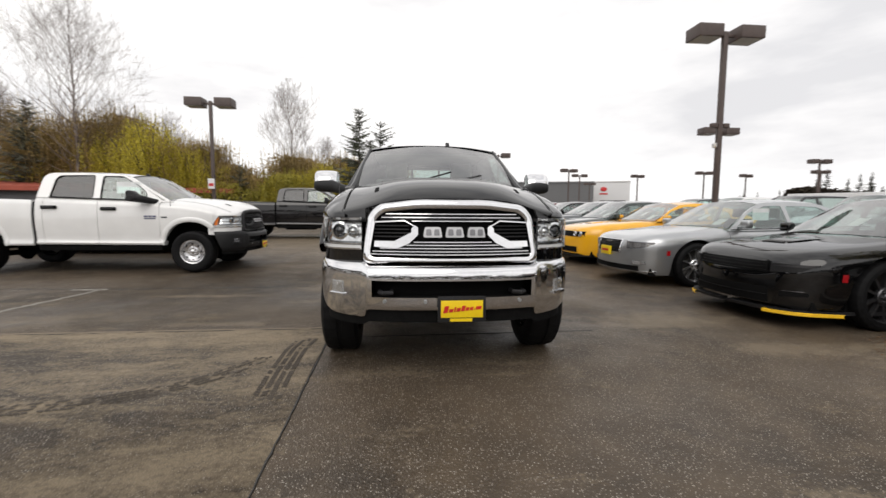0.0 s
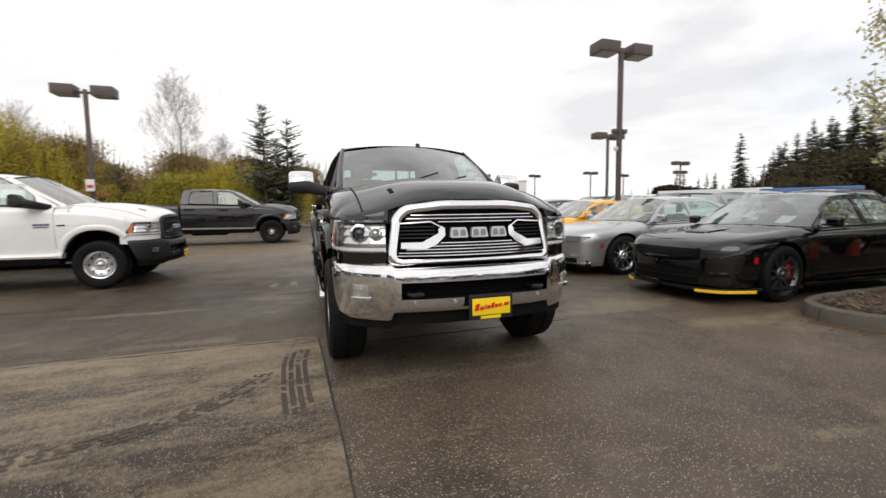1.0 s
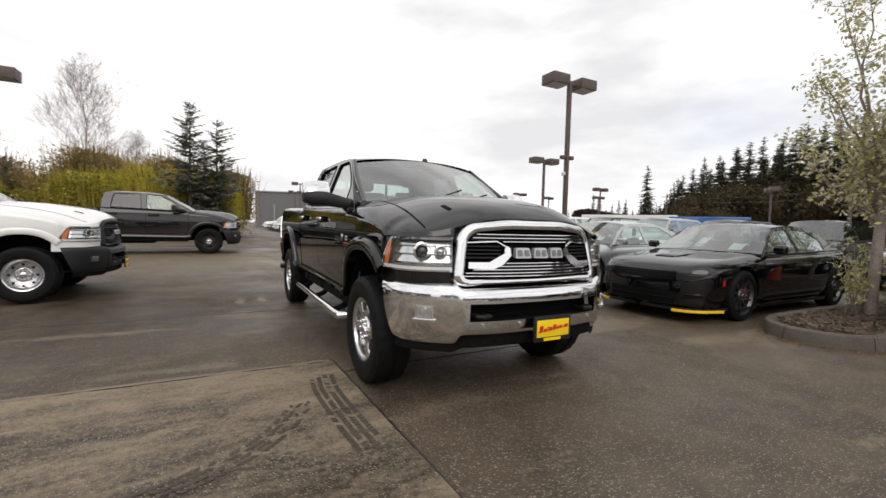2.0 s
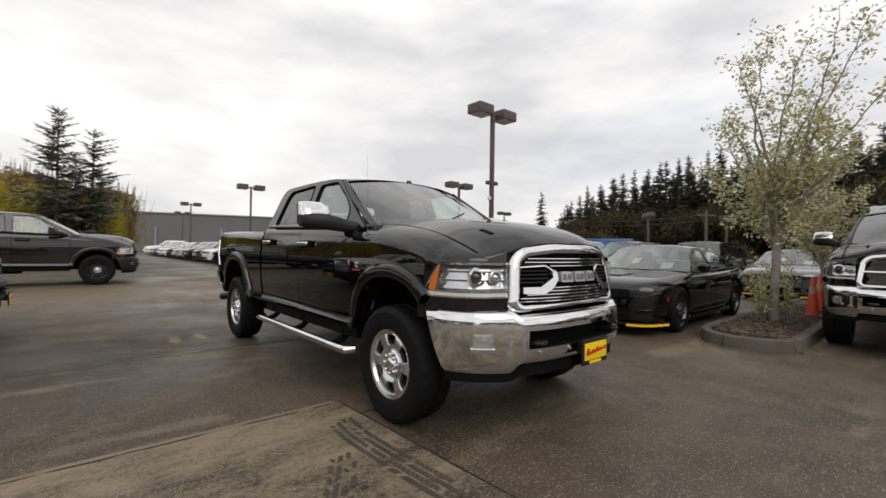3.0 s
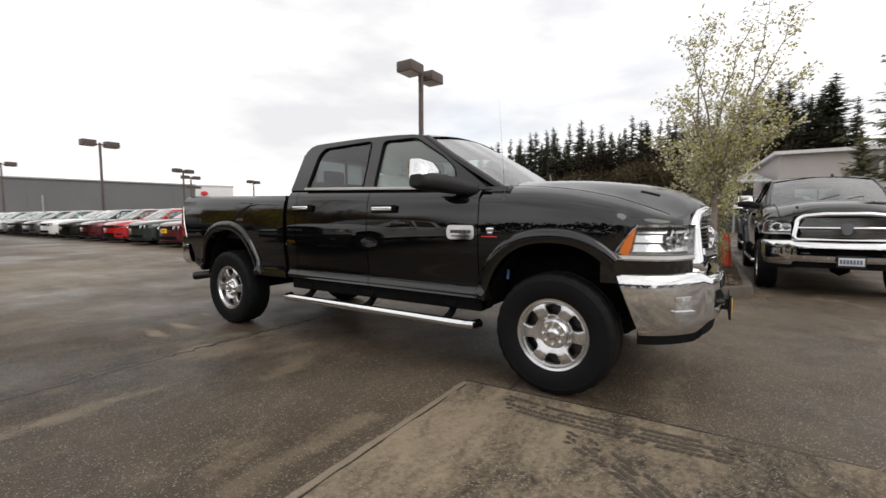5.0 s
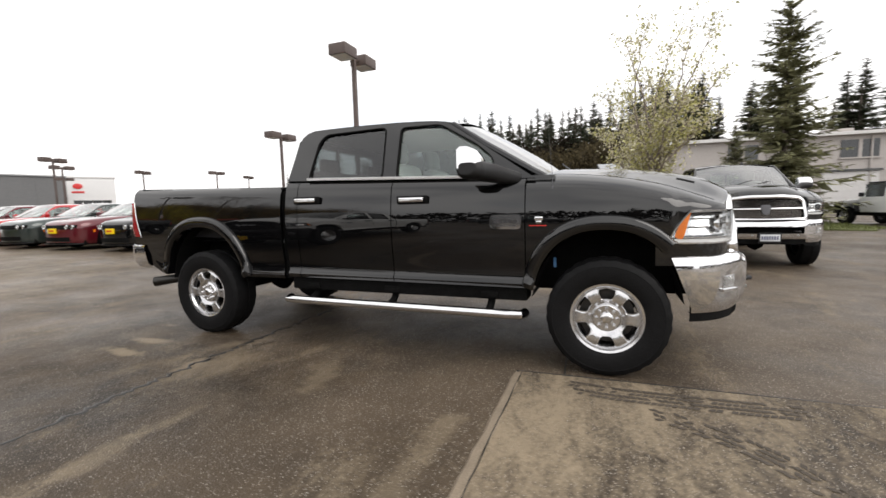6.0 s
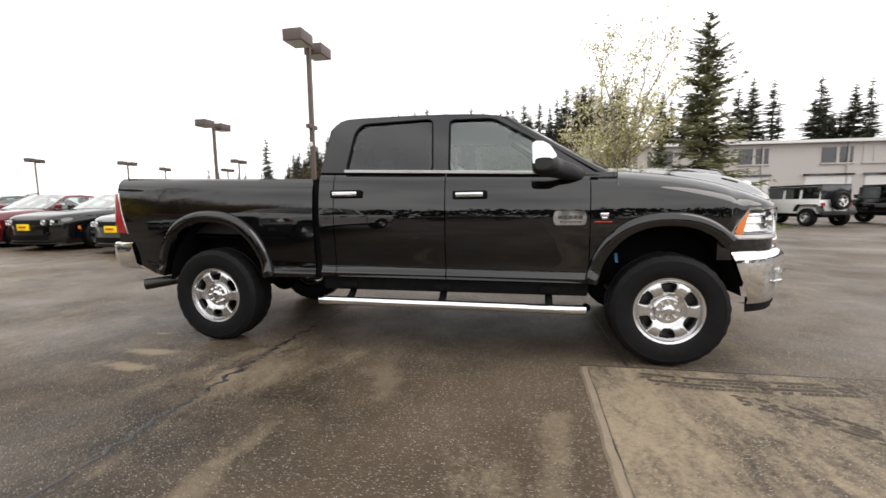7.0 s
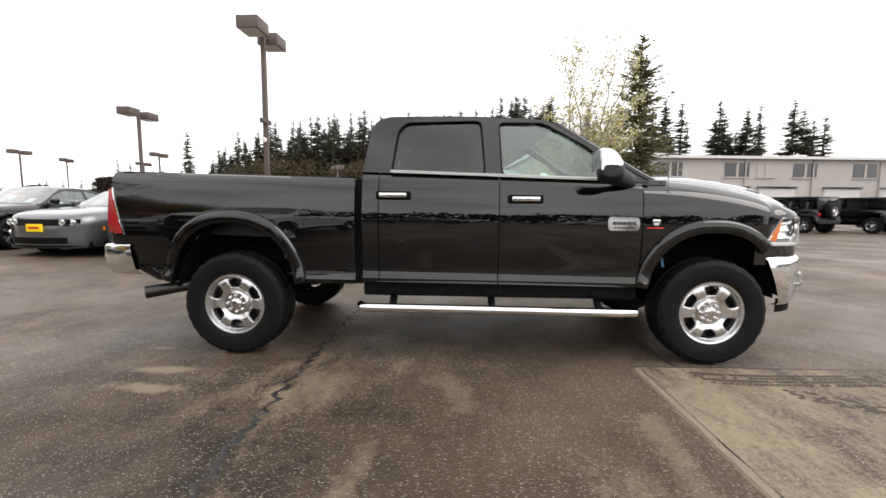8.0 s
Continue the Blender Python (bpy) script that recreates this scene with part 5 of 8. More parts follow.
    for nm, yb, zb, yt, bow in (("windscreen", P["ycowl"] - 0.02, P["cowl"] - 0.01, y1, -0.16), ("rear_window", y3 + 0.10, belt(y3) - 0.01, y2, 0.14)):
        bm = B()
        rws = []
        zt = railz(yt)
        for v in steps(0, 1, 6):
            ye = (yb - bow * 0.6) + (yt - (yb - bow * 0.6)) * v
            ze = zb + (zt - zb) * v
            xe = (gx(yb, max(zb, belt(yb))) - 0.01) * (1 - v) + gx(yt, zt) * v
            rws.append([(xe * u, ye + bow * (1 - u * u) * (1 - v * 0.85), ze + (P["roof"] - zr) * (1 - abs(u) ** 2.6) * v + 0.02 * (1 - u * u) * (1 - v)) for u in steps(-1, 1, 12)])
        grid(bm, rws)
        part(nm, tidy(bm), "glass_screen" if nm == "windscreen" else "glass_clear", T).visible_shadow = False
    bm = B()
    box(bm, -gw + 0.06, gw - 0.06, P["ycowl"] + 0.1, y3 - 0.1, 0.42, 0.48)
    box(bm, -gw + 0.08, gw - 0.08, P["ycowl"] + 0.15, P["ycowl"] + 0.5, 0.6, P["belt"] - 0.03, 0.06, 2)
    for x in (-0.38, 0.38):
        box(bm, x - 0.25, x + 0.25, bp - 0.55, bp - 0.05, 0.48, 0.62, 0.05, 2)
        box(bm, -0.24, 0.24, -0.06, 0.06, 0.0, 0.58, 0.05, 2, m=pose(x, bp - 0.08, 0.55, -16))
        box(bm, -0.12, 0.12, -0.04, 0.04, 0.0, 0.17, 0.03, 2, m=pose(x, bp + 0.10, P["belt"] + 0.19, -8))
    box(bm, -0.6, 0.6, bp + 0.65, bp + 0.78, 0.5, P["belt"] + 0.1, 0.05, 2)
    part("cabin", tidy(bm), "interior_dark", T)
    if face in ("charger", "oval", "challenger") and glass_rear == "glass_clear":   # papers behind the windscreen
        for x, dy, w in ((0.42, 0.30, 0.10), (-0.20, 0.48, 0.07)):
            yy = P["ycowl"] + dy
            bm = B()
            grid(bm, [[(x + u * w, yy + v * 0.09, P["cowl"] + 0.015 + (dy - 0.15) * 0.40 + v * 0.05 + 0.01 * u * u) for u in (-1, 0, 1)] for v in (-1, 0, 1)])
            part("windscreen_paper", tidy(bm), "sticker", T)
    if stickers:
        bm = B()
        box(bm, -0.15, 0.15, -0.002, 0.002, -0.10, 0.10, m=pose(gx(bp - 0.45, zr - 0.2) - 0.03, bp - 0.45, zr - 0.2, 0, 0, 90))
        part("window_sticker", tidy(bm), "sticker", T)

    # the face
    def fy(x, z=0.5):
        return face_y(x, z)

    def facing(nm, x0, x1, z0, z1, mat, off=0.008, lab="", taper=0.0, n=10):
        bm = B()
        rws = []
        for i, x in enumerate(steps(x0, x1, n)):
            tz = taper * (i / n if abs(x1) > abs(x0) else 1 - i / n)
            za, zb = z0 + tz, z1 - tz * 0.4
            rws.append([(x, face_y(x, za) + 0.05, za)] + [(x, face_y(x, z) - off, z) for z in steps(za + 0.003, zb - 0.003, 5)] + [(x, face_y(x, zb) + 0.06, zb)])
        v3 = grid(bm, rws)
        bm.faces.new(v3[0]), bm.faces.new(list(reversed(v3[-1])))
        return part(nm, tidy(bm), mat, T, lab)
    n = P["nose"]
    if face == "charger":
        facing("grille", -0.50, 0.50, n - 0.155, n - 0.035, "gap", 0.006, "black grille")
        for k in range(3):
            facing("grille_bar", -0.49, 0.49, n - 0.135 + k * 0.034, n - 0.128 + k * 0.034, "plastic", 0.012)
        facing("lower_intake", -0.52, 0.52, 0.25, 0.42, "gap", 0.006)
        facing("intake_bar", -0.51, 0.51, 0.33, 0.342, "plastic", 0.012)
        for s in (-1, 1):
            lamp = facing("headlamp", s * 0.53, s * 0.865, n - 0.15, n - 0.045, "plastic", 0.007, "dark slim headlamp", 0.022)
            facing("lamp_lens", s * 0.54, s * 0.855, n - 0.142, n - 0.053, "plastic", 0.011, "", 0.022)
            facing("lamp_brow", s * 0.56, s * 0.84, n - 0.074, n - 0.070, "dark_alloy", 0.012, "", 0.022)
            facing("side_intake", s * 0.62, s * 0.80, 0.33, 0.40, "gap", 0.006, "", 0.02)
            facing("intake_trim", s * 0.64, s * 0.78, 0.395, 0.405, "lamp_dark", 0.009, "", 0.008)
            facing("front_splitter", s * 0.05, s * 0.93, 0.165, 0.205, "plastic", 0.045)
    elif face == "challenger":
        g = facing("grille", -0.74, 0.74, n - 0.175, n - 0.045, "gap", 0.008, "black grille slot")
        facing("lower_intake", -0.55, 0.55, 0.27, 0.40, "gap", 0.010)
        facing("front_splitter", -0.80, 0.80, 0.18, 0.215, "plastic", 0.03)
        for s in (-1, 1):
            for x in (0.49, 0.65):
                bm = B()
                mm = Matrix.Translation((s * x, fy(s * x, n - 0.1) - 0.016, n - 0.108)) @ pose(0, 0, 0, 0, 0, -90)
                lathe(bm, [(0.062, -0.02), (0.064, 0.012), (0.054, 0.016), (0.050, 0.004), (0.03, 0.010), (0.0005, 0.014)], 20, m=mm)
                part("headlamp", tidy(bm), "reflector", g, "round headlamp")
    elif face == "oval":
        g = facing("grille", -0.36, 0.36, n - 0.23, n - 0.02, "gap", 0.010, "black mesh grille", 0.0)
        for z in (n - 0.24, n - 0.02):
            facing("grille_surround", -0.38, 0.38, z, z + 0.018, "chrome", 0.020)
        for s in (-1, 1):
            facing("grille_surround", s * 0.36, s * 0.385, n - 0.23, n - 0.01, "chrome", 0.020)
            facing("headlamp", s * 0.50, s * 0.87, n - 0.15, n - 0.025, "lamp_dark", 0.007, "bright wraparound headlamp", 0.02)
            for x0, x1 in ((0.52, 0.62), (0.635, 0.735), (0.75, 0.85)):
                facing("lamp_chamber", s * x0, s * x1, n - 0.128, n - 0.045, "reflector", 0.011, "", 0.008)
            facing("fog_lamp", s * 0.62, s * 0.78, 0.36, 0.42, "reflector", 0.012)
        for k in range(7):
            facing("grille_bar", -0.35, 0.35, n - 0.215 + k * 0.028, n - 0.207 + k * 0.028, "dark_alloy", 0.014)
        bm = B()
        box(bm, -0.10, 0.10, fy(0, n - 0.05) - 0.03, fy(0, n - 0.05) - 0.015, n - 0.058, n - 0.043, 0.004)
        part("maker_badge", tidy(bm), "chrome", T, "plain chrome badge bar")
        facing("lower_intake", -0.70, 0.70, 0.25, 0.34, "gap", 0.012)
        facing("lower_trim", -0.84, 0.84, 0.235, 0.252, "chrome", 0.014)
    else:
        facing("grille", -0.45, 0.45, n - 0.19, n - 0.05, "gap", 0.007, "dark grille")
        facing("lower_intake", -0.6, 0.6, 0.28, 0.42, "gap", 0.010)
        for s in (-1, 1):
            facing("headlamp", s * 0.48, s * 0.88, n - 0.16, n - 0.03, "reflector", 0.009, "clear headlamp", 0.02)
    for s in (-1, 1):
        bm = B()
        ym = -r - 0.13
        grid(bm, [[(s * (wx(y, z) + 0.006), y, z) for z in steps(0.52, 0.60, 3)] for y in steps(ym - 0.03, ym + 0.03, 3)])
        part("side_marker", tidy(bm), "red_lens" if face in ("charger", "oval") else "amber", T)
        if strips:
            bm = B()
            pts = [(x, fy(x) - 0.060) for x in steps(0.52, 0.88, 8)] + [(0.93, -0.50)]
            grid(bm, [[(s * x, y + 0.02, 0.155), (s * x, y, 0.155), (s * x, y, 0.185), (s * x, y + 0.02, 0.19)] for x, y in pts])
            part("splitter_guard", tidy(bm), "strip_yellow", T, "yellow splitter guard strip")
        bm = B()
        grid(bm, [[(s * (wx(y, z) + 0.004), y, z) for z in steps(P["tail"] - 0.30, P["tail"] - 0.16, 3)] for y in steps(end - 0.30, end - 0.05, 5)])
        part("tail_lamp", tidy(bm), "red_lens", T)
    if scoop:
        bm = B()
        prism(bm, [(-0.45, -0.01), (-0.42, 0.014), (-0.2, 0.018), (0.25, -0.01)], 0.34, lambda y, z, d: Vector((-0.17 + d, y, top(y) - 0.004 + z)))
        part("bonnet_scoop", tidy(bm), paint_mat, T)
        bm = B()
        box(bm, -0.15, 0.15, -0.46, -0.44, top(-0.45) - 0.004, top(-0.45) + 0.008)
        part("scoop_mouth", tidy(bm), "gap", T)
    if plate:
        bm = B()
        pf = face_y(0, n - 0.2) - 0.02
        box(bm, -0.155, 0.155, pf - 0.02, pf + 0.02, n - 0.29, n - 0.14, 0.004)
        p = part("number_plate", tidy(bm), "yellow_plate", T, "yellow dealer plate")
        bm = B()
        box(bm, -0.11, 0.11, pf - 0.023, pf - 0.018, n - 0.23, n - 0.19, 0.001)
        part("plate_print", tidy(bm), "red_print", p)
    return T


def jeep(name, m, label, paint_mat, group=""):
    """A boxy off-road wagon with flat wings and a spare wheel on the tail; origin under the front axle, nose towards -y."""
    T = thing(name, m, label, "off-road car", group)
    bm = B()
    box(bm, -0.76, 0.76, 0.55, 3.45, 0.55, 1.18, 0.04)
    part("body", tidy(bm), paint_mat, T)
    bm = B()
    grid(bm, [[(x * w, y, z - 0.06 * abs(x) ** 3) for x in steps(-1, 1, 10)] for y, w, z in ((-0.42, 0.50, 1.08), (0.0, 0.58, 1.13), (0.58, 0.70, 1.18))])
    box(bm, -0.52, 0.52, -0.44, 0.56, 0.62, 1.06, 0.03)
    part("bonnet", tidy(bm), paint_mat, T)
    bm = B()
    box(bm, -0.54, 0.54, -0.50, -0.43, 0.70, 1.09, 0.03)
    g = part("grille", tidy(bm), paint_mat, T)
    for k in range(7):
        bm = B()
        box(bm, -0.27 + k * 0.09 - 0.022, -0.27 + k * 0.09 + 0.022, -0.51, -0.49, 0.78, 1.03, 0.005)
        part("grille_slot", tidy(bm), "gap", g)
    for s in (-1, 1):
        bm = B()
        lathe(bm, [(0.085, -0.01), (0.09, 0.015), (0.07, 0.03), (0.0005, 0.035)], 18, m=Matrix.Translation((s * 0.42, -0.50, 0.95)) @ pose(0, 0, 0, 0, 0, -90))
        part("headlamp", tidy(bm), "reflector", T)
        for yc in (0.0, 2.95):
            bm = B()
            rows = [[(s * x, yc + y, z) for x in (0.60, 0.95)] for y, z in ((-0.56, 0.70), (-0.47, 0.90), (-0.36, 0.97), (0.36, 0.97), (0.50, 0.88), (0.62, 0.62))]
            rows += [[(a[0], a[1], a[2] - 0.05) for a in r] for r in reversed(rows)]
            grid(bm, rows + rows[:1])
            part("wheel_flare", tidy(bm), "plastic", T)
            wheel(T, s * 0.80, yc, 0.40, s, 0.40, 0.25, 0.225, "five", "alloy")
        bm = B()
        for y0, y1 in ((0.72, 1.62), (1.72, 2.45), (2.55, 3.38)):
            holed(bm, [(y0 - 0.06 if y0 > 1 else y0 - 0.02, 1.17), (y1 + 0.06, 1.17), (y1 + 0.06, 1.78), (y0 - 0.06 if y0 > 1 else y0 + 0.14, 1.78)], [[(y0 + 0.02, 1.21), (y1, 1.21), (y1, 1.72), (y0 + (0.02 if y0 > 1 else 0.16), 1.72)]], lambda y, z: Vector((s * (0.75 - (z - 1.17) * 0.12), y, z)))
        part("window_frame", tidy(bm), paint_mat if s else "plastic", T)
        bm = B()
        box(bm, *sorted((s * 0.695, s * 0.70)), 0.75, 3.40, 1.19, 1.74)
        part("side_window", tidy(bm), "glass_tint", T).visible_shadow = False
        bm = B()
        box(bm, *sorted((s * 0.78, s * 0.98)), 0.72, 0.80, 1.22, 1.40, 0.03)
        part("door_mirror", tidy(bm), "plastic", T)
        bm = B()
        box(bm, *sorted((s * 0.58, s * 0.72)), 3.44, 3.52, 0.88, 1.04, 0.01)
        part("tail_lamp", tidy(bm), "red_lens", T)
    bm = B()
    box(bm, -0.72, 0.72, 0.86, 3.46, 1.76, 1.84, 0.035)
    part("roof", tidy(bm), "plastic", T)
    bm = B()
    grid(bm, [[(-0.72, 0.60, 1.18), (0.72, 0.60, 1.18)], [(-0.68, 0.84, 1.76), (0.68, 0.84, 1.76)]])
    part("windscreen", tidy(bm), "glass_clear", T).visible_shadow = False
    bm = B()
    box(bm, -0.72, 0.72, 3.40, 3.46, 1.17, 1.78, 0.01)
    part("tailgate_window", tidy(bm), "window_dark", T)
    for y0, y1 in ((-0.72, -0.58), (3.50, 3.62)):
        bm = B()
        box(bm, -0.80, 0.80, y0, y1, 0.50, 0.68, 0.03)
        part("bumper", tidy(bm), "plastic", T)
    bm = B()
    box(bm, -0.6, 0.6, -0.5, 3.4, 0.40, 0.60, 0.03)
    part("chassis", tidy(bm), "underbody", T)
    sp = wheel(T, 0, 0, 0, 1, 0.40, 0.25, 0.225, "five", "alloy")
    sp.matrix_basis = pose(0.0, 3.66, 1.12, 0, 0, 90)
    sp.name = "spare_wheel"
    return T


# ---- the parked vehicles ----
LOT = curve1([(4.8, 0.0), (7.0, 0.05), (9.5, 0.13), (13.0, 0.19), (22.0, 0.23), (60.0, 0.28), (90.0, 0.30)])   # the lot climbs a little northwards


def west(x, y, turn=0.0):
    """A pose for a vehicle whose front axle is at x, y and whose nose looks to -x."""
    return pose(x, y, LOT(y), 0, 0, -90 + turn)


def east(x, y, turn=0.0):
    return pose(x, y, LOT(y), 0, 0, 90 + turn)


ROW = "row of parked cars"
car("black_sedan", west(4.60, 0.98, 1.0), "black muscle sedan with yellow splitter guard strips, parked by the kerb", MUSCLE, "black_paint", "charger", ("ten", "dark_alloy"), group=ROW, strips=True, scoop=True)
car("silver_sedan", west(4.42, 3.60, 1.0), "silver sedan with dark mesh grille and yellow dealer plate", SEDAN, "silver_paint", "oval", ("ten", "alloy"), "yellow", ROW, stickers=True)
car("yellow_coupe", west(4.60, 6.20), "bright yellow two-door muscle coupe in the parked row", COUPE, "yellow_paint", "challenger", ("five", "dark_alloy"), "", ROW, scoop=True)
car("green_grey_sedan", west(4.60, 8.15), "dark green-grey sedan in the parked row", SEDAN, "dark_green_paint", "charger", ("five", "alloy"), "", ROW)
FAR = [("grey_coupe", 10.2, COUPE, "grey_paint", "challenger"), ("black_coupe", 12.75, COUPE, "black_paint", "challenger"), ("maroon_coupe", 15.2, COUPE, "maroon_paint", "challenger"), ("dark_green_coupe", 17.6, COUPE, "dark_green_paint", "challenger"),
       ("red_sedan", 20.1, SEDAN, "red_paint", "charger"), ("maroon_sedan", 22.7, SEDAN, "maroon_paint", "charger"), ("black_sedan", 25.3, SEDAN, "black_paint", "charger"), ("white_coupe", 27.9, COUPE, "white_paint", "challenger"),
       ("grey_sedan", 30.5, SEDAN, "grey_paint", "charger"), ("grey_sedan", 33.1, SEDAN, "granite_paint", "charger"), ("silver_sedan", 35.8, SEDAN, "silver_paint", "oval"), ("silver_sedan", 38.4, SEDAN, "silver_paint", "oval"), ("black_sedan", 41.0, SEDAN, "black_paint", "charger"),
       ("white_sedan", 43.7, SEDAN, "white_paint", "oval"), ("white_sedan", 46.4, SEDAN, "white_paint", "charger"), ("grey_sedan", 49.0, SEDAN, "grey_paint", "charger"), ("silver_sedan", 51.7, SEDAN, "silver_paint", "charger"), ("white_sedan", 54.5, SEDAN, "white_paint", "oval"), ("white_suv", 58.0, SUV, "white_paint", "plain")]
for nm, y, P, pm, fc in FAR:
    words = nm.split("_")
    car(nm, west(4.6 + 0.06 * math.sin(y * 7), y, 1.5 * math.sin(y * 3)), "%s %s parked nose-out in the long row" % (" ".join(words[:-1]), {"coupe": "two-door coupe", "sedan": "four-door sedan", "suv": "sport utility car"}[words[-1]]), P, pm, fc, ("five", "alloy"), "yellow" if y < 16 else "", ROW)
ROW2 = "second row of parked cars"
for nm, y, x, P, pm, fc, lb in (("grey_sedan", 0.2, 12.6, SEDAN, "grey_paint", "charger", "grey muscle sedan with a yellow splitter strip behind the island"), ("black_suv", 3.0, 13.2, SUV, "black_paint", "plain", "black sport utility car in the second row"), ("dark_suv", 5.8, 13.2, SUV, "granite_paint", "plain", "dark grey sport utility car in the second row"),
                            ("silver_suv", 8.6, 13.3, SUV, "silver_paint", "plain", "silver sport utility car in the second row"), ("black_suv", 11.4, 13.2, SUV, "black_paint", "plain", "black sport utility car in the second row"), ("white_suv", 14.2, 13.2, SUV, "white_paint", "plain", "white sport utility car in the second row"), ("dark_suv", 17.0, 13.2, SUV, "dark_green_paint", "plain", "dark green sport utility car in the second row")):
    car(nm, west(x, y), lb, P, pm, fc, ("five", "alloy"), "", ROW2, strips=fc == "charger")

pickup("white_pickup_truck", pose(0, 0, -0.08) @ east(-4.36, 5.72, 0.0), "white crew cab work pickup with black bumper and steel wheels", "white_paint", chrome=False, wheel_style="steel", rim_mat="alloy", radius=0.395, step_bar=False, badge=False, tow_mirror=False, bed_len=0.0, sticker=True, drop=0.08)
car("silver_car", east(-6.0, 8.6), "pale silver car parked beside the white pickup", SEDAN, "silver_paint", "plain", group="cars beside the trees")
car("white_suv", east(-12.0, 9.5), "white sport utility car parked near the trees", SUV, "white_paint", "plain", group="cars beside the trees")
pickup("dark_grey_pickup_truck", pose(0, 0, -0.12) @ east(-2.17, 13.2), "dark grey crew cab pickup with black wheels", "granite_paint", chrome=False, wheel_style="five", rim_mat="plastic", radius=0.40, step_bar=False, badge=False, tow_mirror=False, grille="mesh", plate="", drop=0.12)
pickup("second_black_pickup_truck", west(5.62, -2.55), "black crew cab pickup with chrome mesh grille, parked beside the island", "black_paint", grille="mesh", plate="white", step_bar=True)
pickup("third_black_pickup_truck", west(12.6, -2.7), "black crew cab pickup parked behind another black pickup", "black_paint", grille="mesh", plate="", badge=False)
JY = "off-road cars by the building"
jeep("white_jeep", pose(20.6, -10.9, 0, 0, 0, 108), "white off-road car, black roof, spare wheel on its tail", "white_paint", JY)
jeep("black_jeep", pose(21.0, -14.9, 0, 0, 0, 112), "black boxy off-road car with a spare wheel and yellow plate", "black_paint", JY)
jeep("black_jeep", pose(21.2, -18.4, 0, 0, 0, 112), "black boxy off-road car with a spare wheel and yellow plate", "black_paint", JY)
car("black_suv", pose(21.2, -22.0, 0, 0, 0, 112), "black sport utility car by the building", SUV, "black_paint", "plain", group=JY)
car("dark_suv", pose(21.4, -25.6, 0, 0, 0, 112), "dark grey sport utility car by the building", SUV, "granite_paint", "plain", group=JY)
pickup("white_pickup_far", pose(31.0, -8.6, 0, 0, 0, 80), "white crew cab pickup near the beige building", "white_paint", chrome=False, wheel_style="five", rim_mat="alloy", step_bar=False, badge=False, tow_mirror=False, plate="")


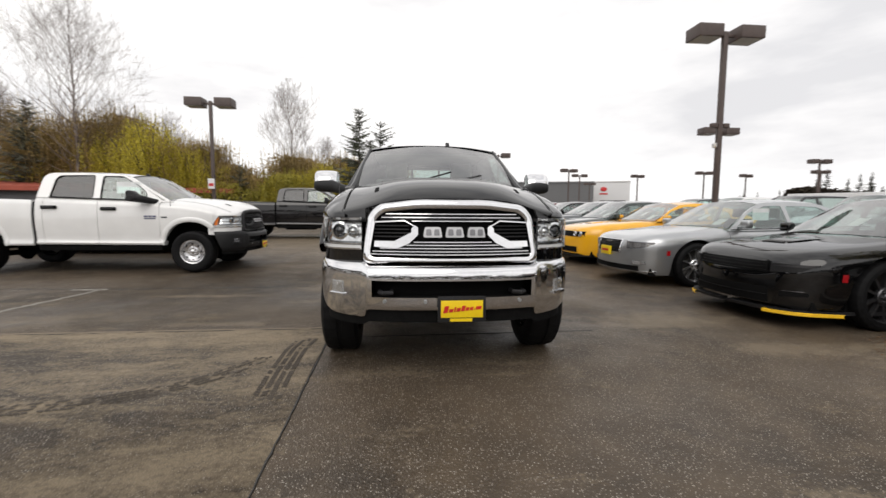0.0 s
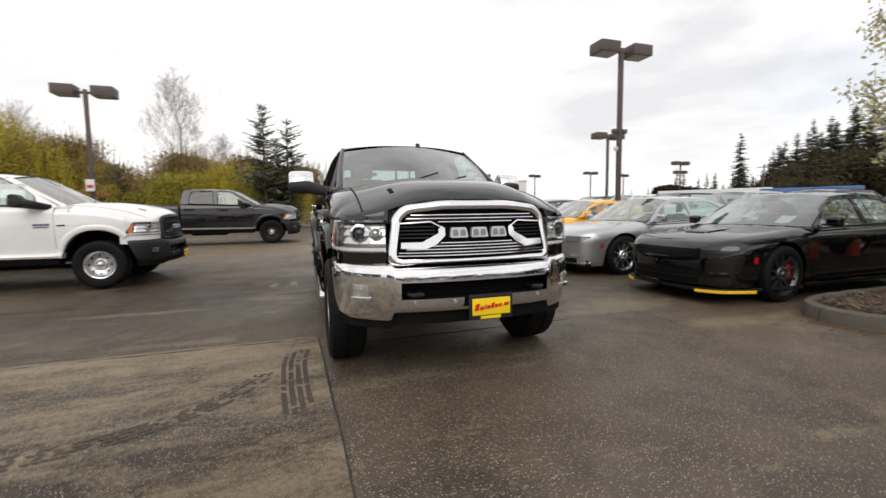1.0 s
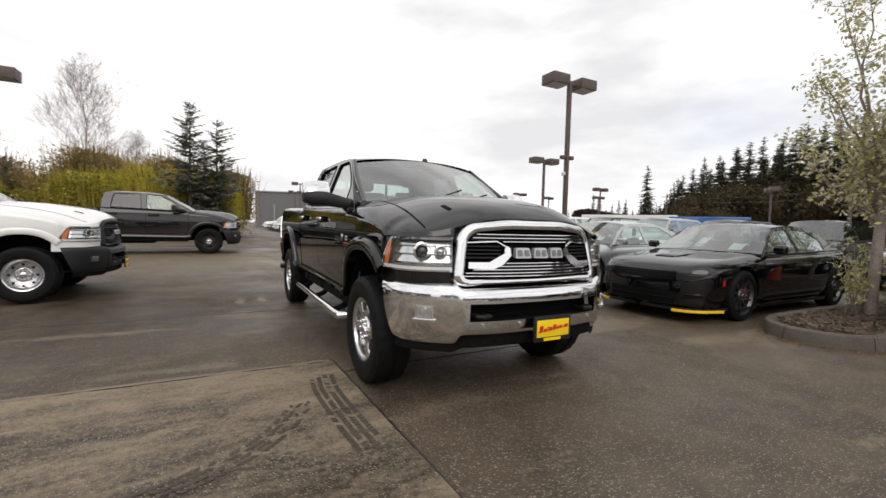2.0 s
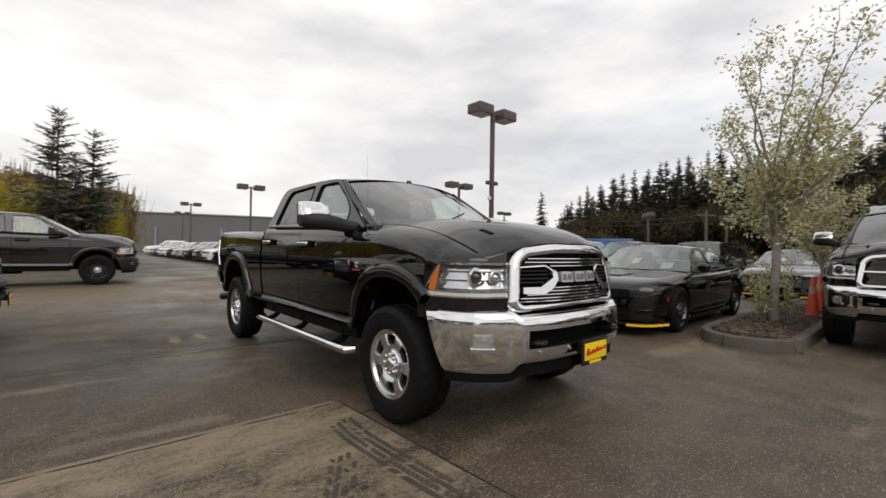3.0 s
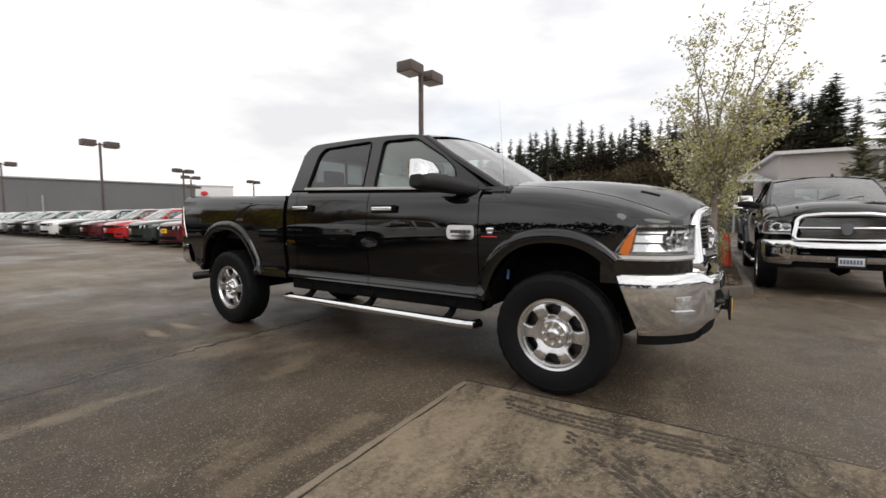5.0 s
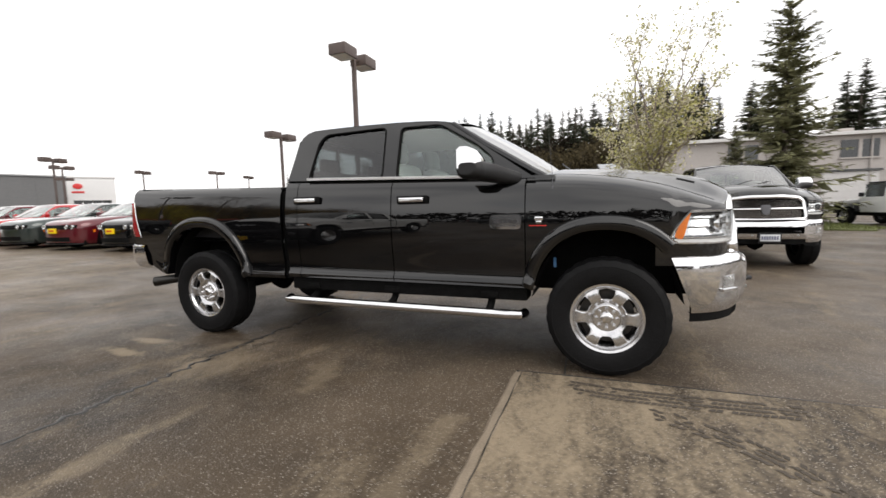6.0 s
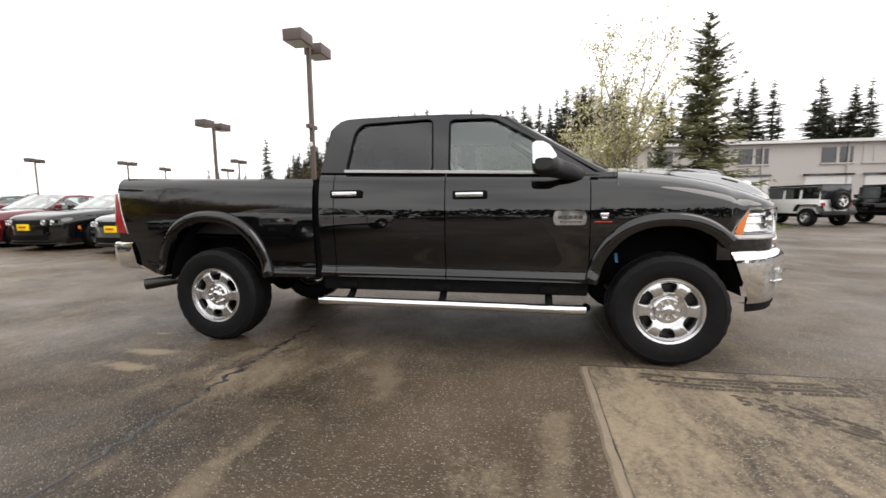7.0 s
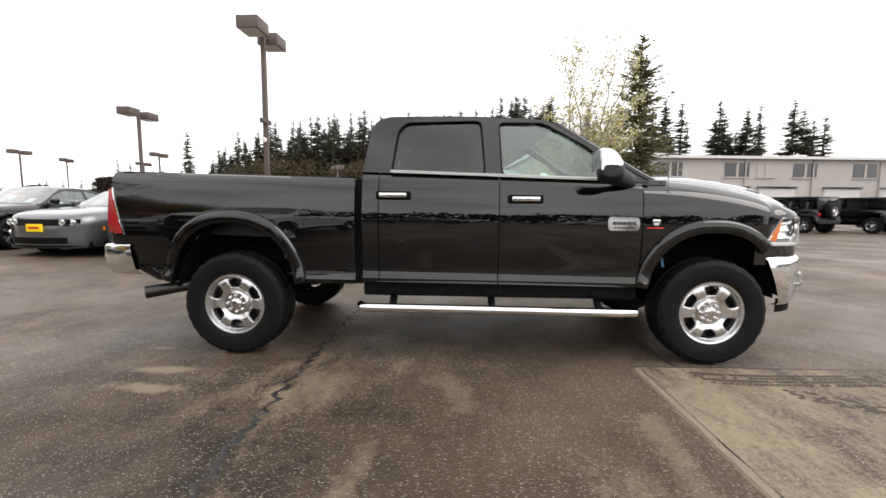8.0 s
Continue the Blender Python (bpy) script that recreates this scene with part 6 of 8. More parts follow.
# ---- the lot ----
def ground_material(name, dust_bias, dust_color, wet=0.5, gain=1.0, soft=0.075, cover=0.80, darkened=None, spots=()):
    """Old asphalt: dark binder, pale stone chips, brown stains, dried dust in drifts, wetter places, a darker stretch
    with less sheen.
    """
    m = bpy.data.materials.new(name)
    m.use_nodes = True
    n, l = m.node_tree.nodes, m.node_tree.links
    b = n["Principled BSDF"]
    t = n.new("ShaderNodeTexCoord")

    def noise_at(scale, detail=5, rough=0.55, stretch=None, distort=0.0):
        x = n.new("ShaderNodeTexNoise")
        x.inputs["Scale"].default_value, x.inputs["Detail"].default_value, x.inputs["Roughness"].default_value, x.inputs["Distortion"].default_value = scale, detail, rough, distort
        if stretch:
            mp2 = n.new("ShaderNodeMapping")
            mp2.inputs["Scale"].default_value = stretch
            mp2.inputs["Rotation"].default_value = (0, 0, 0.3)
            l.new(t.outputs["Object"], mp2.inputs["Vector"])
            l.new(mp2.outputs["Vector"], x.inputs["Vector"])
        else:
            l.new(t.outputs["Object"], x.inputs["Vector"])
        return x.outputs["Fac"]

    def ramp(src, p0, p1, c0=(0, 0, 0, 1), c1=(1, 1, 1, 1)):
        r = n.new("ShaderNodeValToRGB")
        r.color_ramp.elements[0].position, r.color_ramp.elements[0].color = p0, c0
        r.color_ramp.elements[1].position, r.color_ramp.elements[1].color = p1, c1
        l.new(src, r.inputs["Fac"])
        return r.outputs["Color"]

    def mix(fac, a, c, mode="MIX"):
        x = n.new("ShaderNodeMix")
        x.data_type, x.blend_type = "RGBA", mode
        for k, v in (("Factor", fac), ("A", a), ("B", c)):
            if isinstance(v, (int, float)):
                x.inputs[k].default_value = v
            elif isinstance(v, tuple):
                x.inputs[k].default_value = (*v, 1)
            else:
                l.new(v, x.inputs[k])
        return x.outputs["Result"]
    tone = lambda *c: tuple(k * gain for k in c)
    base = mix(ramp(noise_at(0.45, 6), 0.38, 0.62), tone(0.029, 0.0215, 0.0146), tone(0.080, 0.058, 0.0375))
    base = mix(ramp(noise_at(3.0, 6), 0.40, 0.70), base, tone(0.092, 0.067, 0.043))
    v = n.new("ShaderNodeTexVoronoi")                  # stone chips
    v.inputs["Scale"].default_value = 105.0
    l.new(t.outputs["Object"], v.inputs["Vector"])
    sep = n.new("ShaderNodeSeparateColor")
    l.new(v.outputs["Color"], sep.inputs[0])
    chip = mix(1.0, ramp(v.outputs["Distance"], 0.30, 0.42, (1, 1, 1, 1), (0, 0, 0, 1)), ramp(sep.outputs[0], 0.58, 0.80), "MULTIPLY")
    chip_col = mix(sep.outputs[1], (0.12, 0.10, 0.08), (0.42, 0.37, 0.31))
    base = mix(chip, base, chip_col)
    v2 = n.new("ShaderNodeTexVoronoi")                 # sparse larger pale stones
    v2.inputs["Scale"].default_value = 58.0
    l.new(t.outputs["Object"], v2.inputs["Vector"])
    sep2 = n.new("ShaderNodeSeparateColor")
    l.new(v2.outputs["Color"], sep2.inputs[0])
    chip2 = mix(1.0, ramp(v2.outputs["Distance"], 0.16, 0.24, (1, 1, 1, 1), (0, 0, 0, 1)), ramp(sep2.outputs[0], 0.82, 0.86), "MULTIPLY")
    base = mix(chip2, base, (0.42, 0.39, 0.34))
    drift = mix(0.36, noise_at(0.75, 7, 0.62, (0.5, 1.6, 1), 0.8), noise_at(4.5, 6, 0.65, (0.6, 1.3, 1), 0.5))
    drift = mix(0.22, drift, noise_at(30.0, 3, 0.6))
    mask = ramp(drift, dust_bias, dust_bias + soft)
    base = mix(mix(1.0, mask, (cover, cover, cover), "MULTIPLY"), base, mix(noise_at(12.0, 5), dust_color, tuple(c * 1.35 for c in dust_color)))
    if darkened:                                    # an uneven elliptical stretch where the base colour is multiplied darker
        mpd, ln, wob, msum = n.new("ShaderNodeMapping"), n.new("ShaderNodeVectorMath"), n.new("ShaderNodeMath"), n.new("ShaderNodeMath")
        cx, cy, rx, ry = darkened
        mpd.inputs["Location"].default_value, mpd.inputs["Scale"].default_value = (-cx / rx, -cy / ry, 0), (1 / rx, 1 / ry, 0)
        l.new(t.outputs["Object"], mpd.inputs["Vector"])
        ln.operation = "LENGTH"
        l.new(mpd.outputs["Vector"], ln.inputs[0])
        wob.operation, wob.inputs[1].default_value = "MULTIPLY", 1.7
        l.new(noise_at(1.1, 6, 0.6), wob.inputs[0])
        msum.operation = "ADD"
        l.new(ln.outputs["Value"], msum.inputs[0])
        l.new(wob.outputs[0], msum.inputs[1])
        darken_fac = n.new("ShaderNodeMapRange")
        darken_fac.inputs["From Min"].default_value, darken_fac.inputs["From Max"].default_value = 1.45, 2.0
        darken_fac.inputs["To Min"].default_value, darken_fac.inputs["To Max"].default_value = 0.74, 1.0
        l.new(msum.outputs[0], darken_fac.inputs["Value"])
        base = mix(1.0, base, darken_fac.outputs["Result"], "MULTIPLY")
        dull = n.new("ShaderNodeMapRange")       # the same stretch gets less sheen
        dull.inputs["From Min"].default_value, dull.inputs["From Max"].default_value = 1.45, 2.0
        dull.inputs["To Min"].default_value, dull.inputs["To Max"].default_value = 0.22, 0.38
        l.new(msum.outputs[0], dull.inputs["Value"])
        l.new(dull.outputs["Result"], b.inputs["Specular IOR Level"])
    ragged, fine = noise_at(5.0, 7, 0.68), noise_at(38.0, 4, 0.6)
    dusty = mix(noise_at(12.0, 5), dust_color, tuple(c * 1.3 for c in dust_color))
    for cx, cy, rx, ry, turn, thick in spots:   # dried puddles and streaks of pale silt
        mps, ln, edge_n, grain_n, rim_n = n.new("ShaderNodeMapping"), n.new("ShaderNodeVectorMath"), n.new("ShaderNodeMath"), n.new("ShaderNodeMath"), n.new("ShaderNodeMapRange")
        mps.vector_type = "TEXTURE"
        mps.inputs["Location"].default_value, mps.inputs["Rotation"].default_value, mps.inputs["Scale"].default_value = (cx, cy, 0), (0, 0, radians(turn)), (rx, ry, 1000)
        l.new(t.outputs["Object"], mps.inputs["Vector"])
        ln.operation = "LENGTH"
        l.new(mps.outputs["Vector"], ln.inputs[0])
        edge_n.operation, edge_n.inputs[1].default_value = "MULTIPLY_ADD", 2.6
        l.new(ragged, edge_n.inputs[0])
        l.new(ln.outputs["Value"], edge_n.inputs[2])
        grain_n.operation, grain_n.inputs[1].default_value = "MULTIPLY_ADD", 0.9
        l.new(fine, grain_n.inputs[0])
        l.new(edge_n.outputs[0], grain_n.inputs[2])
        rim_n.inputs["From Min"].default_value, rim_n.inputs["From Max"].default_value = 2.15, 2.75
        rim_n.inputs["To Min"].default_value, rim_n.inputs["To Max"].default_value = thick, 0.0
        l.new(grain_n.outputs[0], rim_n.inputs["Value"])
        base = mix(rim_n.outputs["Result"], base, dusty)
    l.new(base, b.inputs["Base Color"])
    rough = mix(1.0, ramp(noise_at(0.6, 5), 0.35, 0.65, (wet, wet, wet, 1), (0.72, 0.72, 0.72, 1)), mix(mask, (1.0, 1.0, 1.0), (1.25, 1.25, 1.25)), "MULTIPLY")
    l.new(rough, b.inputs["Roughness"])
    b.inputs["Specular IOR Level"].default_value = 0.38
    bn, bn2 = n.new("ShaderNodeBump"), n.new("ShaderNodeBump")
    bn.inputs["Strength"].default_value, bn.inputs["Distance"].default_value = 0.55, 0.006
    inv = n.new("ShaderNodeMath")
    inv.operation = "SUBTRACT"
    inv.inputs[0].default_value = 1.0
    l.new(v.outputs["Distance"], inv.inputs[1])
    l.new(inv.outputs[0], bn.inputs["Height"])
    bn2.inputs["Strength"].default_value, bn2.inputs["Distance"].default_value = 0.5, 0.02
    l.new(noise_at(9.0, 5), bn2.inputs["Height"])
    l.new(bn2.outputs["Normal"], bn.inputs["Normal"])
    l.new(bn.outputs["Normal"], b.inputs["Normal"])
    return m


M["asphalt"] = ground_material("asphalt", 0.536, (0.186, 0.147, 0.099), 0.36, soft=0.10, darkened=(-3.1, 3.2, 2.0, 3.1), spots=(
    (-1.66, 4.06, 0.10, 0.32, -6, 0.85), (-1.34, 4.12, 0.09, 0.32, 3, 0.85), (-1.70, 3.16, 0.20, 0.08, 10, 0.8), (-0.88, 4.5, 0.06, 0.12, 0, 0.7), (-2.85, 2.42, 0.40, 0.11, 4, 0.42), (-2.40, 2.42, 0.24, 0.08, -6, 0.35),
    (-2.55, 0.88, 0.40, 0.11, 4, 0.36), (-2.05, 0.84, 0.30, 0.11, -4, 0.42), (-1.55, 2.0, 0.35, 0.14, 20, 0.4), (-1.6, 2.9, 0.5, 0.25, 0, 0.35), (2.6, 0.7, 1.0, 0.45, 8, 0.55), (3.1, -0.35, 0.7, 0.22, -4, 0.5), (-3.4, 2.45, 0.5, 0.12, 0, 0.5), (-2.5, 10.5, 5.0, 3.6, 10, 0.55), (3.0, 16.0, 3.0, 6.0, 0, 0.35)))
M["asphalt_dusty"] = ground_material("asphalt_dusty", 0.432, (0.222, 0.177, 0.120), 0.6, 0.70, 0.14, 0.86, darkened=(-1.7, -2.6, 2.4, 1.5))
M["tar"] = material("tar", (0.016, 0.015, 0.014), rough=0.5, var=0.4, scale=6, fine=60, bump=0.4)
M["dust"] = material("dust", (0.20, 0.16, 0.115), rough=0.95, var=0.25, scale=5, fine=90, bump=0.4, bump_scale=150)
M["mark"] = material("mark", (0.060, 0.048, 0.036), rough=0.85, var=0.4, scale=7, fine=80)
M["line_paint"] = material("line_paint", (0.21, 0.195, 0.17), rough=0.8, var=0.4, scale=9, fine=90)
M["hill"] = material("hill", (0.06, 0.05, 0.028), rough=0.95, var=0.4, scale=0.3, fine=4, bump=0.5, bump_scale=6)

bm = B()
xs = [-900, -300, -120, -60, -30, -15, -8, -4, 0, 4, 8, 15, 30, 60, 120, 300, 900]
ys_lot = xs[:9] + [4.8 + 0.8 * k for k in range(22)] + [23, 30, 45, 60, 90, 150, 300, 900]
grid(bm, [[(x, y, LOT(y)) for x in xs] for y in ys_lot])
tagged(obj("ground", bm, "asphalt", smooth=0), "damp old dark asphalt of a car lot with pale stone chips", "ground", "", "structure")


def sheet(name, pts, z, thick, mat, label, category, kind="structure"):
    bm = B()
    prism(bm, pts, thick, lambda x, y, d: Vector((x, y, z - thick + d)))
    return tagged(obj(name, tidy(bm), mat, smooth=0), label, category, "", kind)


rng = random.Random(4)
edge = [(-1.06 + 0.10 * (k / 12) + rng.uniform(-0.008, 0.008), 0.60 - 4.2 * k / 12) for k in range(13)] + [(-0.93, -8.0), (-14, -8.0)] + [(-14 + 12.85 * k / 20, 0.53 + 0.07 * k / 20 + rng.uniform(-0.010, 0.010)) for k in range(20)]
sheet("pavement", edge, 0.006, 0.012, "asphalt_dusty", "patched asphalt panel under dried pale dust", "pavement")


def ribbon(name, pts, w, z, mat, label, wobble=0.3, seed=1, n=60):
    """A narrow uneven strip along a line on the lot."""
    r = random.Random(seed)
    bm = B()
    rows = []
    for k in range(n + 1):
        t = k / n * (len(pts) - 1)
        i = min(int(t), len(pts) - 2)
        a, b = Vector(pts[i]), Vector(pts[i + 1])
        p, d = a + (b - a) * (t - i), (b - a).normalized()
        q = Vector((-d.y, d.x))
        p += q * w * wobble * r.uniform(-1, 1)
        ww = w * (1 + wobble * r.uniform(-1, 1)) / 2
        rows.append([(p.x + q.x * ww, p.y + q.y * ww, 0.0), (p.x + q.x * ww * 0.6, p.y + q.y * ww * 0.6, z), (p.x - q.x * ww * 0.6, p.y - q.y * ww * 0.6, z), (p.x - q.x * ww, p.y - q.y * ww, 0.0)])
    grid(bm, rows)
    return tagged(obj(name, tidy(bm), mat), label, "pavement", "", "structure")


ribbon("pavement_seam_1", [(-1.10, 0.60), (-14, 0.535)], 0.07, 0.012, "dust", "raised dusty seam along the asphalt panel", 0.12, 2, 120)
ribbon("pavement_seam_2", [(-1.055, 0.62), (-0.96, -3.6), (-0.90, -8)], 0.013, 0.0075, "tar", "dark seam along the asphalt panel", 0.3, 3, 120)
ribbon("pavement_seam_3", [(-1.10, 0.575), (-14, 0.51)], 0.007, 0.0125, "tar", "thin dark groove in the seam", 0.5, 12, 120)
ribbon("pavement_crack_1", [(0.9, 3.16), (-0.6, 3.145), (-1.7, 3.13), (-2.6, 3.09), (-4.6, 3.06), (-7, 3.2)], 0.028, 0.004, "tar", "dark crack across the asphalt", 1.2, 5, 150)
ribbon("pavement_crack_2", [(1.6, 0.34), (-0.3, 0.30), (-1.05, 0.28)], 0.012, 0.004, "tar", "thin dark seam in the asphalt", 0.4, 6)
for k, (pts, w) in enumerate((([(-4.6, 4.45), (-3.1, 3.05)], 0.0), ([(-5.3, 3.05), (-4.8, 3.03)], 0.09), ([(-4.9, 3.04), (-5.15, 1.2)], 0.06))):
    if w:
        ribbon("road_line_%d" % (k + 1), pts, w, 0.004, "line_paint", "worn pale parking line on the asphalt", 0.3, 20 + k, 30)
def tread(pts, width, lanes, name, label, gaps=0.14):
    """Marks that a tyre's ribs left in the dust: rows of small slanted blocks."""
    bm = B()
    L = [0.0]
    for a, b in zip(pts, pts[1:]):
        L.append(L[-1] + math.dist(a, b))
    fx, fy = curve1(list(zip(L, [p[0] for p in pts]))), curve1(list(zip(L, [p[1] for p in pts])))
    s = 0.0
    r = random.Random(len(pts) * 7)
    while s < L[-1]:
        p = Vector((fx(s), fy(s)))
        d = Vector((fx(s + 0.01) - fx(s - 0.01), fy(s + 0.01) - fy(s - 0.01))).normalized()
        q = Vector((-d.y, d.x))
        for k in range(lanes):
            if r.random() < gaps:
                continue
            o = (k + 0.5) / lanes * width - width / 2
            h, w = 0.0155, width / lanes * 0.33
            c = p + q * o
            sl = 0.010 * (-1) ** k
            vs = [bm.verts.new((*(c + q * u * w + d * (v * h + u * sl)), 0.0095)) for u, v in ((-1, -1), (1, -1), (1, 1), (-1, 1))]
            bm.faces.new(vs)
        s += 0.038
    return tagged(obj(name, bm, "mark", smooth=0), label, "tyre marks", "", "stuff")


tread([(-1.24, 0.22), (-1.27, -0.10), (-1.26, -0.50), (-1.22, -1.10)], 0.21, 4, "tyre_marks", "dark tyre tread marks in pale dust")
tread([(-1.45, -0.25), (-1.80, -0.75), (-2.4, -1.05), (-3.4, -1.2)], 0.17, 4, "tyre_marks", "dark curved tyre marks in pale dust", 0.3)

# ---- planted island with its kerb ----
ISL = [(12.4, -0.22), (9.5, -0.2), (7.2, -0.18), (5.2, -0.16), (4.62, -0.22), (4.22, -0.40), (4.02, -0.70), (4.0, -0.98), (4.12, -1.25), (4.36, -1.42), (4.8, -1.48), (7.2, -1.46), (9.5, -1.44), (12.4, -1.42)]


def path_curve(pts, n):
    out = []
    for i in range(n + 1):
        t = i / n * (len(pts) - 1)
        k = min(int(t), len(pts) - 2)
        f = t - k
        p = [Vector(pts[max(0, min(len(pts) - 1, j))]) for j in (k - 1, k, k + 1, k + 2)]
        out.append(0.5 * (2 * p[1] + (p[2] - p[0]) * f + (2 * p[0] - 5 * p[1] + 4 * p[2] - p[3]) * f**2 + (3 * p[1] - p[0] - 3 * p[2] + p[3]) * f**3))
    return out


island = tagged(new("kerb"), "worn concrete kerb round the planted island", "kerb", "", "structure")
loop = path_curve(ISL, 90)
dist = [0.0]
for a, b in zip(loop, loop[1:]):
    dist.append(dist[-1] + (b - a).length)
k = 0
cut = 0.0
while k < len(loop) - 1:                       # kerb stones, each about 0.9 m
    j = k + 1
    while j < len(loop) - 1 and dist[j] - dist[k] < 0.85:
        j += 1
    bm = B()
    rows = []
    for i in range(k, j + 1):
        p = loop[i]
        d = (loop[min(i + 1, len(loop) - 1)] - loop[max(i - 1, 0)]).normalized()
        q = Vector((d.y, -d.x))
        if q.dot(Vector((8.2, -0.82)) - p) < 0:
            q = -q
        e = d * (0.006 if i == k else -0.006 if i == j else 0)
        w = 0.003 * math.sin(i * 2.3)
        rows.append([(*(p + e + q * o), z + (w if z > 0.05 else 0)) for o, z in ((0.0, -0.02), (0.012, 0.10), (0.026, 0.140), (0.05, 0.152), (0.135, 0.152), (0.155, 0.14), (0.16, 0.0))])
    vs = grid(bm, rows)
    bm.faces.new(vs[0]), bm.faces.new(list(reversed(vs[-1])))
    part("kerb_stone", tidy(bm), "kerb", island)
    k = j
bm = B()
inner = []
for i, p in enumerate(loop):
    d = (loop[min(i + 1, len(loop) - 1)] - loop[max(i - 1, 0)]).normalized()
    q = Vector((d.y, -d.x))
    if q.dot(Vector((8.2, -0.82)) - p) < 0:
        q = -q
    inner.append(p + q * 0.14)
half_n = len(inner) // 2
rows = []
for i in range(half_n + 1):
    a, b = inner[i], inner[len(inner) - 1 - i]
    rows.append([(*(a + (b - a) * t), 0.10 + 0.07 * math.sin(math.pi * t) + 0.015 * noise.noise(Vector((a.x * 3, t * 6, 0)))) for t in steps(0, 1, 12)])
grid(bm, rows)
tagged(obj("planting_bed", tidy(bm), "mulch"), "brown bark mulch in the island", "planting bed", "", "structure")
r = random.Random(9)
V, F = [], []
for _ in range(5200):
    x, y = r.uniform(4.15, 9.5), r.uniform(-1.34, -0.32)
    if (x < 4.9 and ((x - 4.9) / 0.78) ** 2 + ((y + 0.83) / 0.52) ** 2 > 1):
        continue
    z = 0.125 + 0.055 * math.sin(math.pi * (y + 1.45) / 1.25) + r.uniform(0, 0.012)
    a, ln, w = r.uniform(0, 6.28), r.uniform(0.012, 0.04), r.uniform(0.004, 0.011)
    c, s, t = math.cos(a), math.sin(a), r.uniform(-0.35, 0.35)
    i = len(V)
    V += [(x + c * ln + s * w, y + s * ln - c * w, z + t * ln), (x + c * ln - s * w, y + s * ln + c * w, z + t * ln + 0.003), (x - c * ln - s * w, y - s * ln + c * w, z - t * ln + 0.003), (x - c * ln + s * w, y - s * ln - c * w, z - t * ln)]
    F.append((i, i + 1, i + 2, i + 3))
me = bpy.data.meshes.new("bark_chips")
me.from_pydata(V, [], F)
me.materials.append(M["chip"])
tagged(new("bark_chips", me), "scattered brown bark chips on the bed", "bark chips", "", "stuff")


def cone(m, h, label):
    T = thing("traffic_cone", m, label, "traffic cone", "traffic cones on the island")
    bm = B()
    box(bm, -0.135, 0.135, -0.135, 0.135, 0.0, 0.035, 0.012)
    part("base", tidy(bm), "plastic", T, "black rubber base")
    bm = B()
    prof = [(0.105, 0.035), (0.100, 0.05), (0.030, h - 0.01), (0.026, h), (0.018, h)]
    lathe(bm, prof, 24, "z")
    part("cone_body", tidy(bm), "cone_orange", T)
    bm = B()
    rad = lambda z: 0.100 + (0.030 - 0.100) * (z - 0.05) / (h - 0.06) + 0.002
    lathe(bm, [(rad(h * 0.60) - 0.004, h * 0.60), (rad(h * 0.60), h * 0.60), (rad(h * 0.78), h * 0.78), (rad(h * 0.78) - 0.004, h * 0.78)], 24, "z")
    part("collar", tidy(bm), "cone_white", T, "pale reflective collar")
    return T


cone(pose(7.35, -1.16, 0.145), 0.71, "orange traffic cone on the mulch beside the tree")
cone(pose(8.4, -1.12, 0.15, 0, 0, 20), 0.71, "orange traffic cone standing behind another on the mulch")


# ---- lamp posts ----
def lamp_post(x, y, h, turn, arms=2, cross=False, label="brown steel lamp post with two boxy lamp heads"):
    T = thing("lamp_post", pose(x, y, LOT(y), 0, 0, turn), label, "lamp post", "lamp posts")
    bm = B()
    lathe(bm, [(0.001, 0.75), (0.26, 0.75), (0.28, 0.72), (0.28, 0.0)], 20, "z")
    part("footing", tidy(bm), "kerb", T, "round concrete footing")
    bm = B()
    box(bm, -0.065, 0.065, -0.065, 0.065, 0.75, h + 0.02, 0.012)
    part("pole", tidy(bm), "pole_brown", T)
    for s in (-1, 1)[:arms]:
        bm = B()
        box(bm, *sorted((s * 0.05, s * 0.30)), -0.04, 0.04, h - 0.13, h - 0.05, 0.008)
        arm = part("arm", tidy(bm), "pole_brown", T)
        bm = B()
        v = box(bm, *sorted((s * 0.26, s * 0.98)), -0.31, 0.31, h - 0.22, h + 0.12, 0.02)
        part("lamp_head", tidy(bm), "pole_brown", T)
        bm = B()
        box(bm, *sorted((s * 0.31, s * 0.93)), -0.26, 0.26, h - 0.232, h - 0.215)
        part("lamp_glass", tidy(bm), "lamp_glass", T, "flat lens under the lamp head")
    if cross:
        bm = B()
        box(bm, -0.26, 0.26, -0.03, 0.03, h * 0.575, h * 0.575 + 0.05, 0.005)
        part("crossarm", tidy(bm), "pole_brown", T)
        for s in (-1, 1):
            bm = B()
            box(bm, *sorted((s * 0.10, s * 0.27)), -0.07, 0.07, h * 0.575 + 0.0, h * 0.575 + 0.13, 0.02)
            part("floodlight", tidy(bm), "pole_brown", T)
        bm = B()
        lathe(bm, [(0.001, 0.06), (0.07, 0.02), (0.07, -0.06), (0.04, -0.10), (0.001, -0.11)], 12, "z", m=Matrix.Translation((-0.12, 0, h * 0.50)))
        part("camera_dome", tidy(bm), "white_lens", T)
    return T


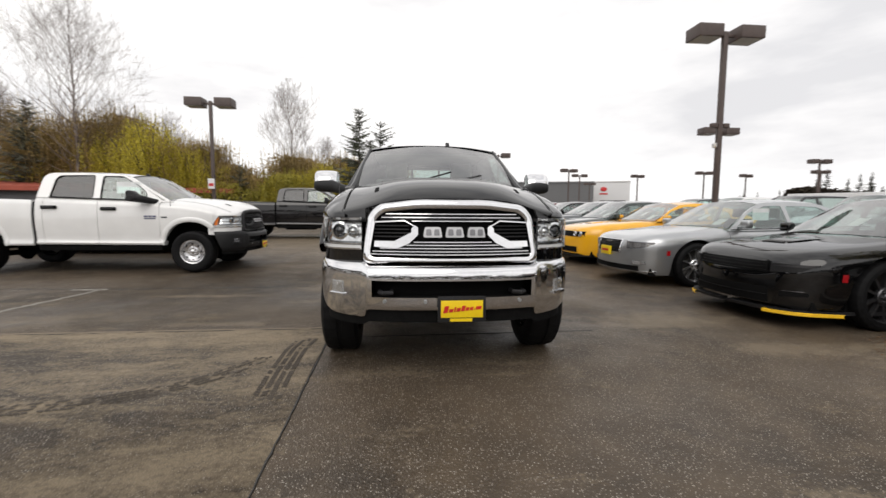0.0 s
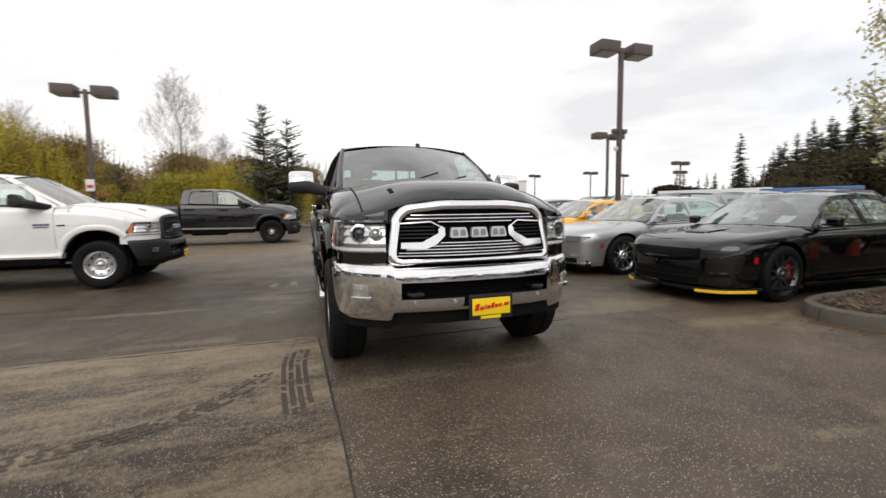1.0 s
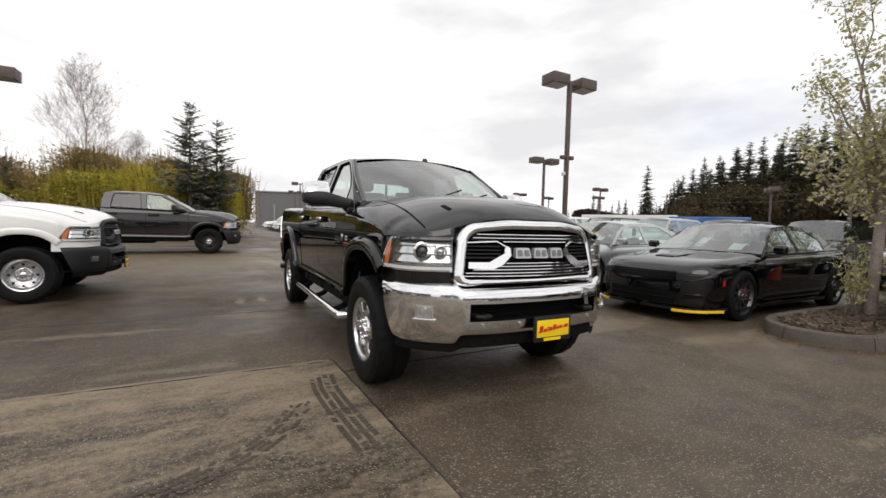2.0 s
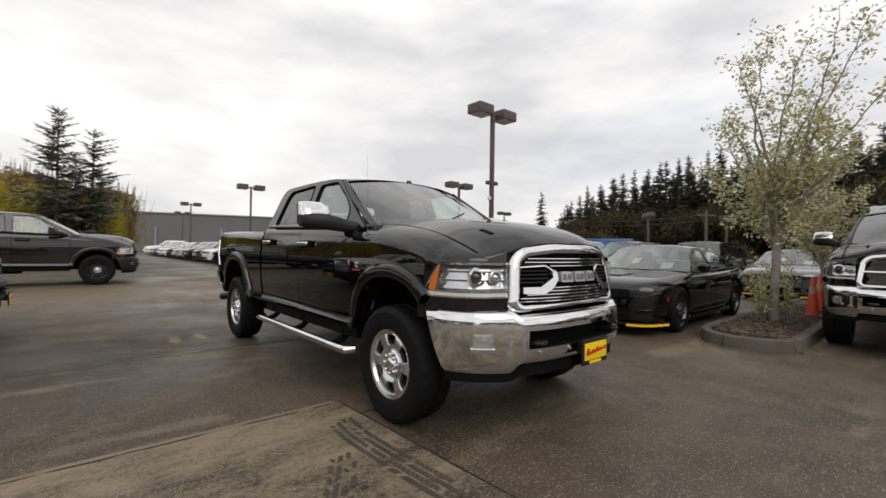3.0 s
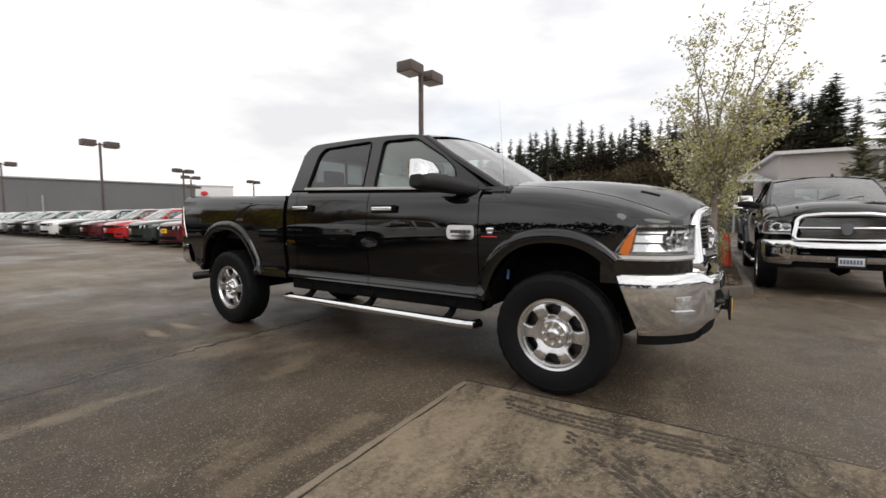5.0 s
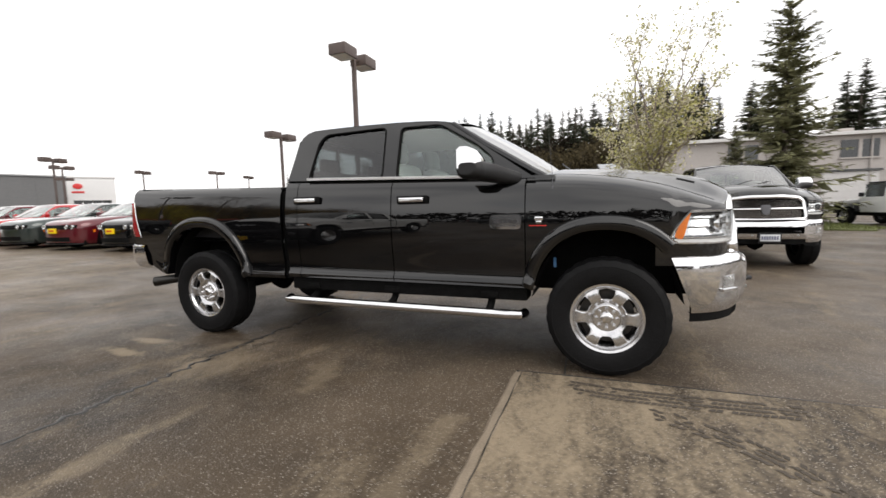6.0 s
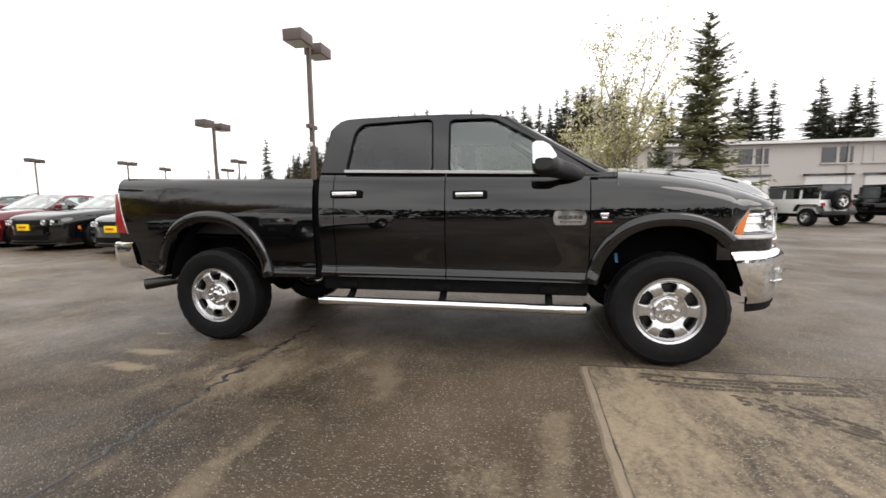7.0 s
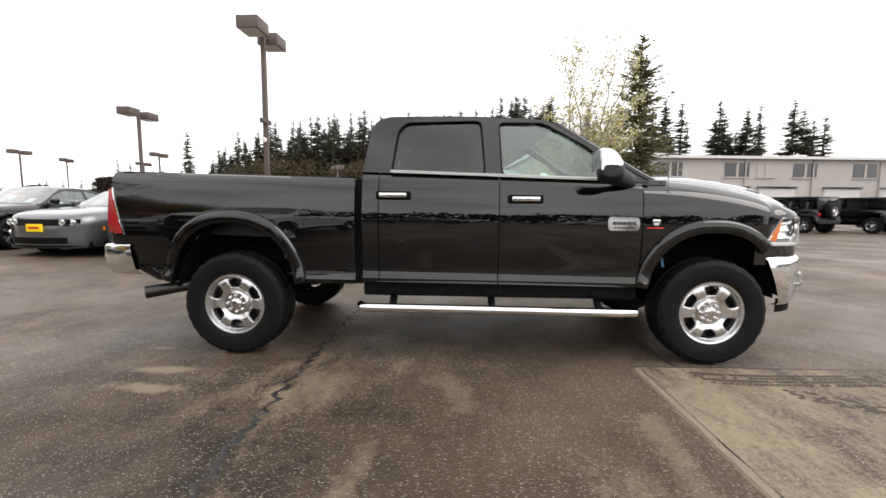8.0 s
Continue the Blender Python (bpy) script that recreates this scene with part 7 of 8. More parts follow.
lamp_post(8.78, 7.98, 6.24, 0, cross=True)
post = lamp_post(16.3, 17.75, 5.35, 0)
for x, y, tn in ((-8.75, 16.3, 0), (7.7, 32.1, 0), (7.1, 50.9, 0), (18.6, 44.0, 10), (22.6, 50.4, 0), (30.3, 50.0, 20), (35.4, 44.4, 0), (43.0, 47.0, 20), (37.3, 32.0, 0), (47.0, 41.0, 0), (31.0, 66.0, 0), (8.9, 66.0, 0)):
    copy_thing(post, Matrix.LocRotScale((x, y, LOT(y)), Euler((0, 0, radians(tn))), (1, 1, 1.075)))


# ---- trees ----
def mesh_part(name, V, F, mat, parent, smooth=False):
    me = bpy.data.meshes.new(name)
    me.from_pydata(V, [], F)
    me.materials.append(M[mat])
    if smooth:
        me.shade_smooth()
    ob = new(name, me)
    ob.parent = parent
    return ob


def limb(V, F, a, b, ra, rb, n=5):
    a, b = Vector(a), Vector(b)
    t = (b - a).normalized()
    u = t.orthogonal().normalized()
    w = t.cross(u)
    i = len(V)
    for p, q in ((a, ra), (b, rb)):
        for k in range(n):
            th = 2 * math.pi * k / n
            V.append(tuple(p + q * (u * math.cos(th) + w * math.sin(th))))
    for k in range(n):
        F.append((i + k, i + (k + 1) % n, i + n + (k + 1) % n, i + n + k))


def leaf(V, F, p, size, r, lean=None):
    d = Vector((r.gauss(0, 1), r.gauss(0, 1), r.gauss(0, 1))).normalized() if lean is None else (lean + 0.4 * Vector((r.gauss(0, 1), r.gauss(0, 1), r.gauss(0, 1)))).normalized()
    e = d.orthogonal().normalized()
    e = (e * math.cos(a := r.uniform(0, 6.28)) + d.cross(e) * math.sin(a))
    p = Vector(p)
    i = len(V)
    V += [tuple(p - d * size), tuple(p + e * size * 0.5), tuple(p + d * size), tuple(p - e * size * 0.5)]
    F.append((i, i + 1, i + 2, i + 3))


def branch_out(V, F, tips, p, d, length, rad, depth, r, spread=0.55, up=0.25, kids=(2, 4), bend=0.18, sides=5):
    """Grows one branch in three bends and its children; ends are kept in tips."""
    p, d = Vector(p), Vector(d).normalized()
    for k in range(3):
        q = p + d * length / 3
        r0, r1 = rad * (1 - 0.18 * k), rad * (1 - 0.18 * (k + 1))
        limb(V, F, p, q, r0, r1, sides if depth > 1 else 3)
        p = q
        d = (d + bend * Vector((r.gauss(0, 1), r.gauss(0, 1), r.gauss(0, 1))) + Vector((0, 0, up * 0.3))).normalized()
        if depth > 0 and k > 0:
            for _ in range(r.randint(*kids) if k == 2 else r.randint(0, 2)):
                c = (d + spread * Vector((r.gauss(0, 1), r.gauss(0, 1), r.gauss(0, 0.7))) + Vector((0, 0, up))).normalized()
                branch_out(V, F, tips, p, c, length * r.uniform(0.55, 0.85), max(0.007, r1 * r.uniform(0.5, 0.72)), depth - 1, r, spread, up, kids, bend, sides)
        if depth <= 1 or depth == 2 and k > 0:
            tips.append((Vector(p), Vector(d)))
    return tips


def broadleaf(name, m, h, seed, label, leaf_mats=(), per_tip=0, leaf_size=0.05, bark="bark", depth=4, trunk_share=0.28, spread=0.5, up=0.3, rad=None, group="", puff=0.3, lean=None, limbs=5, kids=(2, 4)):
    r = random.Random(seed)
    T = thing(name, m, label, "tree", group)
    V, F, tips = [], [], []
    rad = rad or h * 0.014
    p = Vector((0, 0, -0.05))
    th = h * trunk_share
    for k in range(4):
        q = Vector((0.03 * r.gauss(0, 1), 0.03 * r.gauss(0, 1), th * (k + 1) / 4))
        limb(V, F, p, q, rad * (1.25 if k == 0 else 1 - 0.06 * k), rad * (1 - 0.06 * (k + 1)), 8)
        p = q
    L = (h - th) * 0.42
    for k in range(limbs):
        a = 2 * math.pi * k / limbs + r.uniform(-0.4, 0.4)
        d = Vector((math.cos(a) * spread, math.sin(a) * spread, 1.0 if k else 1.6))
        branch_out(V, F, tips, p - Vector((0, 0, r.uniform(0, th * 0.25))), d, L * r.uniform(0.8, 1.1), rad * 0.55, depth - 1, r, spread, up, kids)
    mesh_part("trunk", V, F, bark, T, True)
    for j, mt in enumerate(leaf_mats):
        V, F = [], []
        for q, d in tips:
            for _ in range(per_tip):
                leaf(V, F, q + Vector((r.gauss(0, puff), r.gauss(0, puff), r.gauss(0, puff))), leaf_size * r.uniform(0.6, 1.3), r, lean)
        mesh_part(("crown", "blossom")[j], V, F, mt, T)
    return T


def leader_tree(name, m, h, half, seed, label, category_group, bark="bark_pale", base=0.2, n=44, lift=0.9, rad=None, leaf_mats=(), per_tip=0, leaf_size=0.05, puff=0.1, depth=2, shape=((0.0, 0.75), (0.35, 1.0), (0.7, 0.6), (1.0, 0.12)), thin_top=1.0, kids=(2, 3)):
    """A tree with one leading stem and side branches all the way up, finer towards the top."""
    r = random.Random(seed)
    T = thing(name, m, label, "tree", category_group)
    V, F, tips = [], [], []
    rad = rad or h * 0.011
    reach = curve1(list(shape))
    stem, p = [Vector((0, 0, -0.05))], Vector((0, 0, -0.05))
    for k in range(10):
        p = Vector((stem[-1].x + r.gauss(0, h * 0.006), stem[-1].y + r.gauss(0, h * 0.006), h * (k + 1) / 10))
        limb(V, F, stem[-1], p, rad * (1 - 0.095 * k) * (1.25 if k == 0 else 1), rad * (1 - 0.095 * (k + 1)), 8)
        stem.append(p)
    mesh_part("trunk", V, F, bark, T, True)
    V, F = [], []
    for k in range(n):
        t = (k + r.uniform(0, 0.9)) / n
        z = h * (base + (0.97 - base) * t)
        i = min(9, int(z / h * 10))
        q = stem[i].lerp(stem[i + 1], z / h * 10 - i)
        a = 2.4 * k + r.uniform(-0.5, 0.5)
        d = Vector((math.cos(a), math.sin(a), lift * r.uniform(0.7, 1.3) + 0.5 * t))
        L = half * reach(t) * r.uniform(0.7, 1.1)
        branch_out(V, F, tips, q, d, L * 0.62, max(0.008, rad * 0.30 * (1 - 0.75 * t)), depth if t < 0.75 else depth - 1, r, 0.55, 0.22, kids, 0.14, 4)
    mesh_part("twig_canopy", V, F, bark, T, True)
    for j, mt in enumerate(leaf_mats):
        V, F = [], []
        for q, d in tips:
            share = per_tip * (1 - (1 - thin_top) * min(1, max(0, (q.z / h - 0.35) / 0.45)))
            for _ in range(int(share) + (r.random() < share % 1)):
                leaf(V, F, q + Vector((r.gauss(0, puff), r.gauss(0, puff), r.gauss(0, puff))), leaf_size * r.uniform(0.6, 1.3), r)
        mesh_part(("crown", "blossom")[j], V, F, mt, T)
    return T


def conifer(name, m, h, seed, label, mat="needles", width=0.17, whorls=34, clumps=7, gap=0.08, group="", ragged=0.3, droop=0.35, fill=1.0, boughs=(6, 8), taper=0.75):
    """Trunk with whorls of drooping boughs; each bough carries overlapping flat sprays."""
    r = random.Random(seed)
    T = thing(name, m, label, "conifer", group)
    V, F = [], []
    limb(V, F, (0, 0, -0.1), (0, 0, h * 0.5), h * 0.014, h * 0.009, 8)
    limb(V, F, (0, 0, h * 0.5), (0, 0, h * 0.99), h * 0.009, h * 0.002, 6)
    W, G = [], []
    for k in range(whorls):
        t = gap + (1 - gap) * (k + r.uniform(-0.4, 0.4)) / whorls
        z = h * t
        reach = h * width * (1 - t) ** taper * (0.65 + 0.35 * min(1, (t - gap) * 6 + 0.3)) + h * 0.014
        for b in range(r.randint(*boughs)):
            a = r.uniform(0, 6.28)
            z = h * min(0.985, t + r.uniform(-0.7, 0.7) / whorls)
            L = reach * r.uniform(1 - ragged, 1 + ragged * 0.5)
            dirv = Vector((math.cos(a), math.sin(a), -droop * r.uniform(0.6, 1.3) + 0.4 * t))
            limb(V, F, (0, 0, z), Vector((0, 0, z)) + dirv * L, h * 0.0026, h * 0.0008, 3)
            side = Vector((-math.sin(a), math.cos(a), 0))
            for c in range(clumps):
                f = (c + r.uniform(0.1, 1.0)) / clumps
                q = Vector((0, 0, z)) + dirv * L * f
                sz = (h * 0.016 + L * 0.26 * (1.15 - f)) * r.uniform(0.5, 1.25) * fill * (0.6 + 0.4 * min(1, (1 - t) * 4))
                for s in (-1, 1, r.choice((-0.3, 0.3))):
                    e = (side * s * r.uniform(0.5, 1.0) + dirv * r.uniform(0.4, 1.0) + Vector((0, 0, r.uniform(-0.55, 0.15)))).normalized() * sz
                    u = Vector((r.uniform(-0.8, 0.8), r.uniform(-0.8, 0.8), 1)).cross(e).normalized() * sz * r.uniform(0.10, 0.22)
                    i = len(W)
                    W += [tuple(q), tuple(q + e * 0.4 + u), tuple(q + e), tuple(q + e * 0.55 - u * 0.8)]
                    G.append((i, i + 1, i + 2, i + 3))
    mesh_part("trunk", V, F, "bark", T, True)
    mesh_part("crown", W, G, mat, T)
    return T


def scaled(x, y, z, s, turn=0.0, sz=None):
    return Matrix.LocRotScale((x, y, z), Euler((0, 0, radians(turn))), (s, s, sz or s))


# flowering trees on the island, with young shoots at the foot
def vase_tree(name, m, leaders, fork, seed, label, rad=0.066):
    """A young street tree: a short trunk that forks into steep leaders with leafy side twigs, densest low down."""
    r = random.Random(seed)
    T = thing(name, m, label, "tree", "island trees")
    V, F, Vt, Ft = [], [], [], []
    L1, L2 = ([], []), ([], [])
    q = Vector((0, 0, -0.05))
    for k in range(4):
        n = Vector((0.012 * k, -0.010 * k, fork * (k + 1) / 4))
        limb(V, F, q, n, rad * (1.2 if k == 0 else 1.0), rad * 0.95, 8)
        q = n
    for tip in leaders:
        tip = Vector(tip)
        tip.z *= 0.94
        start = Vector((0.02, -0.02, fork * r.uniform(0.72, 1.0)))
        n = max(8, int((tip - start).length / 0.22))
        side_bow = Vector((r.gauss(0, 0.12), r.gauss(0, 0.12), 0))
        pts = []
        for k in range(n + 1):
            t = k / n
            flat = t ** 1.25
            pts.append(Vector((start.x + (tip.x - start.x) * flat, start.y + (tip.y - start.y) * flat, start.z + (tip.z - start.z) * t)) + side_bow * math.sin(math.pi * t) + Vector((r.gauss(0, 0.02), r.gauss(0, 0.02), 0)))
        for k in range(n):
            limb(V, F, pts[k], pts[k + 1], rad * 0.5 * (1 - 0.9 * k / n), rad * 0.5 * (1 - 0.9 * (k + 1) / n), 5)
            t = k / n
            for _ in range(r.choice((0, 2, 3, 4))):
                p = pts[k].lerp(pts[k + 1], r.random())
                a = r.uniform(0, 6.28)
                d = Vector((math.cos(a), math.sin(a), r.uniform(0.1, 0.9))).normalized()
                ln = (0.62 - 0.36 * t) * r.uniform(0.4, 1.2)
                e = p + d * ln * 0.5
                e2 = e + (d + Vector((r.gauss(0, 0.3), r.gauss(0, 0.3), 0.35))).normalized() * ln * 0.5
                limb(Vt, Ft, p, e, 0.007, 0.005, 3)
                limb(Vt, Ft, e, e2, 0.005, 0.002, 3)
                dense = 1.0 if p.z < 3.3 else max(0.5, 1.0 - 0.25 * (p.z - 3.3))
                for c, w in ((e, 0.6), (e2, 1.0), (p.lerp(e, 0.6), 0.4)):
                    for _ in range(int(14.5 * w * dense * r.uniform(0.3, 1.3))):
                        VV, FF = L2 if r.random() < 0.42 else L1
                        leaf(VV, FF, c + Vector((r.gauss(0, 0.075), r.gauss(0, 0.075), r.gauss(0, 0.065))), 0.037 * r.uniform(0.6, 1.3), r)
    mesh_part("trunk", V, F, "bark_pale", T, True)
    mesh_part("twig_canopy", Vt, Ft, "bark_pale", T, True)
    mesh_part("crown", *L1, "leaf_spring", T)
    mesh_part("blossom", *L2, "blossom", T)
    return T


LEADERS = [(0.05, 0.62, 4.9), (0.1, 0.1, 5.2), (0.2, -0.75, 5.3), (-0.1, -1.1, 4.9), (-0.3, -0.45, 4.7), (0.5, 0.9, 3.7), (-0.7, 0.5, 3.5), (-0.8, -0.6, 3.6), (0.3, -1.45, 4.1), (0.9, -0.3, 4.0), (0.2, 1.0, 2.9), (-0.5, -1.1, 2.9), (0.6, -1.2, 3.0), (-0.2, 0.7, 2.5)]
vase_tree("flowering_tree", pose(5.98, -0.87, 0.14), LEADERS, 1.68, 11, "young street tree in pale spring leaf and blossom on the island")
vase_tree("flowering_tree", scaled(9.7, -1.0, 0.14, 0.78, 200), LEADERS, 1.5, 12, "smaller street tree in pale spring leaf on the island", 0.06)
r = random.Random(31)
for k, (x, y) in enumerate(((5.84, -0.74), (6.16, -1.0), (6.1, -0.68))):
    T = thing("shoot_shrub", pose(x, y, 0.14), "clump of leafy young shoots at the tree's foot", "shrub", "shoots on the island")
    V, F, W, G = [], [], [], []
    for _ in range(9):
        d = Vector((r.gauss(0, 0.16), r.gauss(0, 0.16), 1)).normalized()
        L = r.uniform(0.5, 1.15)
        limb(V, F, (r.gauss(0, 0.04), r.gauss(0, 0.04), 0), d * L, 0.006, 0.002, 4)
        for _ in range(26):
            leaf(W, G, d * L * r.uniform(0.3, 1.05) + Vector((r.gauss(0, 0.05), r.gauss(0, 0.05), 0)), 0.032 * r.uniform(0.6, 1.3), r)
    mesh_part("stem", V, F, "bark_pale", T)
    mesh_part("foliage", W, G, "leaf_spring", T)

# belt of trees beyond the lot, north-west
BELT_G = "trees beyond the lot"
bare = leader_tree("bare_tree", pose(-24.0, 30.0, 0), 16.2, 5.6, 21, "tall bare tree with fine pale twigs", BELT_G, "bark_pale", 0.16, 72, 0.85, 0.14, depth=3, kids=(2, 3))
bare2 = leader_tree("bare_tree", pose(-9.9, 33.5, 0.2), 11.8, 3.4, 22, "slender bare tree with fine upright twigs", BELT_G, "bark_pale", 0.12, 56, 1.5, 0.085, depth=3, kids=(2, 3))
for x, y, s, tn in ((-7.2, 36.0, 0.66, 130), (-20.5, 36, 0.8, 20), (-31.5, 33, 0.95, 200)):
    copy_thing(bare2, scaled(x, y, 0.2, s, tn))


def willow(m, h, seed, label, mat="leaf_willow"):
    r = random.Random(seed)
    T = thing("willow", m, label, "tree", BELT_G)
    V, F, W, G = [], [], [], []
    limb(V, F, (0, 0, -0.1), (0, 0, h * 0.35), 0.22, 0.16, 8)
    mesh_part("trunk", V, F, "bark", T, True)
    V, F = [], []
    for k in range(16):
        a, e = r.uniform(0, 6.28), r.uniform(0.25, 1.0)
        tip = Vector((math.cos(a) * h * 0.36 * e, math.sin(a) * h * 0.36 * e, h * (0.97 - 0.30 * e * e)))
        limb(V, F, (0, 0, h * 0.33), tip, 0.09, 0.02, 4)
        for _ in range(34):
            f = r.uniform(0.45, 1.05)
            q = Vector((0, 0, h * 0.33)).lerp(tip, f) + Vector((r.gauss(0, 0.35), r.gauss(0, 0.35), r.uniform(-0.1, 0.4)))
            L = r.uniform(0.35, 0.85) * q.z
            sway = Vector((r.gauss(0, 0.10), r.gauss(0, 0.10), -1))
            n = max(6, int(L / 0.11))
            for i in range(n):
                leaf(W, G, q + sway * L * i / n + Vector((r.gauss(0, 0.08), r.gauss(0, 0.08), 0)), 0.085 * r.uniform(0.6, 1.2), r, Vector((0, 0, -1)))
    mesh_part("limb_canopy", V, F, "bark", T, True)
    mesh_part("crown", W, G, mat, T)
    return T


wil = willow(pose(-18.6, 29.5, 0), 8.0, 41, "weeping willow in yellow spring leaf")
for x, y, s, tn in ((-15.8, 30.0, 0.75, 90), (-21.8, 31.0, 0.92, 200), (-5.4, 27.3, 0.60, 40), (-3.8, 27.8, 0.56, 140), (-7.2, 28.2, 0.55, 260), (-1.4, 28.6, 0.52, 20), (-9.4, 28.8, 0.5, 100), (-25.0, 32.5, 0.9, 300)):
    copy_thing(wil, scaled(x, y, 0, s, tn))


def brush(name, boxes, n, size, mat, label, seed, twigs=True):
    """A tangle of leaves and twigs over strips (x0, y0, x1, y1, depth, height)."""
    r = random.Random(seed)
    V, F = [], []
    for x0, y0, x1, y1, dp, h in boxes:
        for _ in range(n):
            t = r.random()
            o = r.gauss(0, dp * 0.5)
            hh = h * (0.80 + 0.45 * noise.noise(Vector((x0 + (x1 - x0) * t, y0 + (y1 - y0) * t, seed)) * 0.33))
            z = hh * r.random() ** 0.6
            leaf(V, F, (x0 + (x1 - x0) * t + o * 0.5, y0 + (y1 - y0) * t + o, z), size * r.uniform(0.5, 1.4), r)
            if twigs and r.random() < 0.03:
                p = Vector((x0 + (x1 - x0) * t + o * 0.5, y0 + (y1 - y0) * t + o, 0))
                limb(V, F, p + Vector((0, 0, hh * 0.3)), p + Vector((r.gauss(0, 0.4), r.gauss(0, 0.4), hh * r.uniform(0.8, 1.15))), 0.03, 0.01, 3)
    me = bpy.data.meshes.new(name)
    me.from_pydata(V, [], F)
    me.materials.append(M[mat])
    return tagged(new(name, me), label, "bushes", "", "stuff")


brush("thicket", [(-52, 35, -24, 33, 2.8, 10.6), (-26, 32.5, -15, 31.5, 2.2, 8.6), (-17, 32, 0, 30.5, 2.0, 5.8)], 90000, 0.078, "leaf_brush", "golden-brown thicket along the lot's edge", 51)
brush("bushes", [(-50, 33.5, -22, 31, 1.8, 4.2), (-23, 30.5, -9, 29.5, 1.5, 3.6), (-10, 29, -2, 28.0, 1.3, 3.6)], 24000, 0.085, "leaf_olive", "olive-green bushes in front of the thicket", 54)
pine = conifer("pine", pose(-3.3, 26.3, 0.2), 7.9, 61, "tall pine with ragged open boughs", "needles_grey", 0.235, 23, 14, 0.16, BELT_G, 0.9, -0.06, 0.95, (5, 7), 0.5)
for x, y, s, tn in ((-1.9, 26.8, 0.93, 90), (-2.6, 27.6, 0.8, 200), (-27.5, 30.5, 1.15, 40), (-12.4, 29.5, 0.58, 150), (-8.2, 30.0, 0.5, 250), (-16.0, 32.0, 0.75, 30)):
    copy_thing(pine, scaled(x, y, 0, s, tn))

# fallen leaves and crumbs of mulch along the kerb
r = random.Random(91)
V, F = [], []
ring = path_curve(ISL, 90)
for _ in range(420):
    k = r.randint(8, 78)
    p, q = Vector(ring[k]), Vector(ring[k + 1])
    side = Vector((-(q - p).y, (q - p).x)).normalized()
    c = p.lerp(q, r.random())
    away = c - Vector((8.2, -0.82))
    o = side * math.copysign(abs(r.gauss(0.03, 0.13)) + 0.02, side.dot(away))
    i, s, a = len(V), r.uniform(0.008, 0.024), r.uniform(0, 6.28)
    d, e = Vector((math.cos(a), math.sin(a))) * s, Vector((-math.sin(a), math.cos(a))) * s * 0.55
    V += [(*(c + o - d), 0.004), (*(c + o + e), 0.004 + r.uniform(0, 0.008)), (*(c + o + d), 0.004), (*(c + o - e), 0.004)]
    F.append((i, i + 1, i + 2, i + 3))
me = bpy.data.meshes.new("leaf_litter")
me.from_pydata(V, [], F)
me.materials.append(M["litter"])
tagged(new("leaf_litter", me), "fallen brown leaves along the foot of the kerb", "fallen leaves", "", "stuff")

# the wooded rise to the east and south-east
spruce = conifer("spruce", pose(71.0, 51.0, 0.0), 14.0, 71, "tall dark spruce standing above the cars", "needles", 0.15, 40, 9, 0.06, "far spruces", 0.5)
spruce2 = conifer("spruce", pose(20.3, -7.7, 0.0), 10.6, 72, "tall olive-green conifer on the grass verge", "needles_light", 0.28, 42, 14, 0.03, "conifers on the verge", 0.85, -0.02, 1.0, (6, 9), 0.95)
copy_thing(spruce2, scaled(23.8, -6.6, 0, 0.5, 100))
bm = B()
rows = []
for k in range(40):
    az = radians(52 + 88 * k / 39)
    rise = curve1([(52, 0.0), (58, 1.0), (66, 3.5), (76, 6.5), (95, 8.0), (112, 5.0), (140, 3.5)])(52 + 88 * k / 39)
    rows.append([(math.sin(az) * d, math.cos(az) * d, rise * f - 0.05) for d, f in ((76, 0.0), (84, 0.35), (94, 0.8), (110, 1.05), (150, 1.2))])
grid(bm, rows)
tagged(obj("hillside", bm, "hill"), "wooded rise with brown undergrowth", "hillside", "", "structure")
r = random.Random(77)
rise_at = curve1([(52, 0.0), (58, 1.0), (66, 3.5), (76, 6.5), (95, 8.0), (112, 5.0), (140, 3.5)])
HILL_G = "conifers on the wooded rise"
hilltree = conifer("spruce", pose(0, 0, 0), 11.0, 73, "dark spruce on the wooded rise", "needles", 0.19, 36, 9, 0.05, HILL_G, 0.6, 0.25, 0.95, (5, 8), 0.95)
skyline = curve1([(56.5, 5.2), (58, 6.8), (61, 8.9), (65, 10.0), (70.7, 11.4), (76, 12.3), (82.5, 12.5), (90, 13.6), (98, 14.0), (106, 13.2), (115, 12.8), (120, 12.0), (126, 11.5), (130, 10.5)])
for n_row, (d0, d1, count) in enumerate(((80, 88, 80), (90, 100, 96), (100, 108, 84))):
    for az in steps(57.0, 129.0, count):
        a = az + r.uniform(-0.6, 0.6)
        if a > 101 and (a % 7.3 < 2.6 or n_row == 2):
            continue
        d = r.uniform(d0, d1)
        base = rise_at(a) * (0.3 + 0.7 * (d - 80) / 28) - 0.2
        top_z = 1.2 + d * math.tan(radians(skyline(a))) * (r.uniform(0.74, 1.06) if r.random() < 0.75 else r.uniform(0.6, 0.85))
        tall = max(3.5, top_z - base) / 11.0
        w = tall * r.uniform(0.9, 1.65)
        copy_thing(hilltree, scaled(math.sin(radians(a)) * d, math.cos(radians(a)) * d, base, w, r.uniform(0, 360), tall))
hilltree.matrix_basis = pose(math.sin(radians(93)) * 96, math.cos(radians(93)) * 96, 6.0)
low_line = curve1([(36, 1.2), (42, 2.6), (44.5, 3.4), (48, 4.9), (51, 4.4), (55, 5.2), (58, 5.6)])
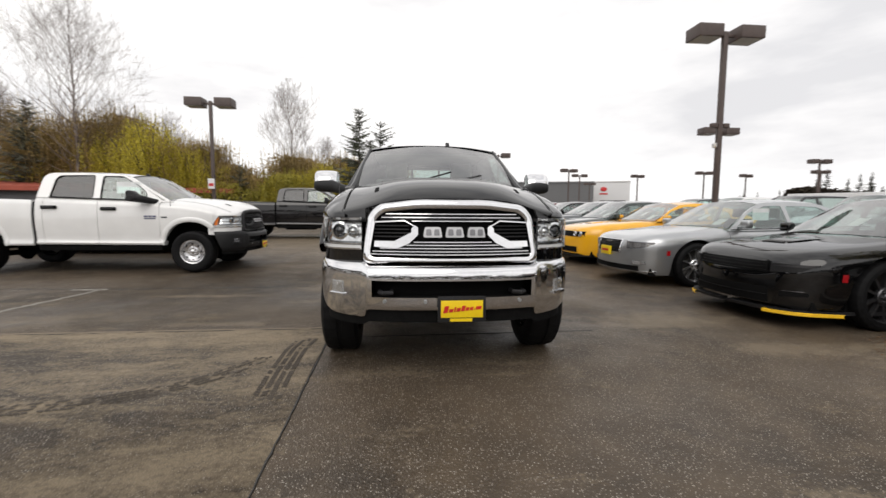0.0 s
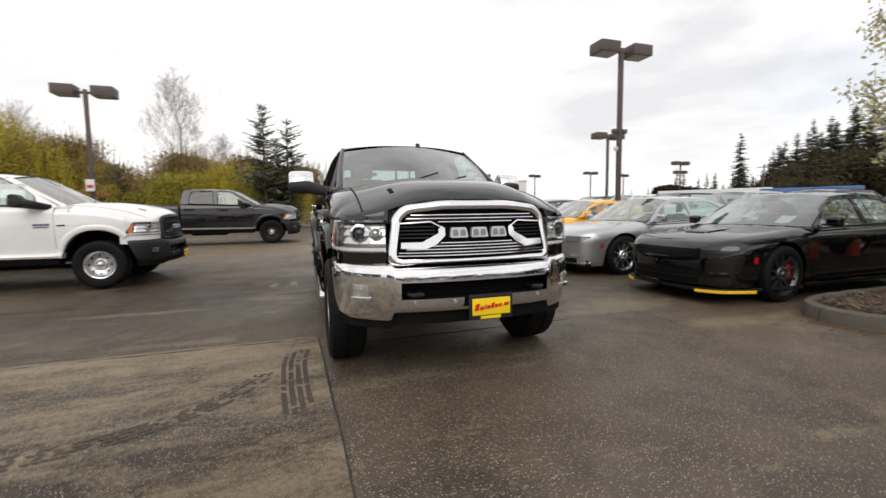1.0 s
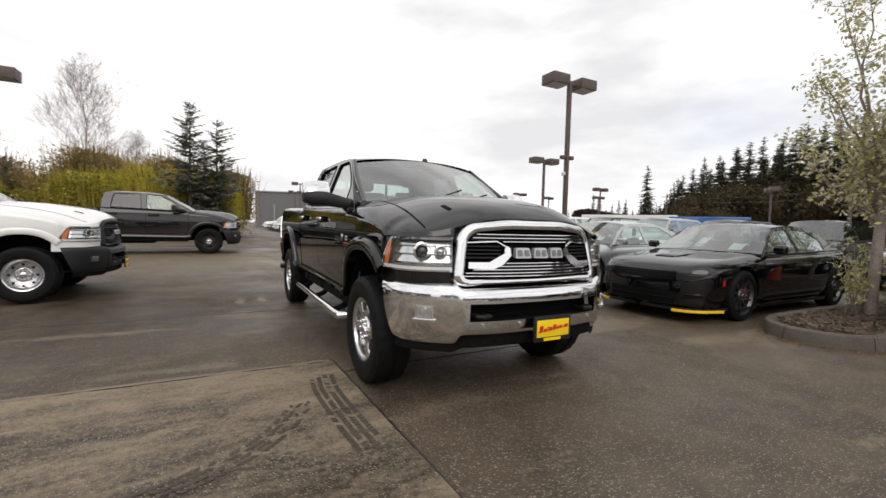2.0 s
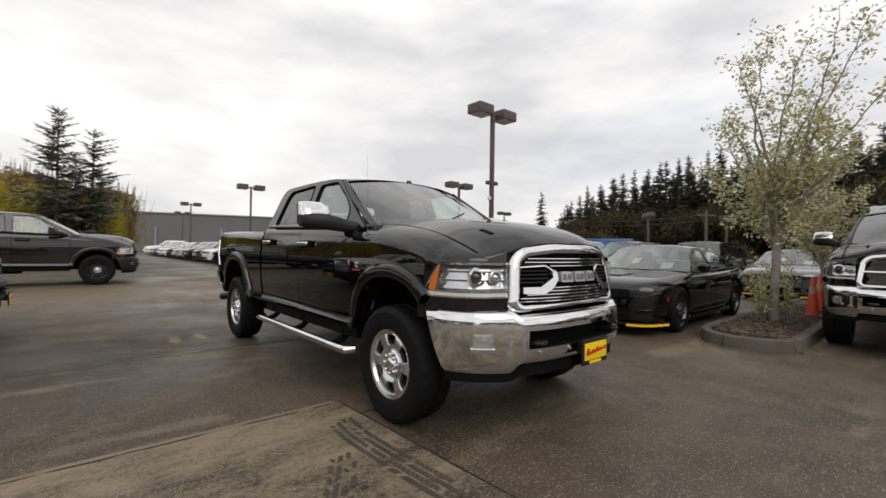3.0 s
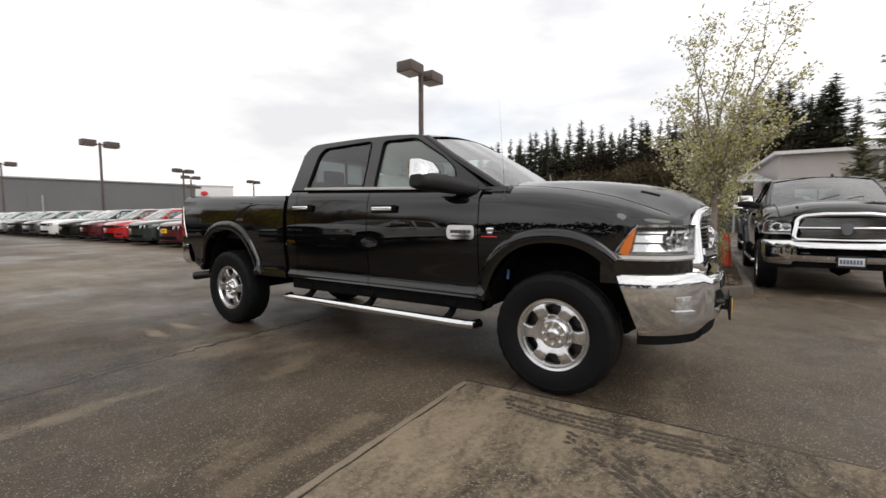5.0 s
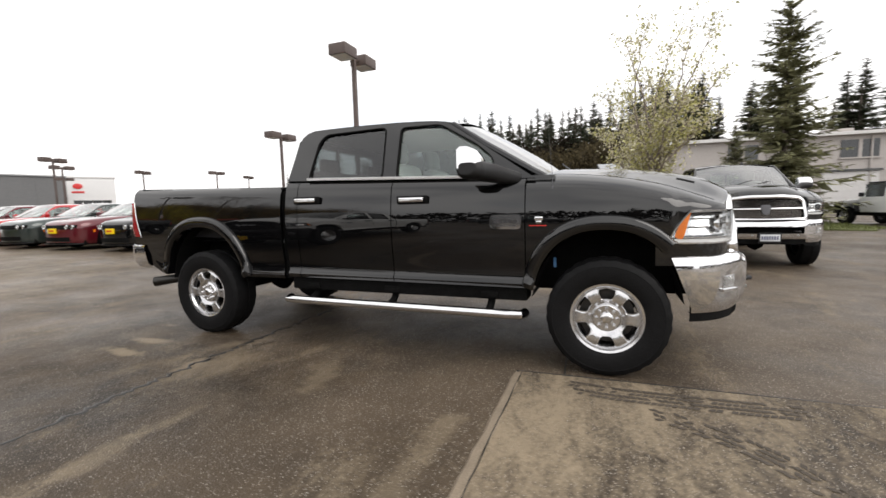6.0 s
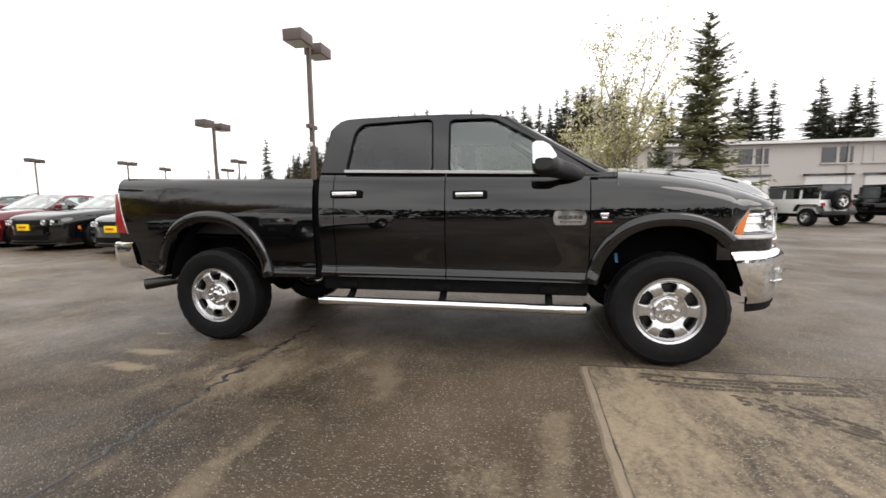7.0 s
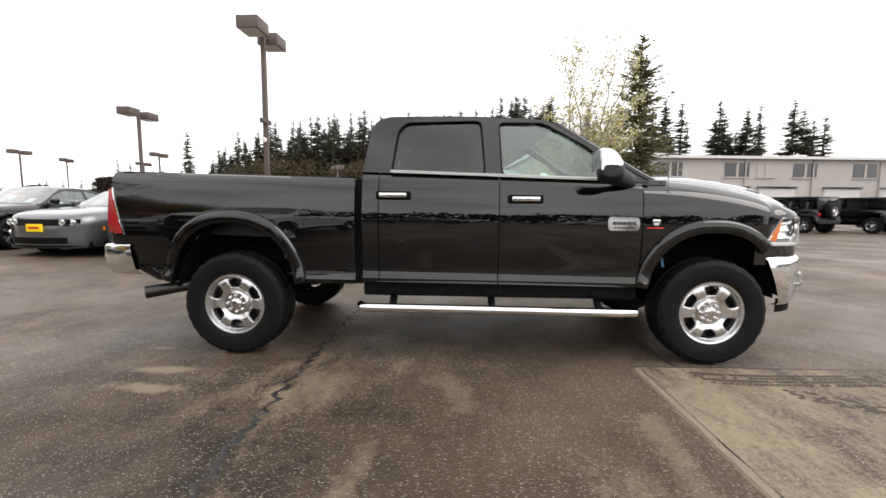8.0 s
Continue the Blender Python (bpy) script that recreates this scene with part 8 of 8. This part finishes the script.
for az in steps(38.0, 58.0, 44):
    a, d = az + r.uniform(-0.3, 0.3), r.uniform(84, 98)
    if r.random() < 0.72:
        tall = (1.0 + d * math.tan(radians(low_line(a))) * r.uniform(0.55, 1.05)) / 11.0
        copy_thing(hilltree, scaled(math.sin(radians(a)) * d, math.cos(radians(a)) * d, 0, tall * r.uniform(0.8, 1.3), r.uniform(0, 360), tall))
brush_boxes = []
for az in range(40, 132, 6):
    p, q = [(math.sin(radians(a)) * 82, math.cos(radians(a)) * 82) for a in (az, az + 6)]
    brush_boxes.append((*p, *q, 3.0, (1.0 + 82 * math.tan(radians((skyline(az) if az >= 58 else low_line(az)) * (0.62 if az < 98 else 0.3)))) * 1.15))
brush("undergrowth", brush_boxes, 11000, 0.30, "leaf_brown", "brown undergrowth at the foot of the wooded rise", 52, False)
for x, y, s in ((43, 34, 0.30), (46, 30.5, 0.42), (52, 40, 0.36), (40.5, 36, 0.26), (60, 47, 0.4), (37, 29, 0.3)):
    copy_thing(hilltree, scaled(x, y, 0, s, x * 31))
roundtree = broadleaf("broad_tree", pose(54.0, 31.0, 0), 4.4, 81, "broad tree in dull olive spring leaf", ("leaf_rise",), 5, 0.16, "bark", 4, 0.2, 0.6, 0.3, 0.14, "small far trees", 0.35)
for x, y, s, tn in ((41.5, 39.0, 0.6, 30), (62.0, 33.0, 1.0, 80), (49.5, 24.5, 0.7, 140), (34.0, 57, 0.6, 200), (28, 5.5, 0.42, 60), (26.5, 2.0, 0.40, 100)):
    copy_thing(roundtree, scaled(x, y, 0, s, tn))
for az in steps(57.5, 97.0, 24):                # broad trees in young leaf among the conifers on the rise
    a, d = az + r.uniform(-0.6, 0.6), r.uniform(77, 81)
    s = (0.9 + d * math.tan(radians(skyline(a))) * r.uniform(0.36, 0.6)) / 4.4
    copy_thing(roundtree, scaled(math.sin(radians(a)) * d, math.cos(radians(a)) * d, 0, s * 0.8, r.uniform(0, 360), s))
# trees behind the camera, that the polished side and chrome mirror
brush("hedge", [(-42, -35, -36, 30, 3.0, 5.5), (-40, -46, 45, -50, 3.0, 5.0)], 5200, 0.5, "leaf_brown", "long dark hedge behind the lot", 53, False)
for x, y, s, tn in ((-41, -18, 0.7, 10), (-43, -6, 0.8, 60), (-42, 11, 0.7, 180), (-41, 21, 0.6, 240), (-15, -50, 1.0, 30), (2, -52, 1.1, 70), (14, -50, 0.9, 160), (-30, -46, 1.0, 20)):
    copy_thing(pine, scaled(x, y, 0, s, tn))


# ---- buildings round the lot ----
def rot_box(name, parent, m, x0, x1, y0, y1, z0, z1, mat, bevel=0.0, label=""):
    bm = B()
    box(bm, x0, x1, y0, y1, z0, z1, bevel, 1, m)
    return part(name, tidy(bm), mat, parent, label)


I4 = Matrix.Identity(4)
# long grey warehouse to the north: local x along its front, y away from the lot
wh = thing("warehouse", pose(5.5, 83.0, 0, 0, 0, -17.0), "long grey windowless warehouse with panel joints", "building")
rot_box("wall", wh, I4, -1, 31.2, 0, 26, 0, 6.85, "wall_grey")
rot_box("roof", wh, I4, -1.2, 31.3, -0.2, 26.2, 6.85, 7.05, "roof_grey")
for k in range(10):
    rot_box("panel_joint", wh, I4, 1.8 + k * 2.9, 1.88 + k * 2.9, -0.03, 0.0, 0.1, 6.8, "wall_grey")
for k in (2.3, 12.0):
    rot_box("downpipe", wh, I4, k, k + 0.22, -0.22, -0.03, 0, 4.6, "galv")
sh = thing("showroom", Matrix.LocRotScale((39.8, 82.2, 0), Euler((0, 0, radians(-28))), (1.16, 1.16, 1.16)), "white car showroom with a plain red sign and glass front", "building")
rot_box("wall", sh, I4, -6.0, -1.0, 0.4, 16, 0, 5.6, "wall_grey")
rot_box("wall", sh, I4, -1.0, 5.5, 0, 16, 3.2, 6.4, "wall_white")
rot_box("wall", sh, I4, -1.0, 0.6, 0, 16, 0, 3.2, "wall_white")
rot_box("wall", sh, I4, 4.9, 5.5, 0, 16, 0, 3.2, "wall_white")
rot_box("roof", sh, I4, -1.1, 5.6, -0.1, 16, 6.4, 6.6, "roof_white")
for k in range(4):
    rot_box("window", sh, I4, 0.6 + k * 1.075, 1.6 + k * 1.075, 0.25, 0.32, 0.1, 3.2, "window_dark")
bm = B()
lathe(bm, [(0.001, 0.08), (0.42, 0.08), (0.55, 0.06), (0.55, 0.0)], 24, "z", m=Matrix.Translation((1.2, -0.02, 5.2)) @ Matrix.Rotation(math.pi / 2, 4, "X") @ Matrix.Diagonal((1, 0.7, 1, 1)))
part("sign", tidy(bm), "sign_red", sh, "plain red oval sign")
rot_box("sign_bar", sh, I4, 0.5, 1.9, -0.06, 0.0, 4.25, 4.5, "sign_red")

# beige two-storey workshop to the south-east: local x along the front (southwards), y away from the lot
ws = thing("workshop_building", pose(41.0, -5.2, 0, 0, 0, -86.5), "beige two-storey workshop with dark upper windows and roller doors", "building")
rot_box("wall", ws, I4, 0, 46, 0, 15, 0, 6.35, "wall_beige")
rot_box("roof", ws, I4, -0.4, 46.4, -0.5, 15.4, 6.35, 6.62, "roof_white")
rot_box("roof_vent", ws, I4, 13.5, 15.5, 3, 4.4, 6.62, 7.3, "wall_beige")
rot_box("roof_vent", ws, I4, 30, 31.5, 3, 4.4, 6.62, 7.2, "roof_white")
for x, w in ((5.0, 2.3), (13.2, 2.6), (20.3, 2.6), (23.7, 1.9), (27.6, 2.5), (34.0, 2.5), (40.0, 2.5)):
    win = rot_box("window", ws, I4, x, x + w, -0.05, 0.05, 4.5, 5.95, "wall_beige" if x == 23.7 else "window_dark")
    rot_box("window_frame", win, I4, x + w / 2 - 0.12, x + w / 2 + 0.12, -0.10, -0.05, 4.5, 5.95, "wall_beige")
    rot_box("window_sill", win, I4, x - 0.1, x + w + 0.1, -0.14, 0.0, 4.38, 4.5, "wall_beige")
for x in (5.5, 12.0, 19.0, 24.0, 31.0, 37.0):
    d = rot_box("roller_door", ws, I4, x, x + 3.9, -0.06, 0.02, 0, 3.35, "door_white")
    for k in range(6):
        rot_box("door_panel", d, I4, x + 0.06, x + 3.84, -0.09, -0.06, 0.08 + k * 0.55, 0.56 + k * 0.55, "door_white")
    rot_box("door_lintel", d, I4, x - 0.15, x + 4.05, -0.25, 0.0, 3.36, 3.52, "window_dark")
for k in range(6):
    rot_box("downpipe", ws, I4, 8.0 + k * 7.2, 8.12 + k * 7.2, -0.16, -0.02, 0, 6.3, "wall_beige")
cp = thing("carport", pose(40.0, -4.6, 0, 0, 0, -86.5), "open carport with a pale sloping sheet roof beside the workshop", "carport")
bm = B()
eave, ridge = [(x, -1.0, 4.15) for x in steps(-5.0, 0.1, 17)], [(x, 9.0, 5.6) for x in steps(-5.0, 0.1, 17)]
lift = lambda row, d: [(x, y, z + d + 0.03 * (k % 2)) for k, (x, y, z) in enumerate(row)]
grid(bm, [lift(eave, 0), lift(ridge, 0), lift(ridge, -0.12), lift(eave, -0.12), lift(eave, 0)])
part("roof", tidy(bm), "roof_grey", cp, smooth=0)
for x in (-4.8, -2.4, -0.2):
    rot_box("post", cp, I4, x - 0.08, x + 0.08, -0.8, -0.64, 0, 4.08, "galv")
rot_box("back_wall", cp, I4, -5.0, 0, 8.8, 9.0, 0, 5.3, "wall_grey")
# low building with a red roof among the trees
rb = thing("red_roofed_building", pose(-24.0, 27.5, 0, 0, 0, 8), "low dark building with a long red roof edge", "building")
rot_box("wall", rb, I4, -18, 11, 0.6, 7, 0, 2.5, "wall_grey")
bm = B()
grid(bm, [[(-18.4, 0, 2.45), (11.4, 0, 2.45)], [(-18.4, 0, 2.75), (11.4, 0, 2.75)], [(-18.4, 3.8, 3.25), (11.4, 3.8, 3.25)], [(-18.4, 7.6, 2.5), (11.4, 7.6, 2.5)]])
part("roof", tidy(bm), "roof_red", rb)
# small notice on the near lamp post by the trees
nt = thing("notice_board", pose(-8.75, 16.15, 0.55), "small white and red notice on the lamp post", "sign")
rot_box("board", nt, I4, -0.14, 0.14, -0.10, -0.06, 1.6, 2.05, "wall_white", 0.01)
rot_box("print_bar", nt, I4, -0.10, 0.10, -0.105, -0.10, 1.72, 1.84, "sign_red")
# blue trailer and white box trailers beyond the second row
for x, y, L, h, mt, lb in ((33.8, 17.6, 5.6, 2.55, "blue_paint", "long blue box trailer beyond the parked cars"), (36.0, 27.0, 9.0, 2.9, "wall_white", "white box trailer beyond the parked cars")):
    tr = thing("box_trailer", pose(x, y, 0, 0, 0, -58), lb, "trailer", "trailers beyond the lot")
    rot_box("box", tr, I4, -L / 2, L / 2, -1.25, 1.25, 0.95, h, mt, 0.04)
    for xx in (-L * 0.38, -L * 0.28, L * 0.36):
        for s in (-1, 1):
            bm = B()
            lathe(bm, [(0.001, -0.12), (0.42, -0.12), (0.48, -0.08), (0.48, 0.08), (0.42, 0.12), (0.001, 0.12)], 20, m=Matrix.Translation((xx, s * 1.0, 0.48)) @ Matrix.Rotation(math.pi / 2, 4, "Z"))
            part("wheel", tidy(bm), "rubber", tr)
    rot_box("chassis", tr, I4, -L / 2 + 0.2, L / 2 - 0.2, -0.4, 0.4, 0.7, 0.95, "underbody")
# white van far off by the pine
VAN = dict(SUV, W=1.0, wb=3.5, ro=1.4, roof=2.62, hood=1.12, nose=0.95, cowl=1.30, belt=1.26, belt_r=1.30, deck=1.32, tail=1.32, ycowl=0.15, yrf=0.75, yrr=4.15, yrb=4.5, b_pillar=1.4, doors=(0.2, 1.4, 2.4), tumble=0.12)
car("white_van", east(-2.9, 34.0), "tall white panel van parked far off beside the trees", VAN, "white_paint", "plain", glass_rear="glass_tint")

# utility poles and wires to the east
poles = []
for x, y, h in ((64.0, 42.0, 7.5), (39.6, 10.6, 5.2), (45.0, -1.5, 5.6)):
    up = thing("utility_pole", pose(x, y, 0), "wooden utility pole carrying wires", "utility pole", "utility poles")
    bm = B()
    tube(bm, [(0, 0, 0), (0, 0, h)], [0.14, 0.10], 10)
    part("pole", tidy(bm), "bark", up)
    bm = B()
    box(bm, -0.9, 0.9, -0.05, 0.05, h - 0.5, h - 0.38, m=pose(0, 0, 0, 0, 0, -35))
    part("crossarm", tidy(bm), "bark", up)
    poles.append(Vector((x, y, h - 0.35)))
for off in (0.0, 0.55):
    wr = thing("overhead_wire", pose(0, 0, 0), "slack dark wire between utility poles", "wire", "overhead wires")
    for a, b in zip(poles, poles[1:]):
        bm = B()
        tube(bm, [a.lerp(b, t) - Vector((0, 0, off + 0.5 * 4 * t * (1 - t))) for t in steps(0, 1, 10)], 0.02, 4)
        part("wire", tidy(bm), "wire", wr)
for x, y, h in ((39.5, 9.0, 5.6), (33.5, 13.0, 4.6)):
    copy_thing(post, scaled(x, y, 0, 0.85, 40))
# grass verge by the off-road cars
gv = [(15.2, -8.9), (16.0, -7.2), (20, -6.0), (28, -5.4), (33, -6.5), (32, -9.5), (24, -10.0), (17.5, -9.9)]
sheet("grass_verge", gv, 0.05, 0.06, "grass", "strip of rough spring grass with a kerb", "grass")
r = random.Random(91)
V, F = [], []
for _ in range(7000):
    x, y = r.uniform(15.4, 30), r.uniform(-9.7, -6.2)
    if y > -9.9 + (x - 15.2) * 0.0 and y < -7.4 + 0.16 * min(6, x - 15.4):
        a, h = r.uniform(0, 6.28), r.uniform(0.05, 0.14)
        i = len(V)
        V += [(x - 0.012 * math.cos(a), y - 0.012 * math.sin(a), 0.05), (x + 0.012 * math.cos(a), y + 0.012 * math.sin(a), 0.05), (x + r.gauss(0, 0.03), y + r.gauss(0, 0.03), 0.05 + h)]
        F.append((i, i + 1, i + 2))
me = bpy.data.meshes.new("grass_blades")
me.from_pydata(V, [], F)
me.materials.append(M["grass"])
tagged(new("grass_blades", me), "rough spring grass blades", "grass", "", "stuff")
# a pickup and cars across the lot behind the camera, seen in the polished paint
pickup("grey_pickup_truck", pose(-22.0, 2.5, 0), "grey crew cab pickup across the lot", "grey_paint", chrome=False, wheel_style="five", step_bar=False, badge=False, tow_mirror=False, plate="")
car("white_sedan", pose(-24.0, -8.0, 0), "white sedan across the lot", SEDAN, "white_paint", "plain")
